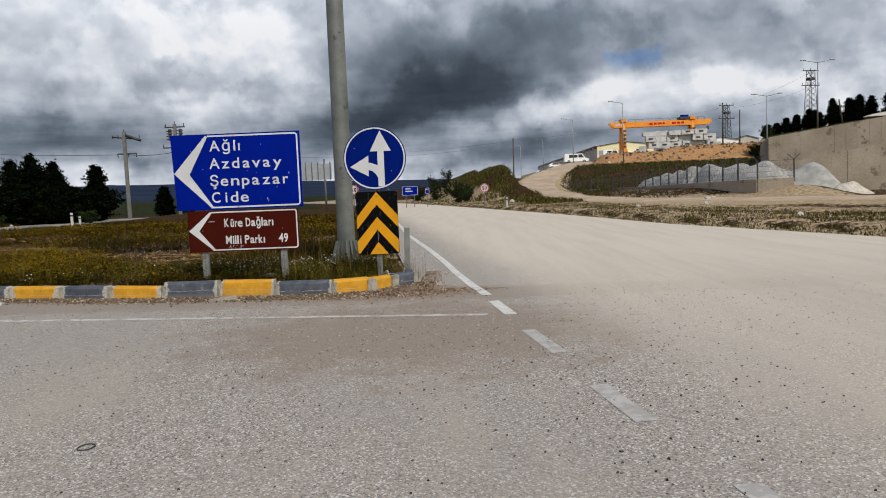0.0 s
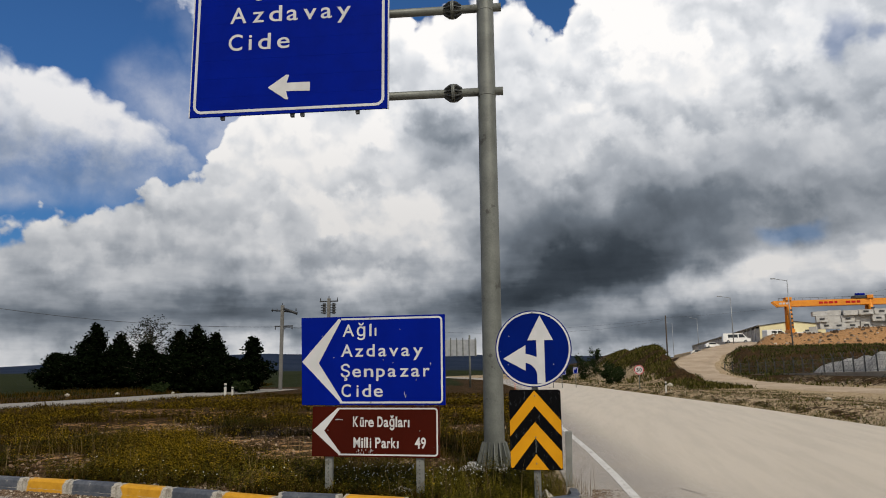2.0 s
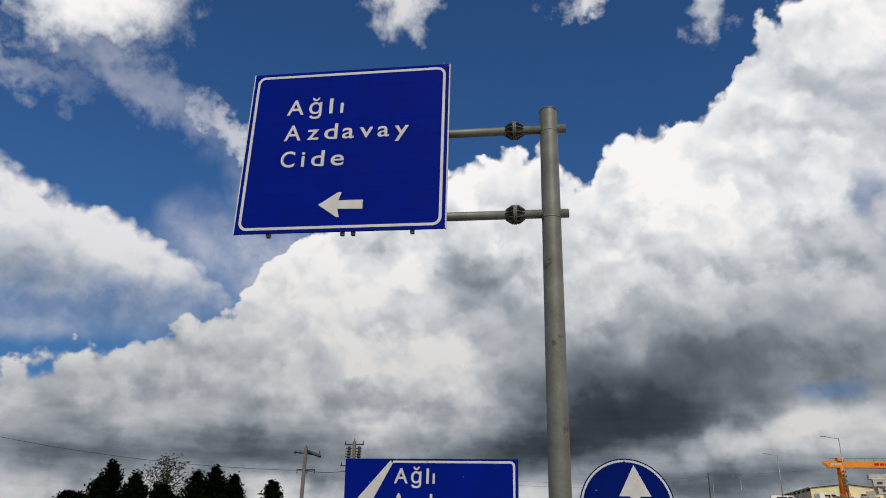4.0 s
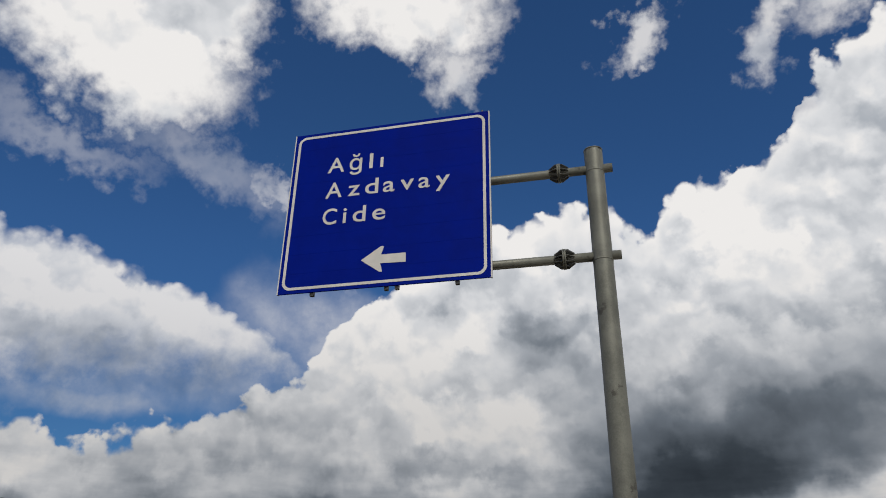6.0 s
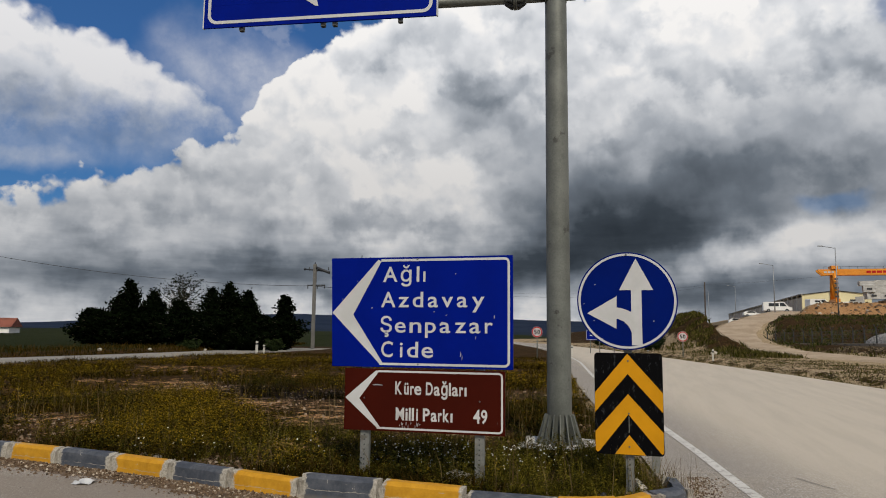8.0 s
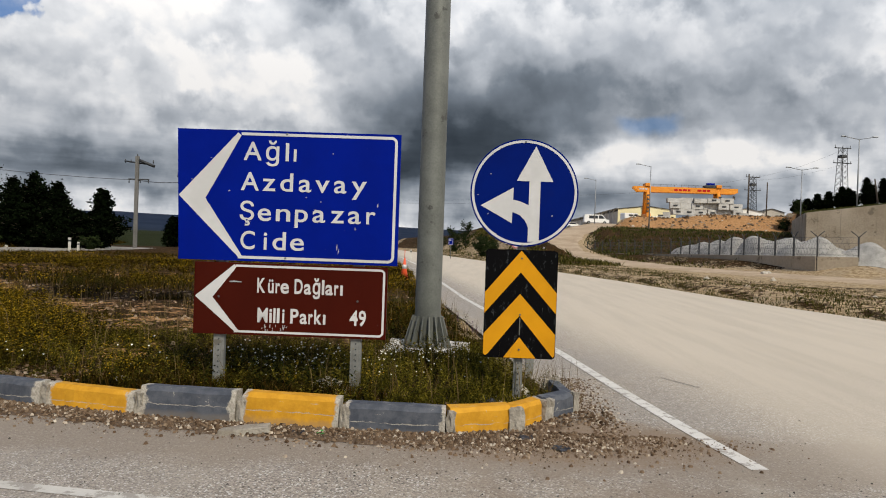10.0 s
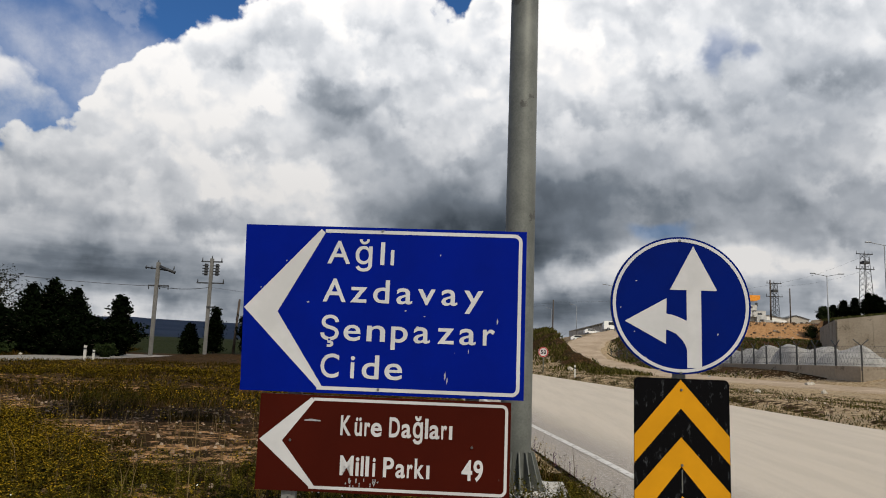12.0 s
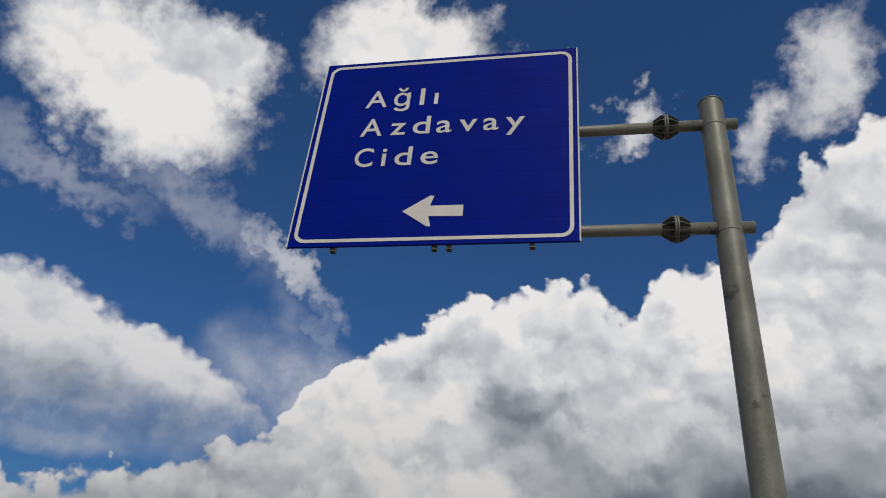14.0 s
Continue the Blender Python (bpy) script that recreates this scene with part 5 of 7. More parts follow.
for x, y, rx, ry, h, sd in ((24.4, 60.5, 3.4, 5.0, 2.6, 1), (23.2, 67, 3.2, 7.0, 2.5, 2), (22.4, 74, 2.8, 8.0, 2.2, 3), (23.8, 64, 3.2, 5.0, 2.5, 21), (22.8, 70.5, 3.0, 6.0, 2.4, 22), (21.9, 77.5, 2.6, 6.0, 2.0, 23), (26.6, 63, 3.4, 5.0, 2.6, 24), (21.4, 81, 2.4, 8.0, 1.7, 4), (28.4, 61.0, 3.4, 4.0, 2.4, 6)):
    heap("gravel_heap", x, y, rx, ry, h, M_GRAVEL, "heap of grey crushed stone behind the fence", seed=sd)
heap("gravel_heap", 27.6, 52.5, 2.2, 1.2, 0.8, M_ROCK, "small pale heap of grit at the wall", seed=9, rz=20)
for x, y, rx, ry, h, sd in ((56, 91.5, 6, 2.2, 0.5, 11), (64, 88, 6, 2.5, 0.9, 12)):
    heap("gravel_heap", x, y, rx, ry, h, M_ROCK, "pale grit banked behind the upper wall", seed=sd)


def make_fence():
    root = thing("fence", Matrix(), "dark chain-link fence with Y-topped posts on a low concrete wall", "fence")
    pts = [Vector((x, y, 0)) for x, y in FENCE]
    lens = [(b - a).length for a, b in zip(pts, pts[1:])]
    def at(s):
        for a, b, L in zip(pts, pts[1:], lens):
            if s <= L:
                return a.lerp(b, s / L), (b - a).normalized()
            s -= L
        return pts[-1], (pts[-1] - pts[-2]).normalized()
    total = sum(lens)
    base = lambda s: 1.42 - 0.55 * s / total
    n = 22
    for i in range(n + 1):
        s = total * i / n
        p, d = at(s)
        z = base(s)
        b = box(-0.05, 0.05, -0.05, 0.05, -0.3, 1.30, 0.008)
        rod((0, 0, 1.26), (-0.42, 0, 1.66), 0.03, n=6, bm=b)
        rod((0, 0, 1.26), (0.42, 0, 1.66), 0.03, n=6, bm=b)
        o = part("fence_post", b, M_STEEL_DARK, root)
        o.matrix_basis = pose(p.x, p.y, z, 0, random.uniform(-1.5, 1.5), math.degrees(math.atan2(d.y, d.x)) + 90 * 0)
        if i < n:
            q, _ = at(total * (i + 1) / n)
            zq = base(total * (i + 1) / n)
            # low wall bay under this stretch
            L = (q - p).length
            w = box(0, L - 0.01, -0.12, 0.12, -1.7, 0.0, 0.01)
            wo = part("low_wall_bay", w, M_CONCRETE, root)
            wo.matrix_basis = pose(p.x, p.y, (z + zq) / 2 - 0.02, 0, -math.degrees(math.atan2(zq - z, L)), math.degrees(math.atan2(q.y - p.y, q.x - p.x)))
            # wires and mesh
            m = bmesh.new()
            for k in range(4):
                rod(p + Vector((0, 0, z + 0.1 + k * 0.38)), q + Vector((0, 0, zq + 0.1 + k * 0.38)), 0.008, n=4, bm=m)
            k = 0.0
            while k < L:
                t = k / L
                c = p.lerp(q, t)
                zz = z + (zq - z) * t
                rod(c + Vector((0, 0, zz + 0.02)), p.lerp(q, min(1, (k + 0.5) / L)) + Vector((0, 0, zz + 1.24)), 0.005, n=3, bm=m)
                rod(c + Vector((0, 0, zz + 1.24)), p.lerp(q, min(1, (k + 0.5) / L)) + Vector((0, 0, zz + 0.02)), 0.005, n=3, bm=m)
                k += 0.28
            part("mesh_panel", m, M_STEEL_DARK, root)


make_fence()


def bar_text(parent, x, z, widths, h, y, mat):
    for w in widths:
        part("text_bar", box(x, x + w, y - 0.02, y, z, z + h), mat, parent)
        x += w + h * 0.5


def make_crane():
    root = thing("gantry_crane", pose(30.3, 150, 8.4), "orange gantry crane over stacked stone blocks", "gantry crane")
    # twin box girders with a sloped nose
    for y in (-0.5, 0.9):
        g = plate([(0, 5.55), (0.9, 4.75), (19.9, 4.75), (20.6, 5.1), (20.6, 5.85), (0, 5.85)], y - 0.25, y + 0.25)
        part("girder", g, M_ORANGE, root, "orange box girder")
    front = -0.76
    bar_text(root, 1.0, 5.15, (0.5, 0.4, 0.5), 0.35, front, M_WHITE)
    bar_text(root, 8.0, 5.1, (0.7, 0.6, 0.8, 0.5), 0.4, front, M_RED)
    bar_text(root, 12.6, 5.1, (0.8, 0.7, 0.6), 0.4, front, M_RED)
    for x in (2.75, 16.8):
        for y in (-1.6, 2.0):
            leg = part("leg", rod((x, y, -0.3), (x, y * 0.25 + 0.2, 6.2), 0.38, 0.5, 4), M_ORANGE, root, "tapered orange leg")
        part("end_beam", box(x - 0.4, x + 0.4, -2.2, 2.6, -0.3, 0.35, 0.05), M_ORANGE, root)
        for i in range(5):
            part("rung", box(x - 0.3, x + 0.3, -1.75, -1.6, 0.6 + i * 0.8, 0.95 + i * 0.8, 0.02), M_STEEL_DARK, root)
        part("gantry_head", box(x - 0.55, x + 0.55, -1.0, 1.4, 5.86, 6.5, 0.06), M_ORANGE, root)
    hoist = part("hoist", box(14.2, 16.2, -0.9, 1.3, 5.9, 6.45, 0.08), M_STEEL_DARK, root, "dark hoist trolley")
    part("winch", rod((14.4, -0.5, 6.6), (16.0, -0.5, 6.6), 0.28, n=12), M_BLUE, hoist)
    part("hook_block", box(19.9, 20.3, -0.2, 0.2, 3.7, 4.4, 0.05), M_STEEL_DARK, root)
    part("hoist_rope", rod((20.1, 0, 4.4), (20.1, 0, 5.1), 0.03, n=5), M_STEEL_DARK, root)
    b = bmesh.new()
    for i in range(14):
        rod((1 + i * 1.4, -0.74, 5.85), (1 + i * 1.4, -0.74, 6.3), 0.025, n=4, bm=b)
    rod((1, -0.74, 6.3), (19.2, -0.74, 6.3), 0.025, n=4, bm=b)
    part("handrail", b, M_STEEL_DARK, root)


make_crane()


def make_blocks():
    rng = random.Random(11)
    def block(x, y, z, w, d, h, rz):
        b = bmesh.new()
        bmesh.ops.create_cube(b, size=1)
        bmesh.ops.subdivide_edges(b, edges=b.edges[:], cuts=3, use_grid_fill=True)
        for v in b.verts:
            n = noise.noise_vector(v.co * 2.5 + Vector((x * 3, z * 3, 0)))
            v.co = Vector((v.co.x * w, v.co.y * d, (v.co.z + 0.5) * h)) + n * 0.07
        o = part("stone_block", b, M_MARBLE)
        o.matrix_basis = pose(x, y, z, 0, 0, rz)
        tagged(o, "rough quarried block of pale stone in a stack", "stone block", "stacked stone blocks")
        return o
    base = 8.55
    for row, (n, x0) in enumerate(((6, 37.0), (6, 36.6), (5, 36.2))):
        x = x0
        for i in range(n):
            w, h = rng.uniform(1.7, 2.6), 1.12
            o = block(x + w / 2, 146 + rng.uniform(-0.5, 0.6), base + row * 1.2, w, 1.8, h + (0.05 if row < 2 else rng.uniform(-0.3, 0.1)), rng.uniform(-7, 7))
            if rng.random() < 0.6:
                m = part("stencil_bar", box(-0.42, 0.42, -0.985, -0.965, 0.42, 0.72), M_STEEL_DARK, o)
            x += w + 0.12
    for x, w, h in ((34.6, 1.6, 0.8), (35.4, 1.2, 1.5), (49.8, 1.5, 1.0), (51.2, 1.3, 0.7), (47.0, 1.4, 0.7), (40.5, 1.2, 0.6)):
        block(x, 143 + rng.uniform(-1, 1), ground_height(x, 143) - 0.1, w, 1.3, h, rng.uniform(-30, 30))


make_blocks()


def make_building():
    """A long workshop with a cream gable end."""
    root = thing("workshop", pose(31.0, 168, 6.6, 0, 0, 0), "long low workshop with a cream gable end and grey panelled side", "building")
    part("gable_wall", plate([(0, 0), (13, 0), (13, 4.0), (6.5, 4.75), (0, 4.0)], 0, 0.3), M_CREAM, root, "cream rendered gable wall")
    L = 135
    n = 27
    for i in range(n):
        y0, y1 = 0.3 + L * i / n, 0.3 + L * (i + 1) / n
        part("side_panel", box(0, 0.25, y0 + 0.04, y1 - 0.5, 0, 3.5, 0.02), M_PANEL, root)
        part("pilaster", box(-0.15, 0.3, y1 - 0.5, y1, 0, 4.0, 0.02), M_CONCRETE_LIGHT, root)
    part("eaves_band", box(-0.2, 0.3, 0.3, L + 0.3, 4.0, 4.25, 0.02), M_CONCRETE_LIGHT, root)
    b = bmesh.new()
    q = [b.verts.new(p) for p in ((-0.4, -0.3, 4.05), (6.5, -0.3, 4.9), (13.4, -0.3, 4.05), (13.4, L + 0.6, 4.05), (6.5, L + 0.6, 4.9), (-0.4, L + 0.6, 4.05))]
    b.faces.new((q[0], q[1], q[4], q[5]))
    b.faces.new((q[1], q[2], q[3], q[4]))
    part("roof", b, M_ROOF, root, "grey sheet roof")
    for x0, x1, z0, z1 in ((1.5, 2.9, 1.9, 3.1), (3.0, 4.4, 1.9, 3.1)):
        w = part("window", box(x0, x1, -0.04, 0.02, z0, z1, 0.01), M_GLASS_DARK, root)
        part("window_frame", band(round_rect(x0 - 0.06, x1 + 0.06, z0 - 0.06, z1 + 0.06, 0.01), round_rect(x0, x1, z0, z1, 0.01), -0.07, 0.0), M_WHITEWALL, w)
    part("door", box(9.0, 11.5, -0.04, 0.02, 0.0, 3.0, 0.02), M_STEEL_DARK, root)
    part("flue", rod((5.6, -0.4, 2.0), (5.6, -0.4, 6.0), 0.16, n=10), M_STEEL_DARK, root)
    part("annex", box(4.6, 8.4, -3.0, -0.02, 0, 2.4, 0.03), M_WHITEWALL, root, "white annex")


make_building()


def shed(x, y, w, d, h, rz, mat, label):
    z = ground_height(x, y) - 0.2
    t = thing("shed", pose(x, y, z, 0, 0, rz), label, "shed", "yard sheds")
    part("wall", plate([(0, 0), (w, 0), (w, h), (w * 0.45, h * 1.28), (0, h)], 0, d), mat, t)
    b = bmesh.new()
    v = [b.verts.new(p) for p in ((-0.3, -0.3, h * 0.99), (w * 0.45, -0.3, h * 1.31), (w + 0.3, -0.3, h * 0.99), (w + 0.3, d + 0.3, h * 0.99), (w * 0.45, d + 0.3, h * 1.31), (-0.3, d + 0.3, h * 0.99))]
    b.faces.new((v[0], v[1], v[4], v[5]))
    b.faces.new((v[1], v[2], v[3], v[4]))
    bmesh.ops.solidify(b, geom=b.faces[:], thickness=0.12)
    part("roof", b, M_ROOF, t)
    part("door", box(w * 0.62, w * 0.75, -0.03, 0.01, 0, h * 0.75), M_STEEL_DARK, t)


shed(53.2, 160, 7.2, 7, 2.4, 0, M_WHITEWALL, "low white shed with a grey gabled roof")
shed(61.0, 163, 5.2, 3, 2.6, 4, M_PANEL, "grey portable site cabin")


def van(x, y, z, rz, L=5.4, H=2.1, label="white panel van parked by the workshop"):
    t = thing("van", pose(x, y, z, 0, 0, rz), label, "van", "parked vans")
    prof = [(0, 0.35), (L, 0.35), (L, 0.95), (L - 0.75, 1.15), (L - 1.5, H), (0.1, H), (0, H - 0.15)]
    body = part("body", plate(prof, -0.9, 0.9), M_CARWHITE, t)
    part("window", plate([(L - 2.3, 1.2), (L - 1.0, 1.2), (L - 1.55, H - 0.18), (L - 2.3, H - 0.18)], -0.915, -0.9), M_GLASS_DARK, body)
    part("window", box(1.0, L - 2.5, -0.915, -0.9, 1.2, H - 0.25), M_GLASS_DARK, body)
    for wx in (0.95, L - 1.0):
        for wy in (-0.82, 0.82):
            w = part("wheel", rod((wx, wy - 0.1, 0.34), (wx, wy + 0.1, 0.34), 0.34, n=18), M_TYRE, t)
            part("rim", rod((wx, wy - 0.11, 0.34), (wx, wy + 0.11, 0.34), 0.18, n=12), M_STEEL_GREY, w)


def car(x, y, z, rz, label):
    t = thing("car", pose(x, y, z, 0, 0, rz), label, "car", "parked cars")
    prof = [(0, 0.32), (4.3, 0.32), (4.3, 0.75), (3.2, 0.92), (2.5, 1.42), (0.9, 1.45), (0.1, 0.95), (0, 0.9)]
    body = part("body", plate(prof, -0.82, 0.82), M_CARWHITE, t)
    part("window", plate([(0.75, 0.95), (3.0, 0.95), (2.42, 1.36), (1.0, 1.38)], -0.835, -0.82), M_GLASS_DARK, body)
    for wx in (0.8, 3.45):
        for wy in (-0.75, 0.75):
            w = part("wheel", rod((wx, wy - 0.09, 0.31), (wx, wy + 0.09, 0.31), 0.31, n=18), M_TYRE, t)
            part("rim", rod((wx, wy - 0.1, 0.31), (wx, wy + 0.1, 0.31), 0.17, n=12), M_STEEL_GREY, w)


van(22.6, 163, ground_height(25, 163) + 0.05, 0)
van(30.0, 158, ground_height(32, 158) + 0.05, 180 - 160, 4.6, 1.8, "white minibus parked at the gable end")
car(19.6, 198, ground_height(21, 198) + 0.05, 0, "white car parked at the top of the track")
car(24.0, 205, ground_height(25, 205) + 0.05, 8, "white car parked at the top of the track")


# ---- poles, lamps and lines ----
def lamp_post(x, y, top, arms, rz=0):
    z = ground_height(x, y)
    h = top - z
    t = thing("street_lamp", pose(x, y, z, 0, 0, rz), "tall grey street lamp with a long bracket arm" if arms == 1 else "tall grey street lamp with two bracket arms", "street lamp", "street lamps")
    part("pole", rod((0, 0, -0.3), (0, 0, h), 0.11, 0.06, 10), M_STEEL_GREY, t)
    for s in ((-1,) if arms == 1 else (-1, 1)):
        a = part("arm", rod((0, 0, h - 0.1), (s * 2.0, 0, h + 0.3), 0.045, n=6), M_STEEL_GREY, t)
        part("lamp_head", box(s * 2.0 - 0.35, s * 2.0 + 0.35, -0.14, 0.14, h + 0.22, h + 0.36, 0.04), M_STEEL_GREY, a)


for x, y, top, arms in ((26.7, 121, 15.0, 1), (22.3, 147, 15.0, 1), (27.4, 250, 18.0, 1), (25.8, 330, 21.5, 1), (46.6, 112, 14.1, 2), (48.4, 100, 16.9, 2)):
    lamp_post(x, y, top, arms)


def wood_pole(x, y, top, r=0.13, lean=0.0):
    z = ground_height(x, y)
    t = part("utility_pole", rod((0, 0, -0.5), (lean, 0, top - z), r, r * 0.7, 9), M_WOOD)
    t.location = (x, y, z)
    tagged(t, "dark wooden utility pole standing on the slope", "utility pole", "wooden utility poles")


for x, y, top, lean in ((9.6, 140, 11.4, 0.1), (56.9, 150, 15.85, 0), (66.3, 150, 13.2, 0), (62.2, 120, 13.9, -0.7), (-27.6, 76, 5.7, 0.3)):
    wood_pole(x, y, top, 0.15, lean)


def insulator(parent, p, h=0.3):
    part("insulator", rod(p, Vector(p) + Vector((0, 0, h)), 0.055, 0.035, 7), M_STEEL_DARK, parent)


def concrete_pole(x, y, top, style):
    z = ground_height(x, y)
    h = top - z
    t = thing("power_pole", pose(x, y, z, 0, 0, 0), "pale concrete power pole with steel crossarms and insulators", "power pole", "concrete power poles")
    part("shaft", box(-0.15, 0.15, -0.11, 0.11, -0.4, h, 0.02), M_POLE_CONCRETE, t)
    if style == 0:
        part("crossarm", rod((-1.15, 0, h - 0.45), (1.45, 0.2, h - 0.75), 0.07, n=6), M_STEEL_DARK, t)
        part("switch_gear", rod((0.15, 0, h - 0.35), (1.5, 0.1, h - 0.85), 0.13, n=7), M_STEEL_DARK, t)
        part("crossarm", box(-0.75, 1.1, -0.06, 0.06, h - 2.1, h - 1.98, 0.01), M_STEEL_DARK, t)
        for dx in (-1.1, -0.6, 1.4):
            insulator(t, (dx, 0.05, h - 0.6), 0.3)
        for dx in (-0.7, 0.3, 1.05):
            insulator(t, (dx, 0, h - 2.35), 0.28)
        insulator(t, (0, 0, h), 0.2)
    else:
        for k, w in ((0.25, 1.0), (2.25, 1.3)):
            part("crossarm", box(-w, w, -0.06, 0.06, h - k - 0.12, h - k, 0.01), M_STEEL_DARK, t)
            for dx in (-w + 0.08, w - 0.08):
                insulator(t, (dx, 0, h - k), 0.32)
        insulator(t, (0, 0, h - 0.05), 0.32)
        for dx in (-0.5, 0.55):
            part("fuse_rack", box(dx - 0.13, dx + 0.13, -0.12, 0.12, h - 1.6, h - 0.5, 0.02), M_STEEL_DARK, t)
            for k in range(4):
                part("fuse", rod((dx - 0.3, -0.15, h - 0.7 - k * 0.26), (dx + 0.3, -0.15, h - 0.7 - k * 0.26), 0.05, n=6), M_STEEL_DARK, t)
        part("crossarm", box(-0.15, 0.6, -0.2, 0.1, h - 4.6, h - 4.48, 0.01), M_STEEL_DARK, t)


concrete_pole(-31.2, 66.0, 8.1, 0)
concrete_pole(-28.2, 70.4, 9.1, 1)


def lattice_tower(x, y, top, w0, w1):
    z = ground_height(x, y)
    h = top - z
    t = thing("lattice_tower", pose(x, y, z, 0, 0, 12), "slim steel lattice power tower with crossarms", "power tower", "lattice power towers")
    W = lambda k: w0 + (w1 - w0) * k
    for sx, sy in ((-1, -1), (1, -1), (1, 1), (-1, 1)):
        part("leg", rod((sx * W(0) / 2, sy * W(0) / 2, -0.3), (sx * W(1) / 2, sy * W(1) / 2, h), 0.055, n=5), M_STEEL_DARK, t)
    n = 11
    for f in range(4):
        b = bmesh.new()
        c = [(-1, -1), (1, -1), (1, 1), (-1, 1)]
        p, q = c[f], c[(f + 1) % 4]
        for i in range(n):
            k0, k1 = i / n, (i + 1) / n
            rod((p[0] * W(k0) / 2, p[1] * W(k0) / 2, h * k0), (q[0] * W(k1) / 2, q[1] * W(k1) / 2, h * k1), 0.03, n=4, bm=b)
            rod((q[0] * W(k0) / 2, q[1] * W(k0) / 2, h * k0), (p[0] * W(k1) / 2, p[1] * W(k1) / 2, h * k1), 0.03, n=4, bm=b)
        part("lattice_face", b, M_STEEL_DARK, t)
    for k, w in ((0.05, 1.7), (2.9, 1.9)):
        part("crossarm", box(-w, w, -0.1, 0.1, h - k - 0.15, h - k, 0.01), M_STEEL_DARK, t)
        for dx in (-w + 0.1, 0, w - 0.1):
            insulator(t, (dx, 0, h - k), 0.5)
    part("switch_rack", box(-0.6, 0.6, -0.6, 0.6, h - 2.0, h - 1.5, 0.05), M_STEEL_DARK, t)


lattice_tower(67.9, 143, 22.2, 1.9, 1.0)
lattice_tower(58.6, 162, 18.2, 1.6, 0.9)
wood_pole(57.0, 160, 18.5, 0.2)


def wire(a, b, sag, r=0.018, name="power_line"):
    cu = bpy.data.curves.new(name, "CURVE")
    cu.dimensions, cu.bevel_depth, cu.bevel_resolution = "3D", r, 1
    sp = cu.splines.new("POLY")
    n = 24
    sp.points.add(n)
    a, b = Vector(a), Vector(b)
    for i in range(n + 1):
        t = i / n
        p = a.lerp(b, t)
        sp.points[i].co = (p.x, p.y, p.z - sag * 4 * t * (1 - t), 1)
    me = bpy.data.meshes.new_from_object(new(name + "_path", cu).evaluated_get(bpy.context.evaluated_depsgraph_get()))
    bpy.data.objects.remove(bpy.data.objects[name + "_path"])
    me.materials.append(M_STEEL_DARK)
    ob = new(name, me)
    tagged(ob, "thin dark overhead power cable", "cable", "power cables")


wire((-31.2, 66, 6.0), (-62, 50, 9.3), 1.0, 0.022)
wire((-31.2, 66, 6.0), (-28.2, 70.4, 6.4), 0.2, 0.03)
wire((-28.2, 70.4, 6.4), (9.6, 140, 10.6), 1.6, 0.012)
wire((9.6, 140, 11.0), (57, 160, 17.5), 1.0, 0.015)
wire((9.6, 140, 10.8), (-40, 190, 13.0), 1.0, 0.015)
wire((57, 160, 17.6), (67.9, 143, 21.8), 0.8, 0.012)
wire((57, 160, 17.2), (67.9, 143, 19.0), 0.8, 0.012)

# ---- trees ----
def leaf_quads(centres, size, rng, per=5, spread=0.25, flat=0.5):
    """Many small leaf cards of irregular shape round the given centres."""
    verts, faces = [], []
    for c in centres:
        for _ in range(per):
            p = c + Vector((rng.gauss(0, spread), rng.gauss(0, spread), rng.gauss(0, spread * flat)))
            u = Vector((rng.uniform(-1, 1), rng.uniform(-1, 1), rng.uniform(-0.7, 0.7))).normalized()
            v = u.cross(Vector((rng.uniform(-1, 1), rng.uniform(-1, 1), rng.uniform(-1, 1)))).normalized()
            s = size * rng.uniform(0.6, 1.4)
            k = len(verts)
            verts += [p - u * s, p + v * s * 0.5, p + u * s, p - v * s * 0.45]
            faces.append((k, k + 1, k + 2, k + 3))
    return verts, faces


def pine(x, y, h, width, seed, label="dark pine tree with ragged layered branches"):
    rng = random.Random(seed)
    z = ground_height(x, y)
    t = thing("pine_tree", pose(x, y, z, 0, 0, rng.uniform(0, 360)), label, "tree", "dark pines beyond the meadow")
    part("trunk", rod((0, 0, -0.3), (0.05, 0, h * 0.97), 0.05 * h * 0.5, 0.02, 9), M_BARK, t)
    limbs, tips = bmesh.new(), []
    zz = h * 0.06
    while zz < h * 0.98:
        k = zz / h
        prof = 1.45 * (1 - k) ** 0.8 * (0.82 + 0.22 * math.sin(k * 11 + seed)) * (0.55 + 0.45 * min(1.0, k / 0.25))
        for i in range(6 if k < 0.8 else 4):
            a = rng.uniform(0, 2 * math.pi)
            L = max(0.15, width * prof * rng.uniform(0.55, 1.15))
            e = Vector((math.cos(a) * L, math.sin(a) * L, zz + L * rng.uniform(0.05, 0.38)))
            rod((0, 0, zz), e, 0.03, 0.008, 4, bm=limbs)
            m = max(2, int(L / 0.22))
            for j in range(1, m + 1):
                tips.append(Vector((0, 0, zz)).lerp(e, j / m))
        zz += h * 0.022
    tips += [Vector((0, 0, h * (0.93 + 0.02 * i))) for i in range(5)]
    part("limb", limbs, M_BARK, t)
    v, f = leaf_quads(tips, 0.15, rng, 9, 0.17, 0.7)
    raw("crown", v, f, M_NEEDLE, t)


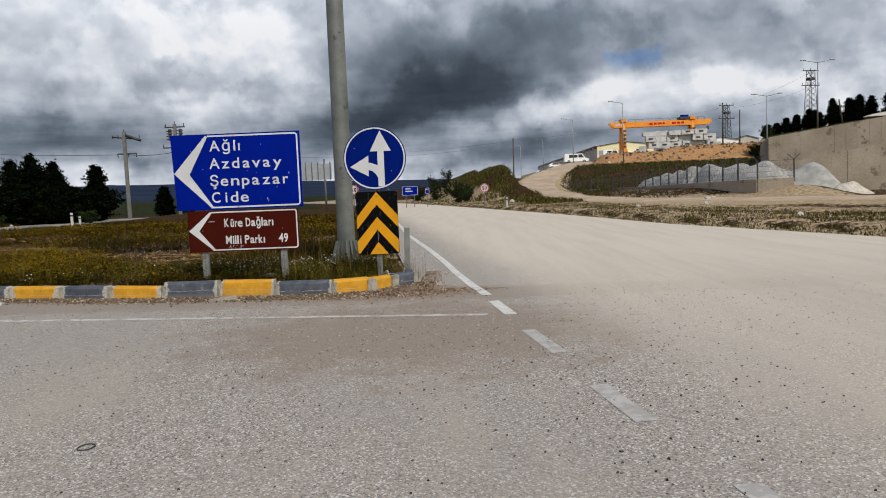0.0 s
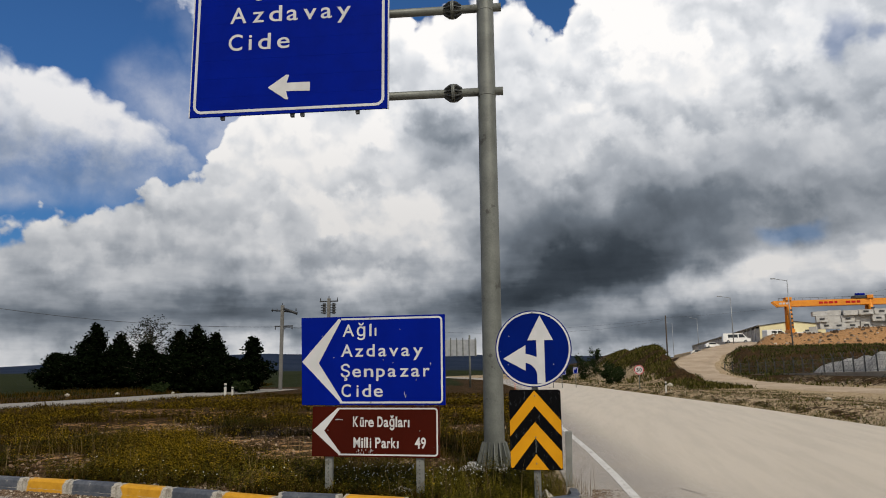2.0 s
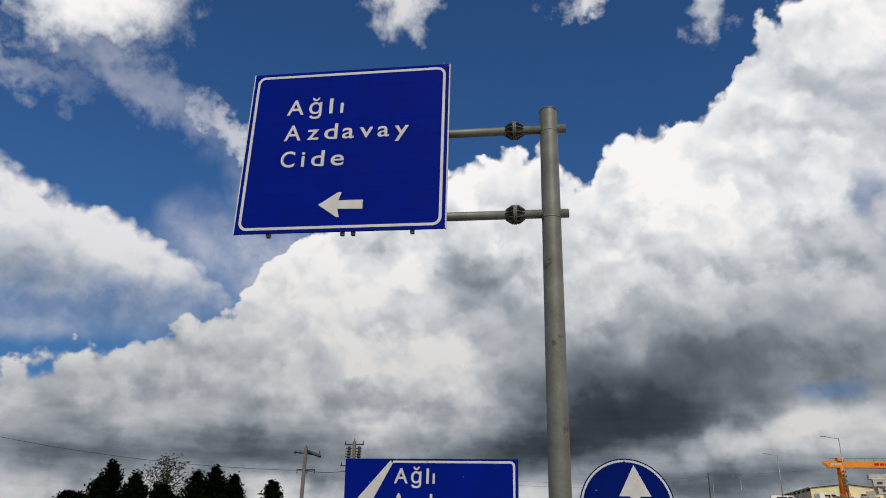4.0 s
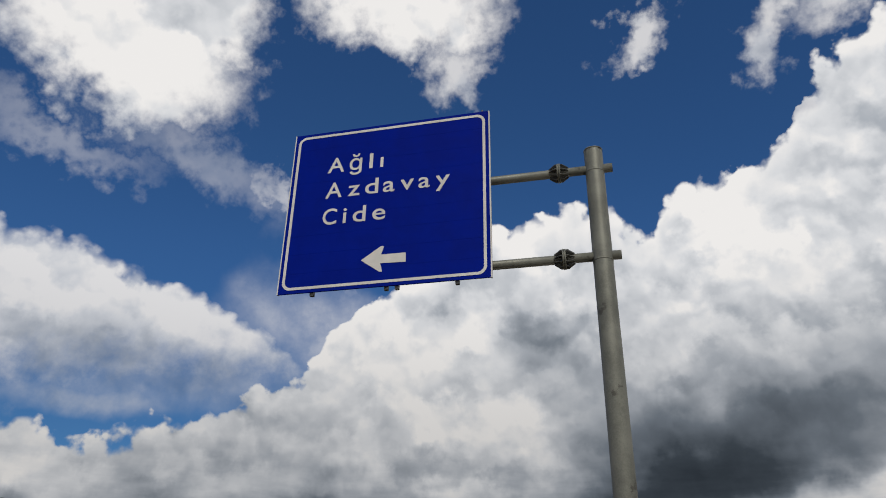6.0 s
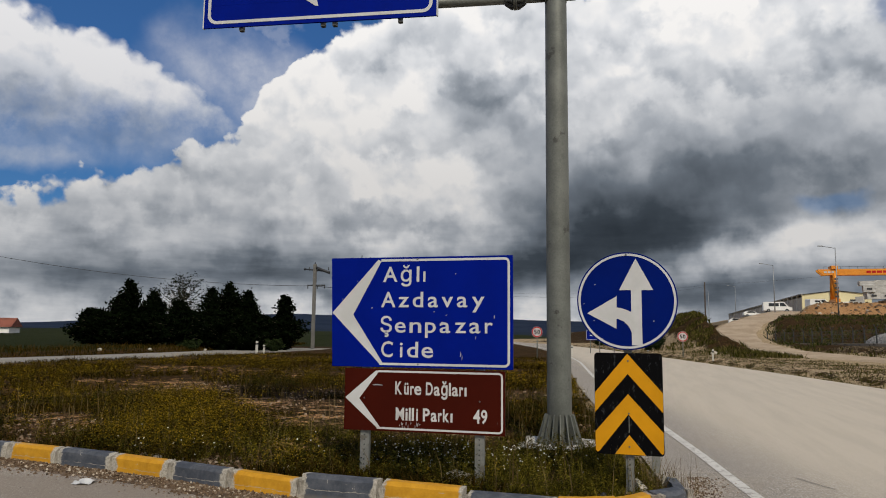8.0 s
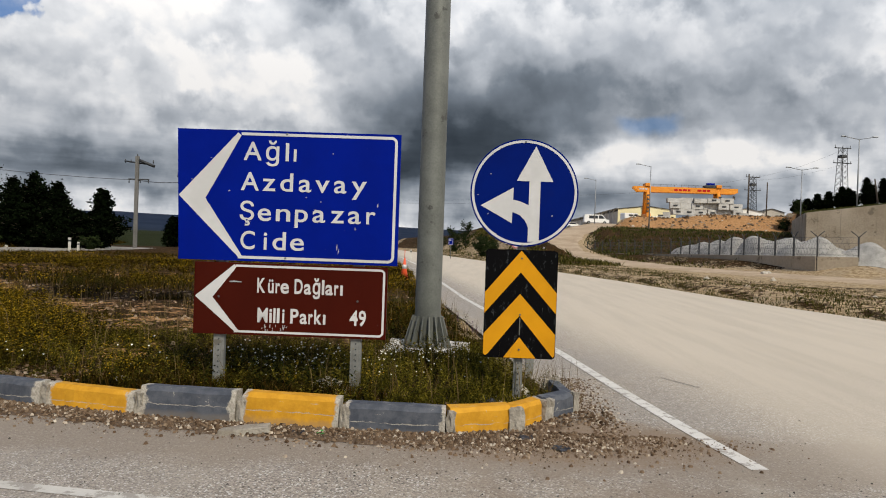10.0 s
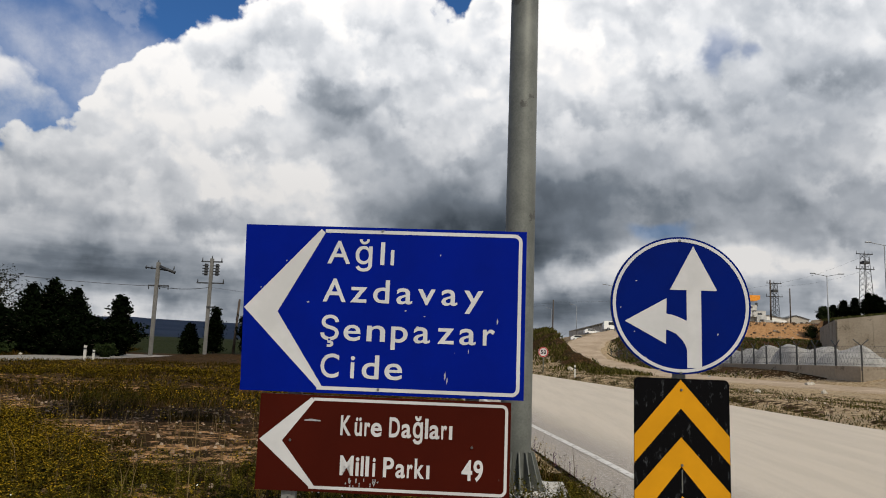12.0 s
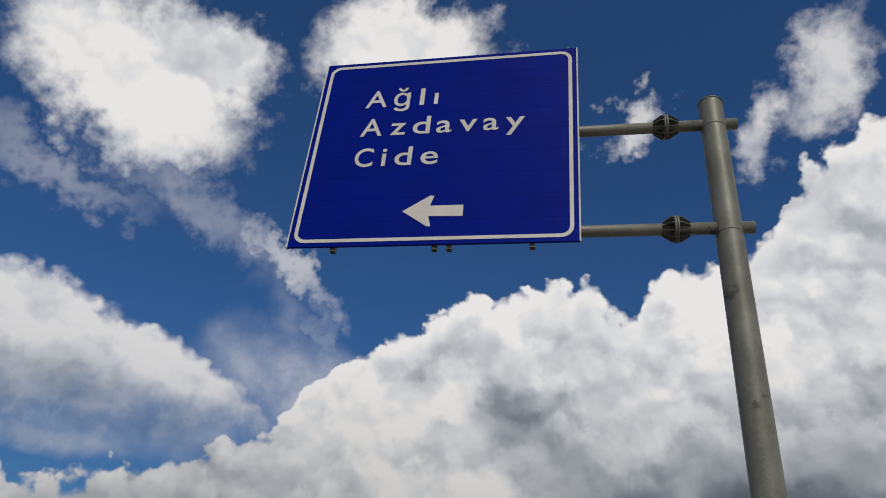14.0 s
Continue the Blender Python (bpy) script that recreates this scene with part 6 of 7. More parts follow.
def leafy(x, y, h, width, seed, mat, label, base=0.3, per=9, size=0.10, name="broadleaf_tree", category="tree", group=""):
    rng = random.Random(seed)
    z = ground_height(x, y)
    t = thing(name, pose(x, y, z, 0, 0, 0), label, category, group)
    part("trunk", rod((0, 0, -0.3), (0.1, 0, h * 0.7), 0.03 * h, 0.01 * h, 9), M_BARK, t)
    limbs, tips = bmesh.new(), []
    for i in range(int(26 + h * 3)):
        k = rng.uniform(base, 0.95)
        a = rng.uniform(0, 2 * math.pi)
        prof = math.sin(math.pi * min(1, (k - base * 0.6) / (1.08 - base * 0.6))) ** 0.7
        L = width * prof * rng.uniform(0.35, 1.1)
        s = Vector((0.05, 0, h * k * 0.72))
        e = Vector((math.cos(a) * L, math.sin(a) * L, h * k + L * 0.25))
        rod(s, e, 0.02 * h * 0.3, 0.006, 4, bm=limbs)
        for j in range(2, 8):
            tips.append(s.lerp(e, j / 7) + Vector((rng.gauss(0, 0.15), rng.gauss(0, 0.15), rng.gauss(0, 0.12))) * width * 0.3)
    part("limb", limbs, M_BARK, t)
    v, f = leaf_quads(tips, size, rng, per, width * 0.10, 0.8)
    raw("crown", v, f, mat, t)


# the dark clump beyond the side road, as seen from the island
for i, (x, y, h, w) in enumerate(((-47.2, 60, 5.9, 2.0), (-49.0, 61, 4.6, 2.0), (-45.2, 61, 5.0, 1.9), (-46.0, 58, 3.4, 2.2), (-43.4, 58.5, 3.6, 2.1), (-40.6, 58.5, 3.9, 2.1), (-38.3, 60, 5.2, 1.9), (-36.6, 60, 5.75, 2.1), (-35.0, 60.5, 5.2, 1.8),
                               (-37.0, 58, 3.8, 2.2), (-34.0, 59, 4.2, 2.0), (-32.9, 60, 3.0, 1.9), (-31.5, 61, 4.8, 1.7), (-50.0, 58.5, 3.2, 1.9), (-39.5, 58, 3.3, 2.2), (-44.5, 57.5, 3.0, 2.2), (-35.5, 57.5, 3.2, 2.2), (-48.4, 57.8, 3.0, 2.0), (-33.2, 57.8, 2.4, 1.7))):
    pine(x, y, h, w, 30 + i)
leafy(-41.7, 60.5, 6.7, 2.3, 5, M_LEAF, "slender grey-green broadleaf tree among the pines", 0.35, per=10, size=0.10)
leafy(-51.8, 62, 2.3, 1.1, 6, M_LEAF, "small round tree at the edge of the clump", 0.25, per=8)
pine(-31.7, 75, 2.9, 0.9, 70, "small dark conifer in the field")
pine(-29.2, 75, 4.4, 0.95, 71, "slender young pine on a bare stem")
pine(-25.6, 75, 6.0, 1.3, 72, "open young pine with tiered branches")
for i, (x, y, h, w) in enumerate(((60.5, 128, 3.6, 1.2), (57.5, 130, 2.8, 1.1), (63.5, 126, 4.6, 1.2), (68, 126, 4.4, 1.4), (55, 132, 2.2, 0.9), (71, 122, 5.2, 1.5), (65.8, 124, 3.6, 1.2), (75, 120, 5.5, 1.6), (62, 129, 3.2, 1.1), (58.8, 129, 3.0, 1.0), (66.8, 127, 4.2, 1.2), (69.5, 125, 4.0, 1.2), (56.2, 131, 2.2, 0.8), (72.8, 123, 4.6, 1.3), (61.2, 126, 2.6, 1.1), (64.8, 127, 3.4, 1.1))):
    pine(x, y, h, w, 90 + i, "dark pine on the rise behind the walls")
for i, (x, y, h, w, lab) in enumerate(((-0.6, 75, 2.0, 1.1, "dense dark green roadside bush"), (0.2, 76.5, 1.6, 0.9, "dense dark green roadside bush"), (-4.2, 102, 3.2, 1.6, "dark bush on the bank of the road"), (-2.6, 106, 3.6, 1.3, "dark bush on the bank of the road"), (-6.5, 100, 2.0, 1.6, "dark bush on the bank of the road"),
                                      (51.2, 128, 2.4, 1.6, "green bush above the retaining wall"), (52.6, 126, 2.0, 1.5, "green bush above the retaining wall"), (-30.2, 57.0, 0.9, 0.9, "low dark bush by the side road"), (-36.0, 54.0, 0.7, 0.9, "low dark bush by the side road"),
                                      (-66, 105, 2.2, 1.6, "small far bush in the field"), (-78, 112, 2.4, 1.8, "small far bush in the field"), (-60, 110, 2.6, 1.2, "small far bush in the field"), (-72, 108, 1.6, 1.4, "small far bush in the field"))):
    leafy(x, y, h, w, 120 + i, M_BUSH, lab, 0.06, per=9, size=0.11, name="bush", category="bush", group="bushes")


def make_farmhouse():
    t = thing("farmhouse", pose(-120, 103, ground_height(-120, 103) - 0.6, 0, 0, 30), "distant low house with a red tiled roof", "house")
    part("wall", box(0, 9, 0, 6, -0.3, 1.7), M_WHITEWALL, t)
    b = bmesh.new()
    v = [b.verts.new(p) for p in ((-0.4, -0.4, 1.7), (9.4, -0.4, 1.7), (9.4, 3, 3.4), (-0.4, 3, 3.4), (-0.4, 6.4, 1.7), (9.4, 6.4, 1.7))]
    b.faces.new((v[0], v[1], v[2], v[3]))
    b.faces.new((v[3], v[2], v[5], v[4]))
    b.faces.new((v[0], v[3], v[4]))
    b.faces.new((v[1], v[5], v[2]))
    part("roof", b, M_BRICKHOUSE, t)


make_farmhouse()


# ---- meadow ----
def on_island(x, y):
    return y > lerp(x, KERB) + 0.20 and x < lerp(y, LEFT_EDGE) - 0.85 and x > side_road_x(y) + 3.6 and not (y < 11.7 and x > -0.62)


def clear_of(x, y):
    return max(abs(x + 1.88), abs(y - 13.41)) > 0.47


def blades(name, spots, mat, rng, hgt, wid, lean, label, segs=2):
    """Curved blades: each a narrow tapering strip."""
    verts, faces = [], []
    for x, y, k in spots:
        z = ground_height(x, y) - 0.02
        a, b = rng.uniform(0, 2 * math.pi), rng.uniform(0, 2 * math.pi)
        h, l, w = hgt * k * rng.uniform(0.5, 1.25), lean * rng.uniform(0.2, 1.0), wid * rng.uniform(0.7, 1.3)
        ux, uy, dx, dy = math.cos(a) * w, math.sin(a) * w, math.cos(b) * l * h, math.sin(b) * l * h
        n = len(verts)
        verts += [(x - ux, y - uy, z), (x + ux, y + uy, z), (x + dx * 0.35 + ux * 0.7, y + dy * 0.35 + uy * 0.7, z + h * 0.6), (x + dx * 0.35 - ux * 0.7, y + dy * 0.35 - uy * 0.7, z + h * 0.6), (x + dx, y + dy, z + h)]
        faces += [(n, n + 1, n + 2, n + 3), (n + 3, n + 2, n + 4)]
    ob = raw(name, verts, faces, mat)
    tagged(ob, label, "grass", kind="stuff")


def scatter(rng, count, x0, x1, y0, y1, bias=1.0):
    out = []
    while len(out) < count:
        y = y0 + (y1 - y0) * rng.random() ** bias
        x = rng.uniform(x0, x1)
        if on_island(x, y) and clear_of(x, y):
            out.append((x, y))
    return out


def dens(x, y, s=0.6, o=0.0):
    return noise.fractal(Vector((x * s, y * s, 7.0 + o)), 1.0, 2.0, 3)


def make_meadow():
    rng = random.Random(21)
    near = [(x, y, 0.55 + 0.9 * max(0, 0.5 + dens(x, y))) for x, y in scatter(rng, 95000, -11, -0.4, 10.3, 18, 1.5) if bare(x, y) < 0.15 + 0.75 * rng.random() ** 2 and dens(x, y, 0.45, 5) > -0.11 + 0.25 * (rng.random() - 0.5)]
    blades("meadow_grass", near, M_GRASS, rng, 0.13, 0.0048, 0.9, "olive and straw-coloured rough meadow grass")
    mid = [(x, y, 0.6 + 0.9 * max(0, 0.5 + dens(x, y))) for x, y in scatter(rng, 80000, -27, -1.0, 15, 48, 1.6) if bare(x, y) < 0.15 + 0.75 * rng.random() ** 2 and dens(x, y, 0.45, 5) > -0.11 + 0.25 * (rng.random() - 0.5)]
    blades("meadow_grass", mid, M_GRASS, rng, 0.16, 0.010, 0.9, "olive and straw-coloured rough meadow grass")
    dry = [(x, y, 0.6 + rng.random()) for x, y in scatter(rng, 1500, -12, -0.5, 10.3, 20, 1.4)]
    blades("dry_stalks", dry, M_DRY, rng, 0.34, 0.0035, 0.35, "thin dry stalks standing in the meadow")
    # leafy weeds: stems with small leaves
    verts, faces, flowers, white = [], [], [], []
    for x, y in scatter(rng, 20000, -12, -0.5, 10.32, 22, 1.5):
        d = dens(x, y, 0.7, 11)
        if (d < -0.08 and rng.random() < 0.75) or dens(x, y, 0.45, 5) < -0.14 or bare(x, y) > 0.2 + 0.7 * rng.random():
            continue
        z = ground_height(x, y) - 0.01
        h = rng.uniform(0.10, 0.30) * (1.0 + 0.7 * max(0.0, d))
        lx, ly = rng.uniform(-0.3, 0.3) * h, rng.uniform(-0.3, 0.3) * h
        for k in range(rng.randint(6, 11)):
            t = (k + 1) / 11
            a = rng.uniform(0, 6.283)
            s = rng.uniform(0.012, 0.026)
            cx, cy, cz = x + lx * t + math.cos(a) * s * 1.3, y + ly * t + math.sin(a) * s * 1.3, z + h * t
            ux, uy = math.cos(a) * s, math.sin(a) * s
            n = len(verts)
            verts += [(cx - ux, cy - uy, cz - s * 0.3), (cx - uy * 0.45, cy + ux * 0.45, cz + s * 0.15), (cx + ux, cy + uy, cz + s * rng.uniform(0.0, 0.9)), (cx + uy * 0.45, cy - ux * 0.45, cz + s * 0.15)]
            faces.append((n, n + 1, n + 2, n + 3))
        if dens(x, y, 0.45, 23) > 0.04 and rng.random() < (0.55 if x < -3.4 else 0.12):
            for _ in range(rng.randint(5, 12)):
                flowers.append((x + lx + rng.gauss(0, 0.06), y + ly + rng.gauss(0, 0.06), z + h * rng.uniform(0.85, 1.15) + 0.02, rng.uniform(0.0028, 0.0060)))
    ob = raw("weeds", verts, faces, M_WEED)
    tagged(ob, "low leafy weeds among the grass", "weeds", kind="stuff")
    for x, y in scatter(rng, 4200, -26, -2, 17, 42, 1.3):
        if dens(x, y, 0.30, 23) > 0.06:
            z = ground_height(x, y)
            for _ in range(4):
                flowers.append((x + rng.gauss(0, 0.12), y + rng.gauss(0, 0.12), z + rng.uniform(0.10, 0.22), rng.uniform(0.007, 0.014)))
    for cx, cy, n, sp in ((-6.05, 10.85, 16, 0.25), (-5.2, 10.75, 7, 0.2), (-3.1, 10.85, 110, 0.35), (-2.7, 11.0, 70, 0.4), (-2.2, 10.9, 40, 0.35), (-1.6, 11.0, 30, 0.35), (-4.1, 10.9, 10, 0.3), (-7.4, 11.3, 14, 0.4)):
        for _ in range(n):
            x, y = cx + rng.gauss(0, sp), cy + abs(rng.gauss(0, sp * 0.6))
            if on_island(x, y):
                white.append((x, y, ground_height(x, y) + rng.uniform(0.08, 0.32), rng.uniform(0.005, 0.010)))
    for name, pts, mat, lab in (("yellow_flowers", flowers, M_PETAL_YELLOW, "drifts of small yellow meadow flowers"), ("white_flowers", white, M_PETAL_WHITE, "small white daisies near the kerb")):
        v, f = [], []
        for x, y, z, r in pts:
            n = len(v)
            tx, ty = rng.uniform(-0.5, 0.5), rng.uniform(-0.9, 0.1)
            for i in range(6):
                a = i * math.pi / 3
                q = r * (1.0 if i % 2 else 0.75)
                v.append((x + q * math.cos(a), y + q * math.sin(a), z + q * (math.cos(a) * tx + math.sin(a) * -ty)))
            f.append(tuple(range(n, n + 6)))
        tagged(raw(name, v, f, mat), lab, "flowers", kind="stuff")
    # dark purple flower spikes beside the road edge
    v, f = [], []
    for x, y in ((-1.32, 13.9), (-1.22, 14.2), (-1.45, 14.4), (-1.38, 14.9), (-1.12, 13.5), (-1.6, 15.4)):
        z = ground_height(x, y)
        for k in range(14):
            a, t = rng.uniform(0, 6.28), k / 14
            n = len(v)
            s = 0.014
            cz = z + 0.16 + 0.16 * t
            v += [(x, y, cz), (x + math.cos(a) * s, y + math.sin(a) * s, cz + 0.008), (x + math.cos(a + 1) * s, y + math.sin(a + 1) * s, cz + 0.02)]
            f.append((n, n + 1, n + 2))
    tagged(raw("purple_spikes", v, f, M_PURPLE), "dark purple flower spikes by the road", "flowers", kind="stuff")


def make_mustard():
    """Yellow-green flowering weeds in drifts: thin branching stems, small leaves, blossom at the tips."""
    rng = random.Random(91)
    verts, faces, tips = [], [], []
    done = 0
    while done < 3300:
        if done < 1200:
            k = rng.gauss(0, 1)
            x, y = -7.0 - 1.5 * k + rng.gauss(0, 0.8), 13.0 + 2.0 * k + rng.gauss(0, 0.9)
        else:
            y = 11 + 24 * rng.random() ** 0.8
            x = -1.0 - 20 * rng.random()
            if dens(x, y, 0.22, 61) < 0.02:
                continue
        if not on_island(x, y) or not clear_of(x, y) or bare(x, y) > 0.6:
            continue
        done += 1
        z, far = ground_height(x, y) - 0.02, 1.0 + max(0.0, y - 14) * 0.05
        for _ in range(rng.randint(2, 4)):
            a, h = rng.uniform(0, 6.283), rng.uniform(0.14, 0.34)
            lean = rng.uniform(0.1, 0.5) * h
            tx, ty = x + math.cos(a) * lean, y + math.sin(a) * lean
            n = len(verts)
            verts += [(x - 0.0025 * far, y, z), (x + 0.0025 * far, y, z), (tx, ty, z + h)]
            faces.append((n, n + 1, n + 2))
            for _ in range(rng.randint(5, 8)):
                t, b, q = rng.uniform(0.15, 0.95), rng.uniform(0, 6.283), rng.uniform(0.014, 0.034) * far
                cx, cy, cz = x + (tx - x) * t, y + (ty - y) * t, z + h * t
                ux, uy = math.cos(b) * q, math.sin(b) * q
                n = len(verts)
                verts += [(cx, cy, cz), (cx + ux - uy * 0.4, cy + uy + ux * 0.4, cz + q * 0.5), (cx + 2 * ux, cy + 2 * uy, cz + q * rng.uniform(-0.2, 0.8)), (cx + ux + uy * 0.4, cy + uy - ux * 0.4, cz + q * 0.3)]
                faces.append((n, n + 1, n + 2, n + 3))
            for _ in range(rng.randint(2, 5)):
                tips.append((tx + rng.gauss(0, 0.022), ty + rng.gauss(0, 0.022), z + h + rng.gauss(0, 0.022), rng.uniform(0.004, 0.008) * far))
    tagged(raw("flowering_weeds", verts, faces, M_MUSTARD), "yellow-green flowering weeds in drifts over the meadow", "weeds", kind="stuff")
    verts, faces = [], []
    for x, y, z, r in tips:
        n, a = len(verts), rng.uniform(0, 6.283)
        for i in range(5):
            verts.append((x + r * math.cos(a + i * 1.2566), y + r * math.sin(a + i * 1.2566) * 0.8, z + r * rng.uniform(-0.5, 0.5)))
        faces.append(tuple(range(n, n + 5)))
    tagged(raw("yellow_flowers", verts, faces, M_PETAL_YELLOW), "small yellow blossoms at the tips of the weeds", "flowers", kind="stuff")


def make_kerb_weeds():
    """Bushy weeds along the kerb: branching stems set with small leaves, thickest at the turned end."""
    rng = random.Random(63)
    for name, mat, count, lab in (("kerb_weeds", M_WEED_OLIVE, 900, "bushy yellow-olive weeds behind the kerb"), ("kerb_weeds", M_WEED, 420, "bushy dark green weeds behind the kerb")):
        verts, faces = [], []
        done = 0
        while done < count:
            x = -0.6 - 7.4 * rng.random() ** 1.5
            y = lerp(x, KERB) + 0.24 + 2.6 * rng.random() ** 1.2
            if not on_island(x, y) or not clear_of(x, y):
                continue
            if math.hypot(x + 1.02, y - 10.62) < 0.12:
                continue
            done += 1
            big = rng.uniform(0.13, 0.34) * (0.65 if y < lerp(x, KERB) + 0.45 else 1.0)
            z = ground_height(x, y) - 0.02
            for _ in range(rng.randint(3, 6)):
                a, lean = rng.uniform(0, 6.283), rng.uniform(0.15, 0.75)
                h = big * rng.uniform(0.6, 1.1)
                tx, ty = x + math.cos(a) * lean * h, y + math.sin(a) * lean * h
                n = len(verts)
                verts += [(x - 0.002, y, z), (x + 0.002, y, z), (tx, ty, z + h)]
                faces.append((n, n + 1, n + 2))
                for k in range(rng.randint(11, 18)):
                    t = rng.uniform(0.2, 1.0)
                    b, s = rng.uniform(0, 6.283), rng.uniform(0.008, 0.019) * (1.2 - 0.4 * t)
                    up = rng.uniform(-0.3, 0.8) * s
                    cx, cy, cz = x + (tx - x) * t, y + (ty - y) * t, z + h * t
                    ux, uy = math.cos(b) * s, math.sin(b) * s
                    n = len(verts)
                    verts += [(cx, cy, cz), (cx + ux - uy * 0.45, cy + uy + ux * 0.45, cz + up * 0.6 + s * 0.15), (cx + 2 * ux, cy + 2 * uy, cz + up), (cx + ux + uy * 0.45, cy + uy - ux * 0.45, cz + up * 0.6 + s * 0.15)]
                    faces.append((n, n + 1, n + 2, n + 3))
        tagged(raw(name, verts, faces, mat), lab, "weeds", kind="stuff")
    tuft = []
    while len(tuft) < 5500:
        x = -0.55 - 2.2 * rng.random()
        y = lerp(x, KERB) + 0.22 + 2.0 * rng.random()
        if on_island(x, y) and clear_of(x, y) and dens(x, y, 1.3, 41) > -0.12:
            tuft.append((x, y, 0.7 + 0.8 * rng.random()))
    blades("meadow_grass", tuft, M_WEED_OLIVE, rng, 0.09, 0.0035, 0.9, "fine green grass at the turned end of the kerb")
    edge = [(rng.gauss(-0.72, 0.14), rng.gauss(11.45, 0.25), 0.6 + rng.random()) for _ in range(260)]
    blades("dry_stalks", edge, M_DRY, rng, 0.30, 0.0022, 0.5, "thin dry stalks beside the turned end of the kerb")


make_meadow()
make_mustard()
make_kerb_weeds()


def make_verge():
    """Sparse tufts, weeds and stones on the bank across the road and along the side road."""
    rng = random.Random(8)
    spots = []
    while len(spots) < 36000:
        y = 14 + 94 * rng.random() ** 1.4
        x = lerp(y, RIGHT_EDGE) + 0.15 + rng.random() ** 1.2 * (9 if y < 58 else 15)
        if x - lerp(y, RIGHT_EDGE) > 0.8 and dens(x, y, 0.45, 31) < 0.0 and rng.random() < 0.93:
            continue
        if near_line(x, y, TRACK)[0] < 3.4:
            continue
        spots.append((x, y, 0.6 + 0.5 * rng.random()))
    blades("verge_grass", spots, M_VERGE, rng, 0.12, 0.013, 1.0, "patchy grass and weeds on the roadside bank")
    spots = []
    while len(spots) < 12000:
        y = 84 + 42 * rng.random()
        x = 14 + 40 * rng.random()
        if near_line(x, y, TRACK)[0] < 3.6 or dens(x, y, 0.3, 3) < -0.15:
            continue
        spots.append((x, y, 1.0))
    blades("slope_grass", spots, M_SLOPE, rng, 0.34, 0.06, 1.0, "dark green scrub on the slope behind the fence")
    spots = []
    while len(spots) < 11000:
        y = 60 + 56 * rng.random()
        x = 4.6 - (y - 95) * 0.16 + rng.gauss(0, 3.2)
        if x - lerp(y, RIGHT_EDGE) < 1.0 or near_line(x, y, TRACK)[0] < 3.2 or dens(x, y, 0.25, 51) < -0.1:
            continue
        spots.append((x, y, 0.6 + 0.8 * rng.random()))
    blades("hillock_scrub", spots, M_VERGE, rng, 0.30, 0.05, 1.0, "patchy olive and straw scrub over the hillock")
    spots = []
    while len(spots) < 9000:
        y = 25 + 60 * rng.random()
        x = side_road_x(y) - 3.5 - 8 * rng.random() ** 1.5
        spots.append((x, y, 0.7 + 0.6 * rng.random()))
    blades("verge_grass", spots, M_GRASS, rng, 0.3, 0.02, 0.8, "rough grass along the far side of the side road")


make_verge()


# ---- stones and litter ----
def lump(x, y, z, r, seed, flat=0.7):
    """An irregular stone as vertices and faces."""
    rng = random.Random(seed)
    b = bmesh.new()
    bmesh.ops.create_icosphere(b, subdivisions=1, radius=1)
    for v in b.verts:
        v.co *= rng.uniform(0.7, 1.2)
        v.co = Vector((x + v.co.x * r, y + v.co.y * r * rng.uniform(0.75, 1.0), z + v.co.z * r * flat))
    return b


def stones(name, spots, mat, label, category="stones"):
    """Small stones, five corners each."""
    verts, faces = [], []
    rng = random.Random(5)
    for x, y, z, r in spots:
        n = len(verts)
        a0 = rng.uniform(0, 6.28)
        k = [rng.uniform(0.6, 1.15) for _ in range(5)]
        for i in range(5):
            a = a0 + i * 1.2566
            verts.append((x + r * k[i] * math.cos(a), y + r * k[i] * math.sin(a), z - 0.001))
        for i in range(5):
            a = a0 + i * 1.2566 + 0.3
            verts.append((x + r * 0.6 * k[i] * math.cos(a), y + r * 0.6 * k[i] * math.sin(a), z + r * rng.uniform(0.5, 0.9)))
        for i in range(5):
            j = (i + 1) % 5
            faces.append((n + i, n + j, n + 5 + j, n + 5 + i))
        faces.append(tuple(range(n + 5, n + 10)))
    tagged(raw(name, verts, faces, mat), label, category, kind="stuff")


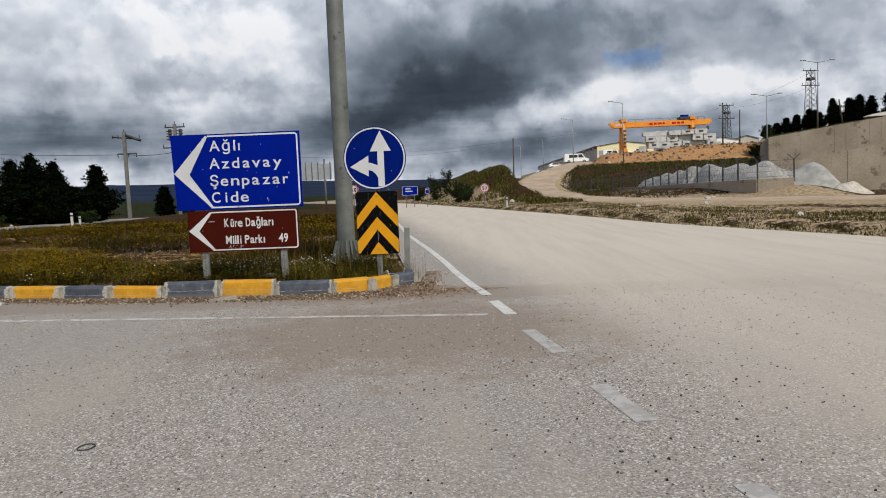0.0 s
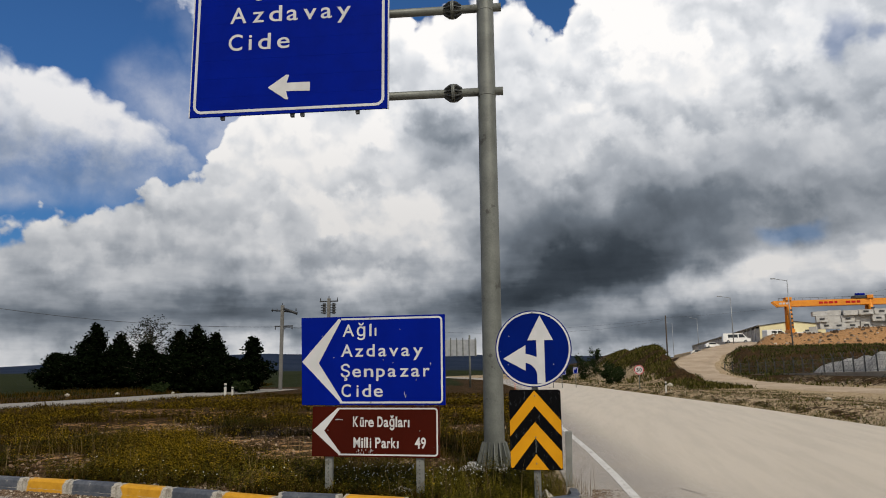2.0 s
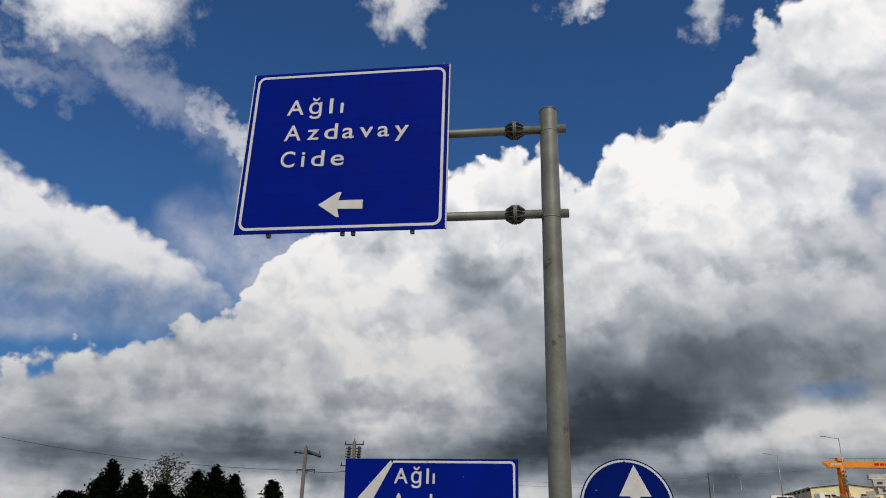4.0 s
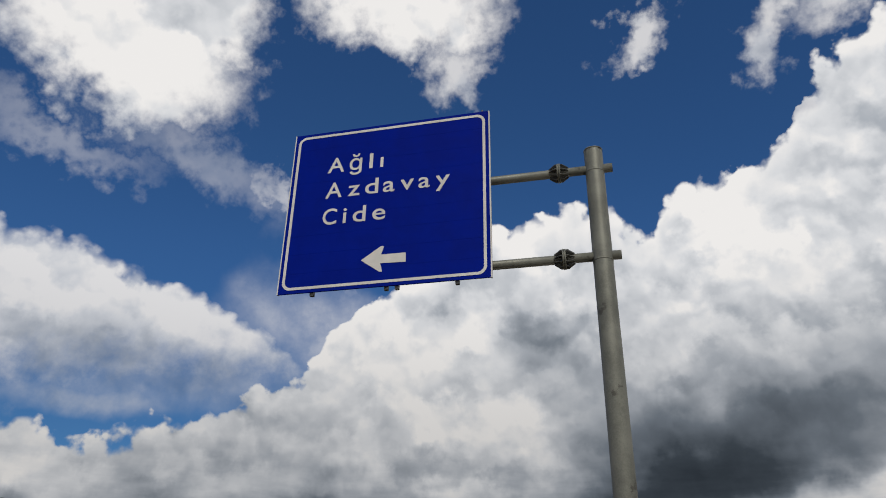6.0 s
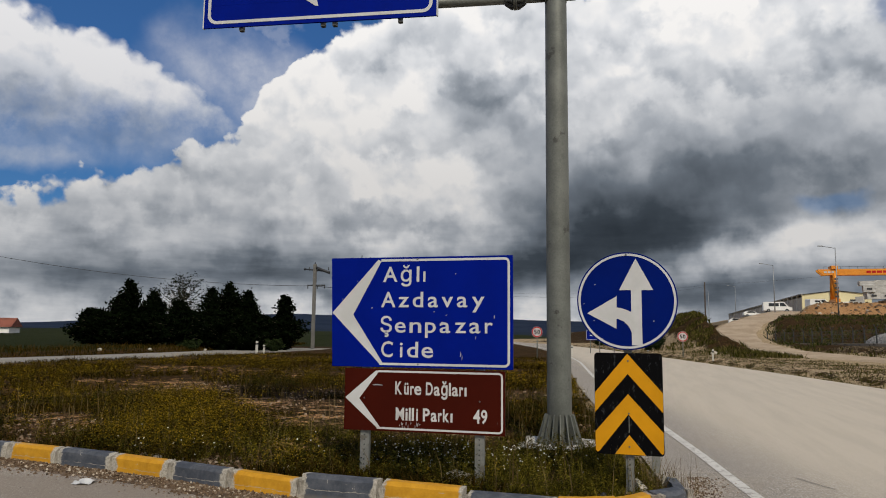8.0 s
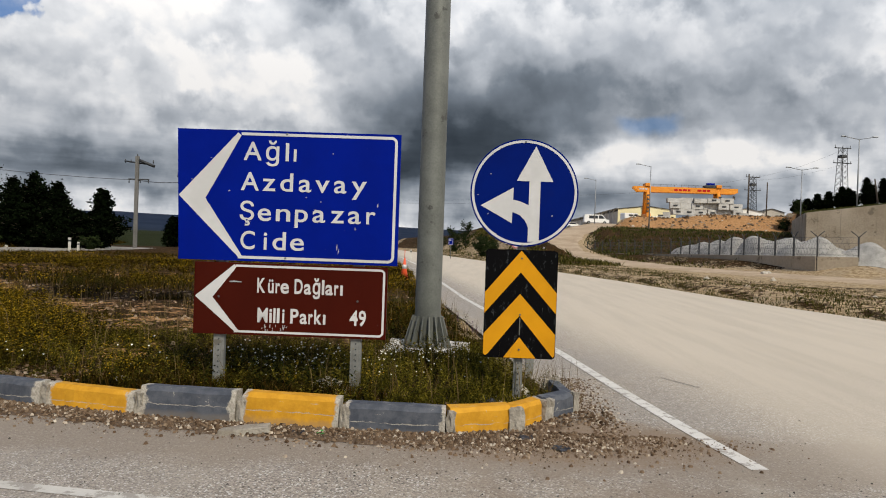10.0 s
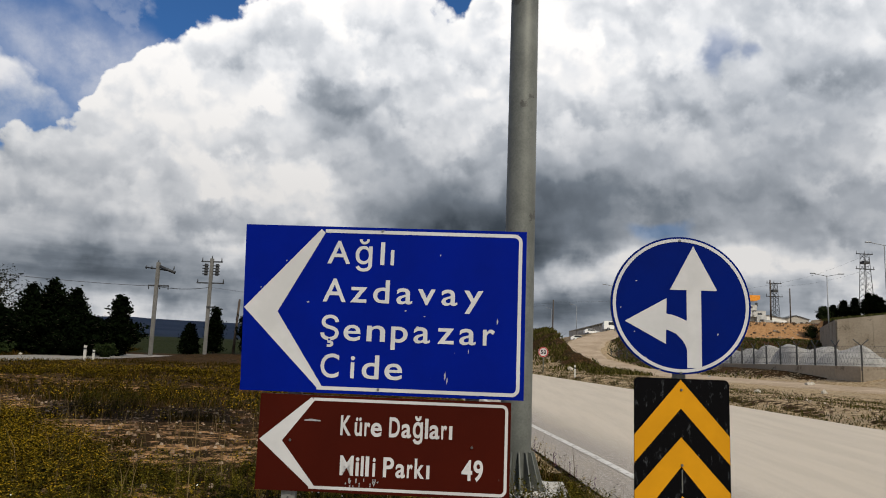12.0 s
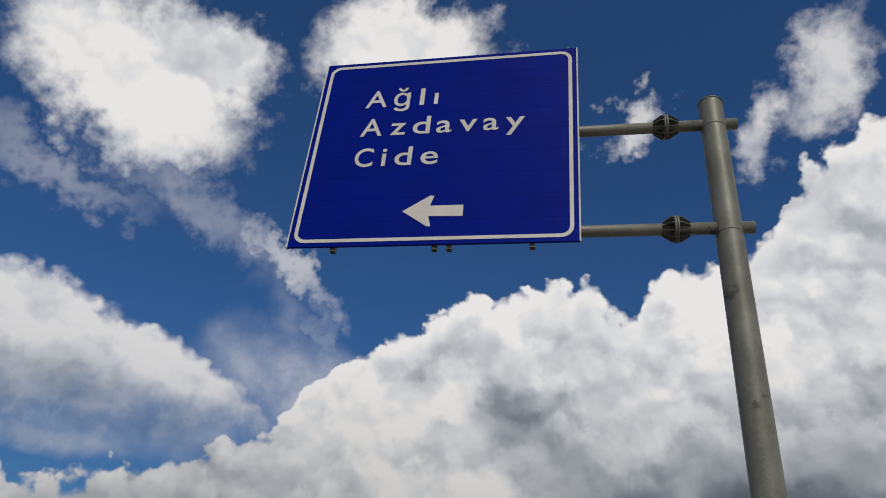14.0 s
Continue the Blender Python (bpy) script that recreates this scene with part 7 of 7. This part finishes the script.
def make_stones():
    rng = random.Random(77)
    s = [(rng.uniform(-9, 5), 1.0 + 9 * rng.random(), 0.0, rng.uniform(0.004, 0.010)) for _ in range(2600)]
    s += [(rng.gauss(-0.3, 1.3), rng.gauss(7.2, 1.1), 0.0, rng.uniform(0.004, 0.011)) for _ in range(1500)]
    stones("loose_chippings", s, M_PEBBLE, "loose chippings scattered over the asphalt")
    s = [(rng.uniform(-6, 4), 2.0 + 7.5 * rng.random(), 0.0, rng.uniform(0.003, 0.0095)) for _ in range(1100)]
    s += [(1.3 + rng.gauss(0, 0.5), rng.uniform(2.6, 6.5), 0.0, rng.uniform(0.005, 0.012)) for _ in range(60)]
    stones("dark_chippings", s, M_DARKSTONE, "dark tarred chippings lying on the asphalt")
    s = []
    for _ in range(21000):
        x = rng.uniform(-12, -0.2)
        y = lerp(x, KERB) - abs(rng.gauss(0, 0.17)) + 0.02
        s.append((x, y, 0.001 + 0.02 * max(0.0, 1 - (lerp(x, KERB) - y) / 0.33), 0.003 + 0.017 * rng.random() ** 5))
    while len(s) < 28500:
        x, y = rng.gauss(-0.95, 0.6), 10.2 - abs(rng.gauss(0, 0.30))
        if y < lerp(x, KERB) - 0.02 or x > -0.45:
            s.append((x, y, 0.001, 0.003 + 0.016 * rng.random() ** 6))
    for _ in range(1500):
        y = 10.2 + rng.random() * 2.2
        x = -0.45 + abs(rng.gauss(0, 0.16))
        s.append((x, y, 0.0, 0.003 + 0.011 * rng.random() ** 2))
    for _ in range(4200):
        x = -0.7 - 8 * rng.random() ** 1.2
        y = lerp(x, KERB) + 0.19 + abs(rng.gauss(0, 0.22))
        if on_island(x, y):
            s.append((x, y, ground_height(x, y), 0.004 + 0.030 * rng.random() ** 3.5))
    t = []
    while len(t) < 5200:
        x, y = rng.uniform(-13, -1), 10.6 + 11 * rng.random() ** 1.3
        if on_island(x, y) and clear_of(x, y) and (bare(x, y) > 0.35 or dens(x, y, 0.45, 5) < -0.1):
            t.append((x, y, ground_height(x, y), 0.006 + 0.034 * rng.random() ** 3.0))
    stones("meadow_rubble", t, M_RUBBLE, "pale stones lying in bare patches of the meadow")
    stones("kerb_grit", s, M_GRIT, "brown grit and crumbled stone along the kerb foot")
    s = []
    for _ in range(4500):
        y = 14 + 50 * rng.random() ** 1.4
        x = lerp(y, RIGHT_EDGE) + 0.6 + 8 * rng.random()
        s.append((x, y, ground_height(x, y), 0.015 + 0.05 * rng.random() ** 2.5))
    for _ in range(900):
        x, y = 23 + 33 * rng.random(), 125.5 + 8.5 * rng.random()
        s.append((x, y, ground_height(x, y), 0.06 + 0.32 * rng.random() ** 3.5))
    stones("bank_rubble", s, M_GRIT, "pale rubble strewn over the roadside bank")
    for i, (x, y, r) in enumerate(((12.5, 30, 0.14), (14.0, 42, 0.18), (16.8, 50, 0.28), (17.8, 52, 0.22), (8.7, 36, 0.14), (10.3, 22.5, 0.12), (4.2, 63, 0.3), (-35.4, 55, 0.2), (-36, 49, 0.22), (-36, 44, 0.2))):
        o = part("boulder", lump(0, 0, 0, r, i, 0.75), M_ROCK)
        o.location = (x, y, ground_height(x, y) + r * 0.3)
        tagged(o, "pale weathered boulder on the bank", "boulder", "boulders on the bank")
    for i, (x, y, r) in enumerate(((-4.22, 10.56, 0.08), (-4.14, 10.60, 0.06), (-2.55, 10.62, 0.14), (-2.42, 10.52, 0.08), (-0.95, 11.2, 0.14), (-5.9, 10.8, 0.06))):
        o = part("stone", lump(0, 0, 0, r, 40 + i, 0.7), M_ROCK)
        o.location = (x, y, ground_height(x, y) + r * 0.35)
        tagged(o, "pale stone lying behind the kerb", "stone", "stones behind the kerb")
    # broken slab, bits of plastic and a wire ring
    b = box(-0.17, 0.17, -0.06, 0.06, 0, 0.045, 0.008)
    bmesh.ops.subdivide_edges(b, edges=b.edges[:], cuts=1)
    for v in b.verts:
        v.co += noise.noise_vector(v.co * 9) * 0.02
    o = part("broken_slab", b, M_MORTAR)
    o.matrix_basis = pose(-2.95, 9.80, 0.0, 4, -6, 12)
    tagged(o, "broken flake of concrete lying before the kerb", "concrete flake")
    for x, y, m, nm, lab, s in ((-2.42, 9.86, M_PLASTIC_GREEN, "plastic_scrap", "crumpled scrap of green plastic", 0.035), (-2.58, 9.84, M_PLASTIC_DARK, "plastic_scrap", "crumpled scrap of black plastic", 0.05), (-0.98, 10.0, M_PLASTIC_DARK, "plastic_scrap", "crumpled scrap of black plastic", 0.05), (-0.75, 9.75, M_PLASTIC_DARK, "plastic_scrap", "crumpled scrap of black plastic", 0.045), (-1.25, 10.42, M_PLASTIC_DARK, "plastic_scrap", "flat scrap of black plastic behind the kerb", 0.07), (-6.2, 10.1, M_WHITE, "paper_scrap", "torn scrap of white paper by the kerb", 0.09)):
        b = bmesh.new()
        bmesh.ops.create_grid(b, x_segments=5, y_segments=4, size=s)
        for v in b.verts:
            v.co.z = abs(noise.noise(v.co * 40 + Vector((x * 9, 0, 0)))) * s * 0.9
        bmesh.ops.solidify(b, geom=b.faces[:], thickness=0.002)
        o = part(nm, b, m)
        o.matrix_basis = pose(x, y, (0.15 if y > 10.4 else 0.004), 0, 0, x * 70)
        tagged(o, lab, "litter", "litter by the kerb")
    b = bmesh.new()
    n = 28
    for i in range(n):
        a0, a1 = 2 * math.pi * i / n, 2 * math.pi * (i + 1) / n
        rod((0.042 * math.cos(a0), 0.05 * math.sin(a0), 0.005), (0.042 * math.cos(a1), 0.05 * math.sin(a1), 0.005), 0.0035, n=5, bm=b)
    o = part("wire_ring", b, M_PLASTIC_DARK)
    o.location = (-1.82, 4.38, 0.0)
    tagged(o, "small black rubber ring lying on the asphalt", "rubber ring")


make_stones()
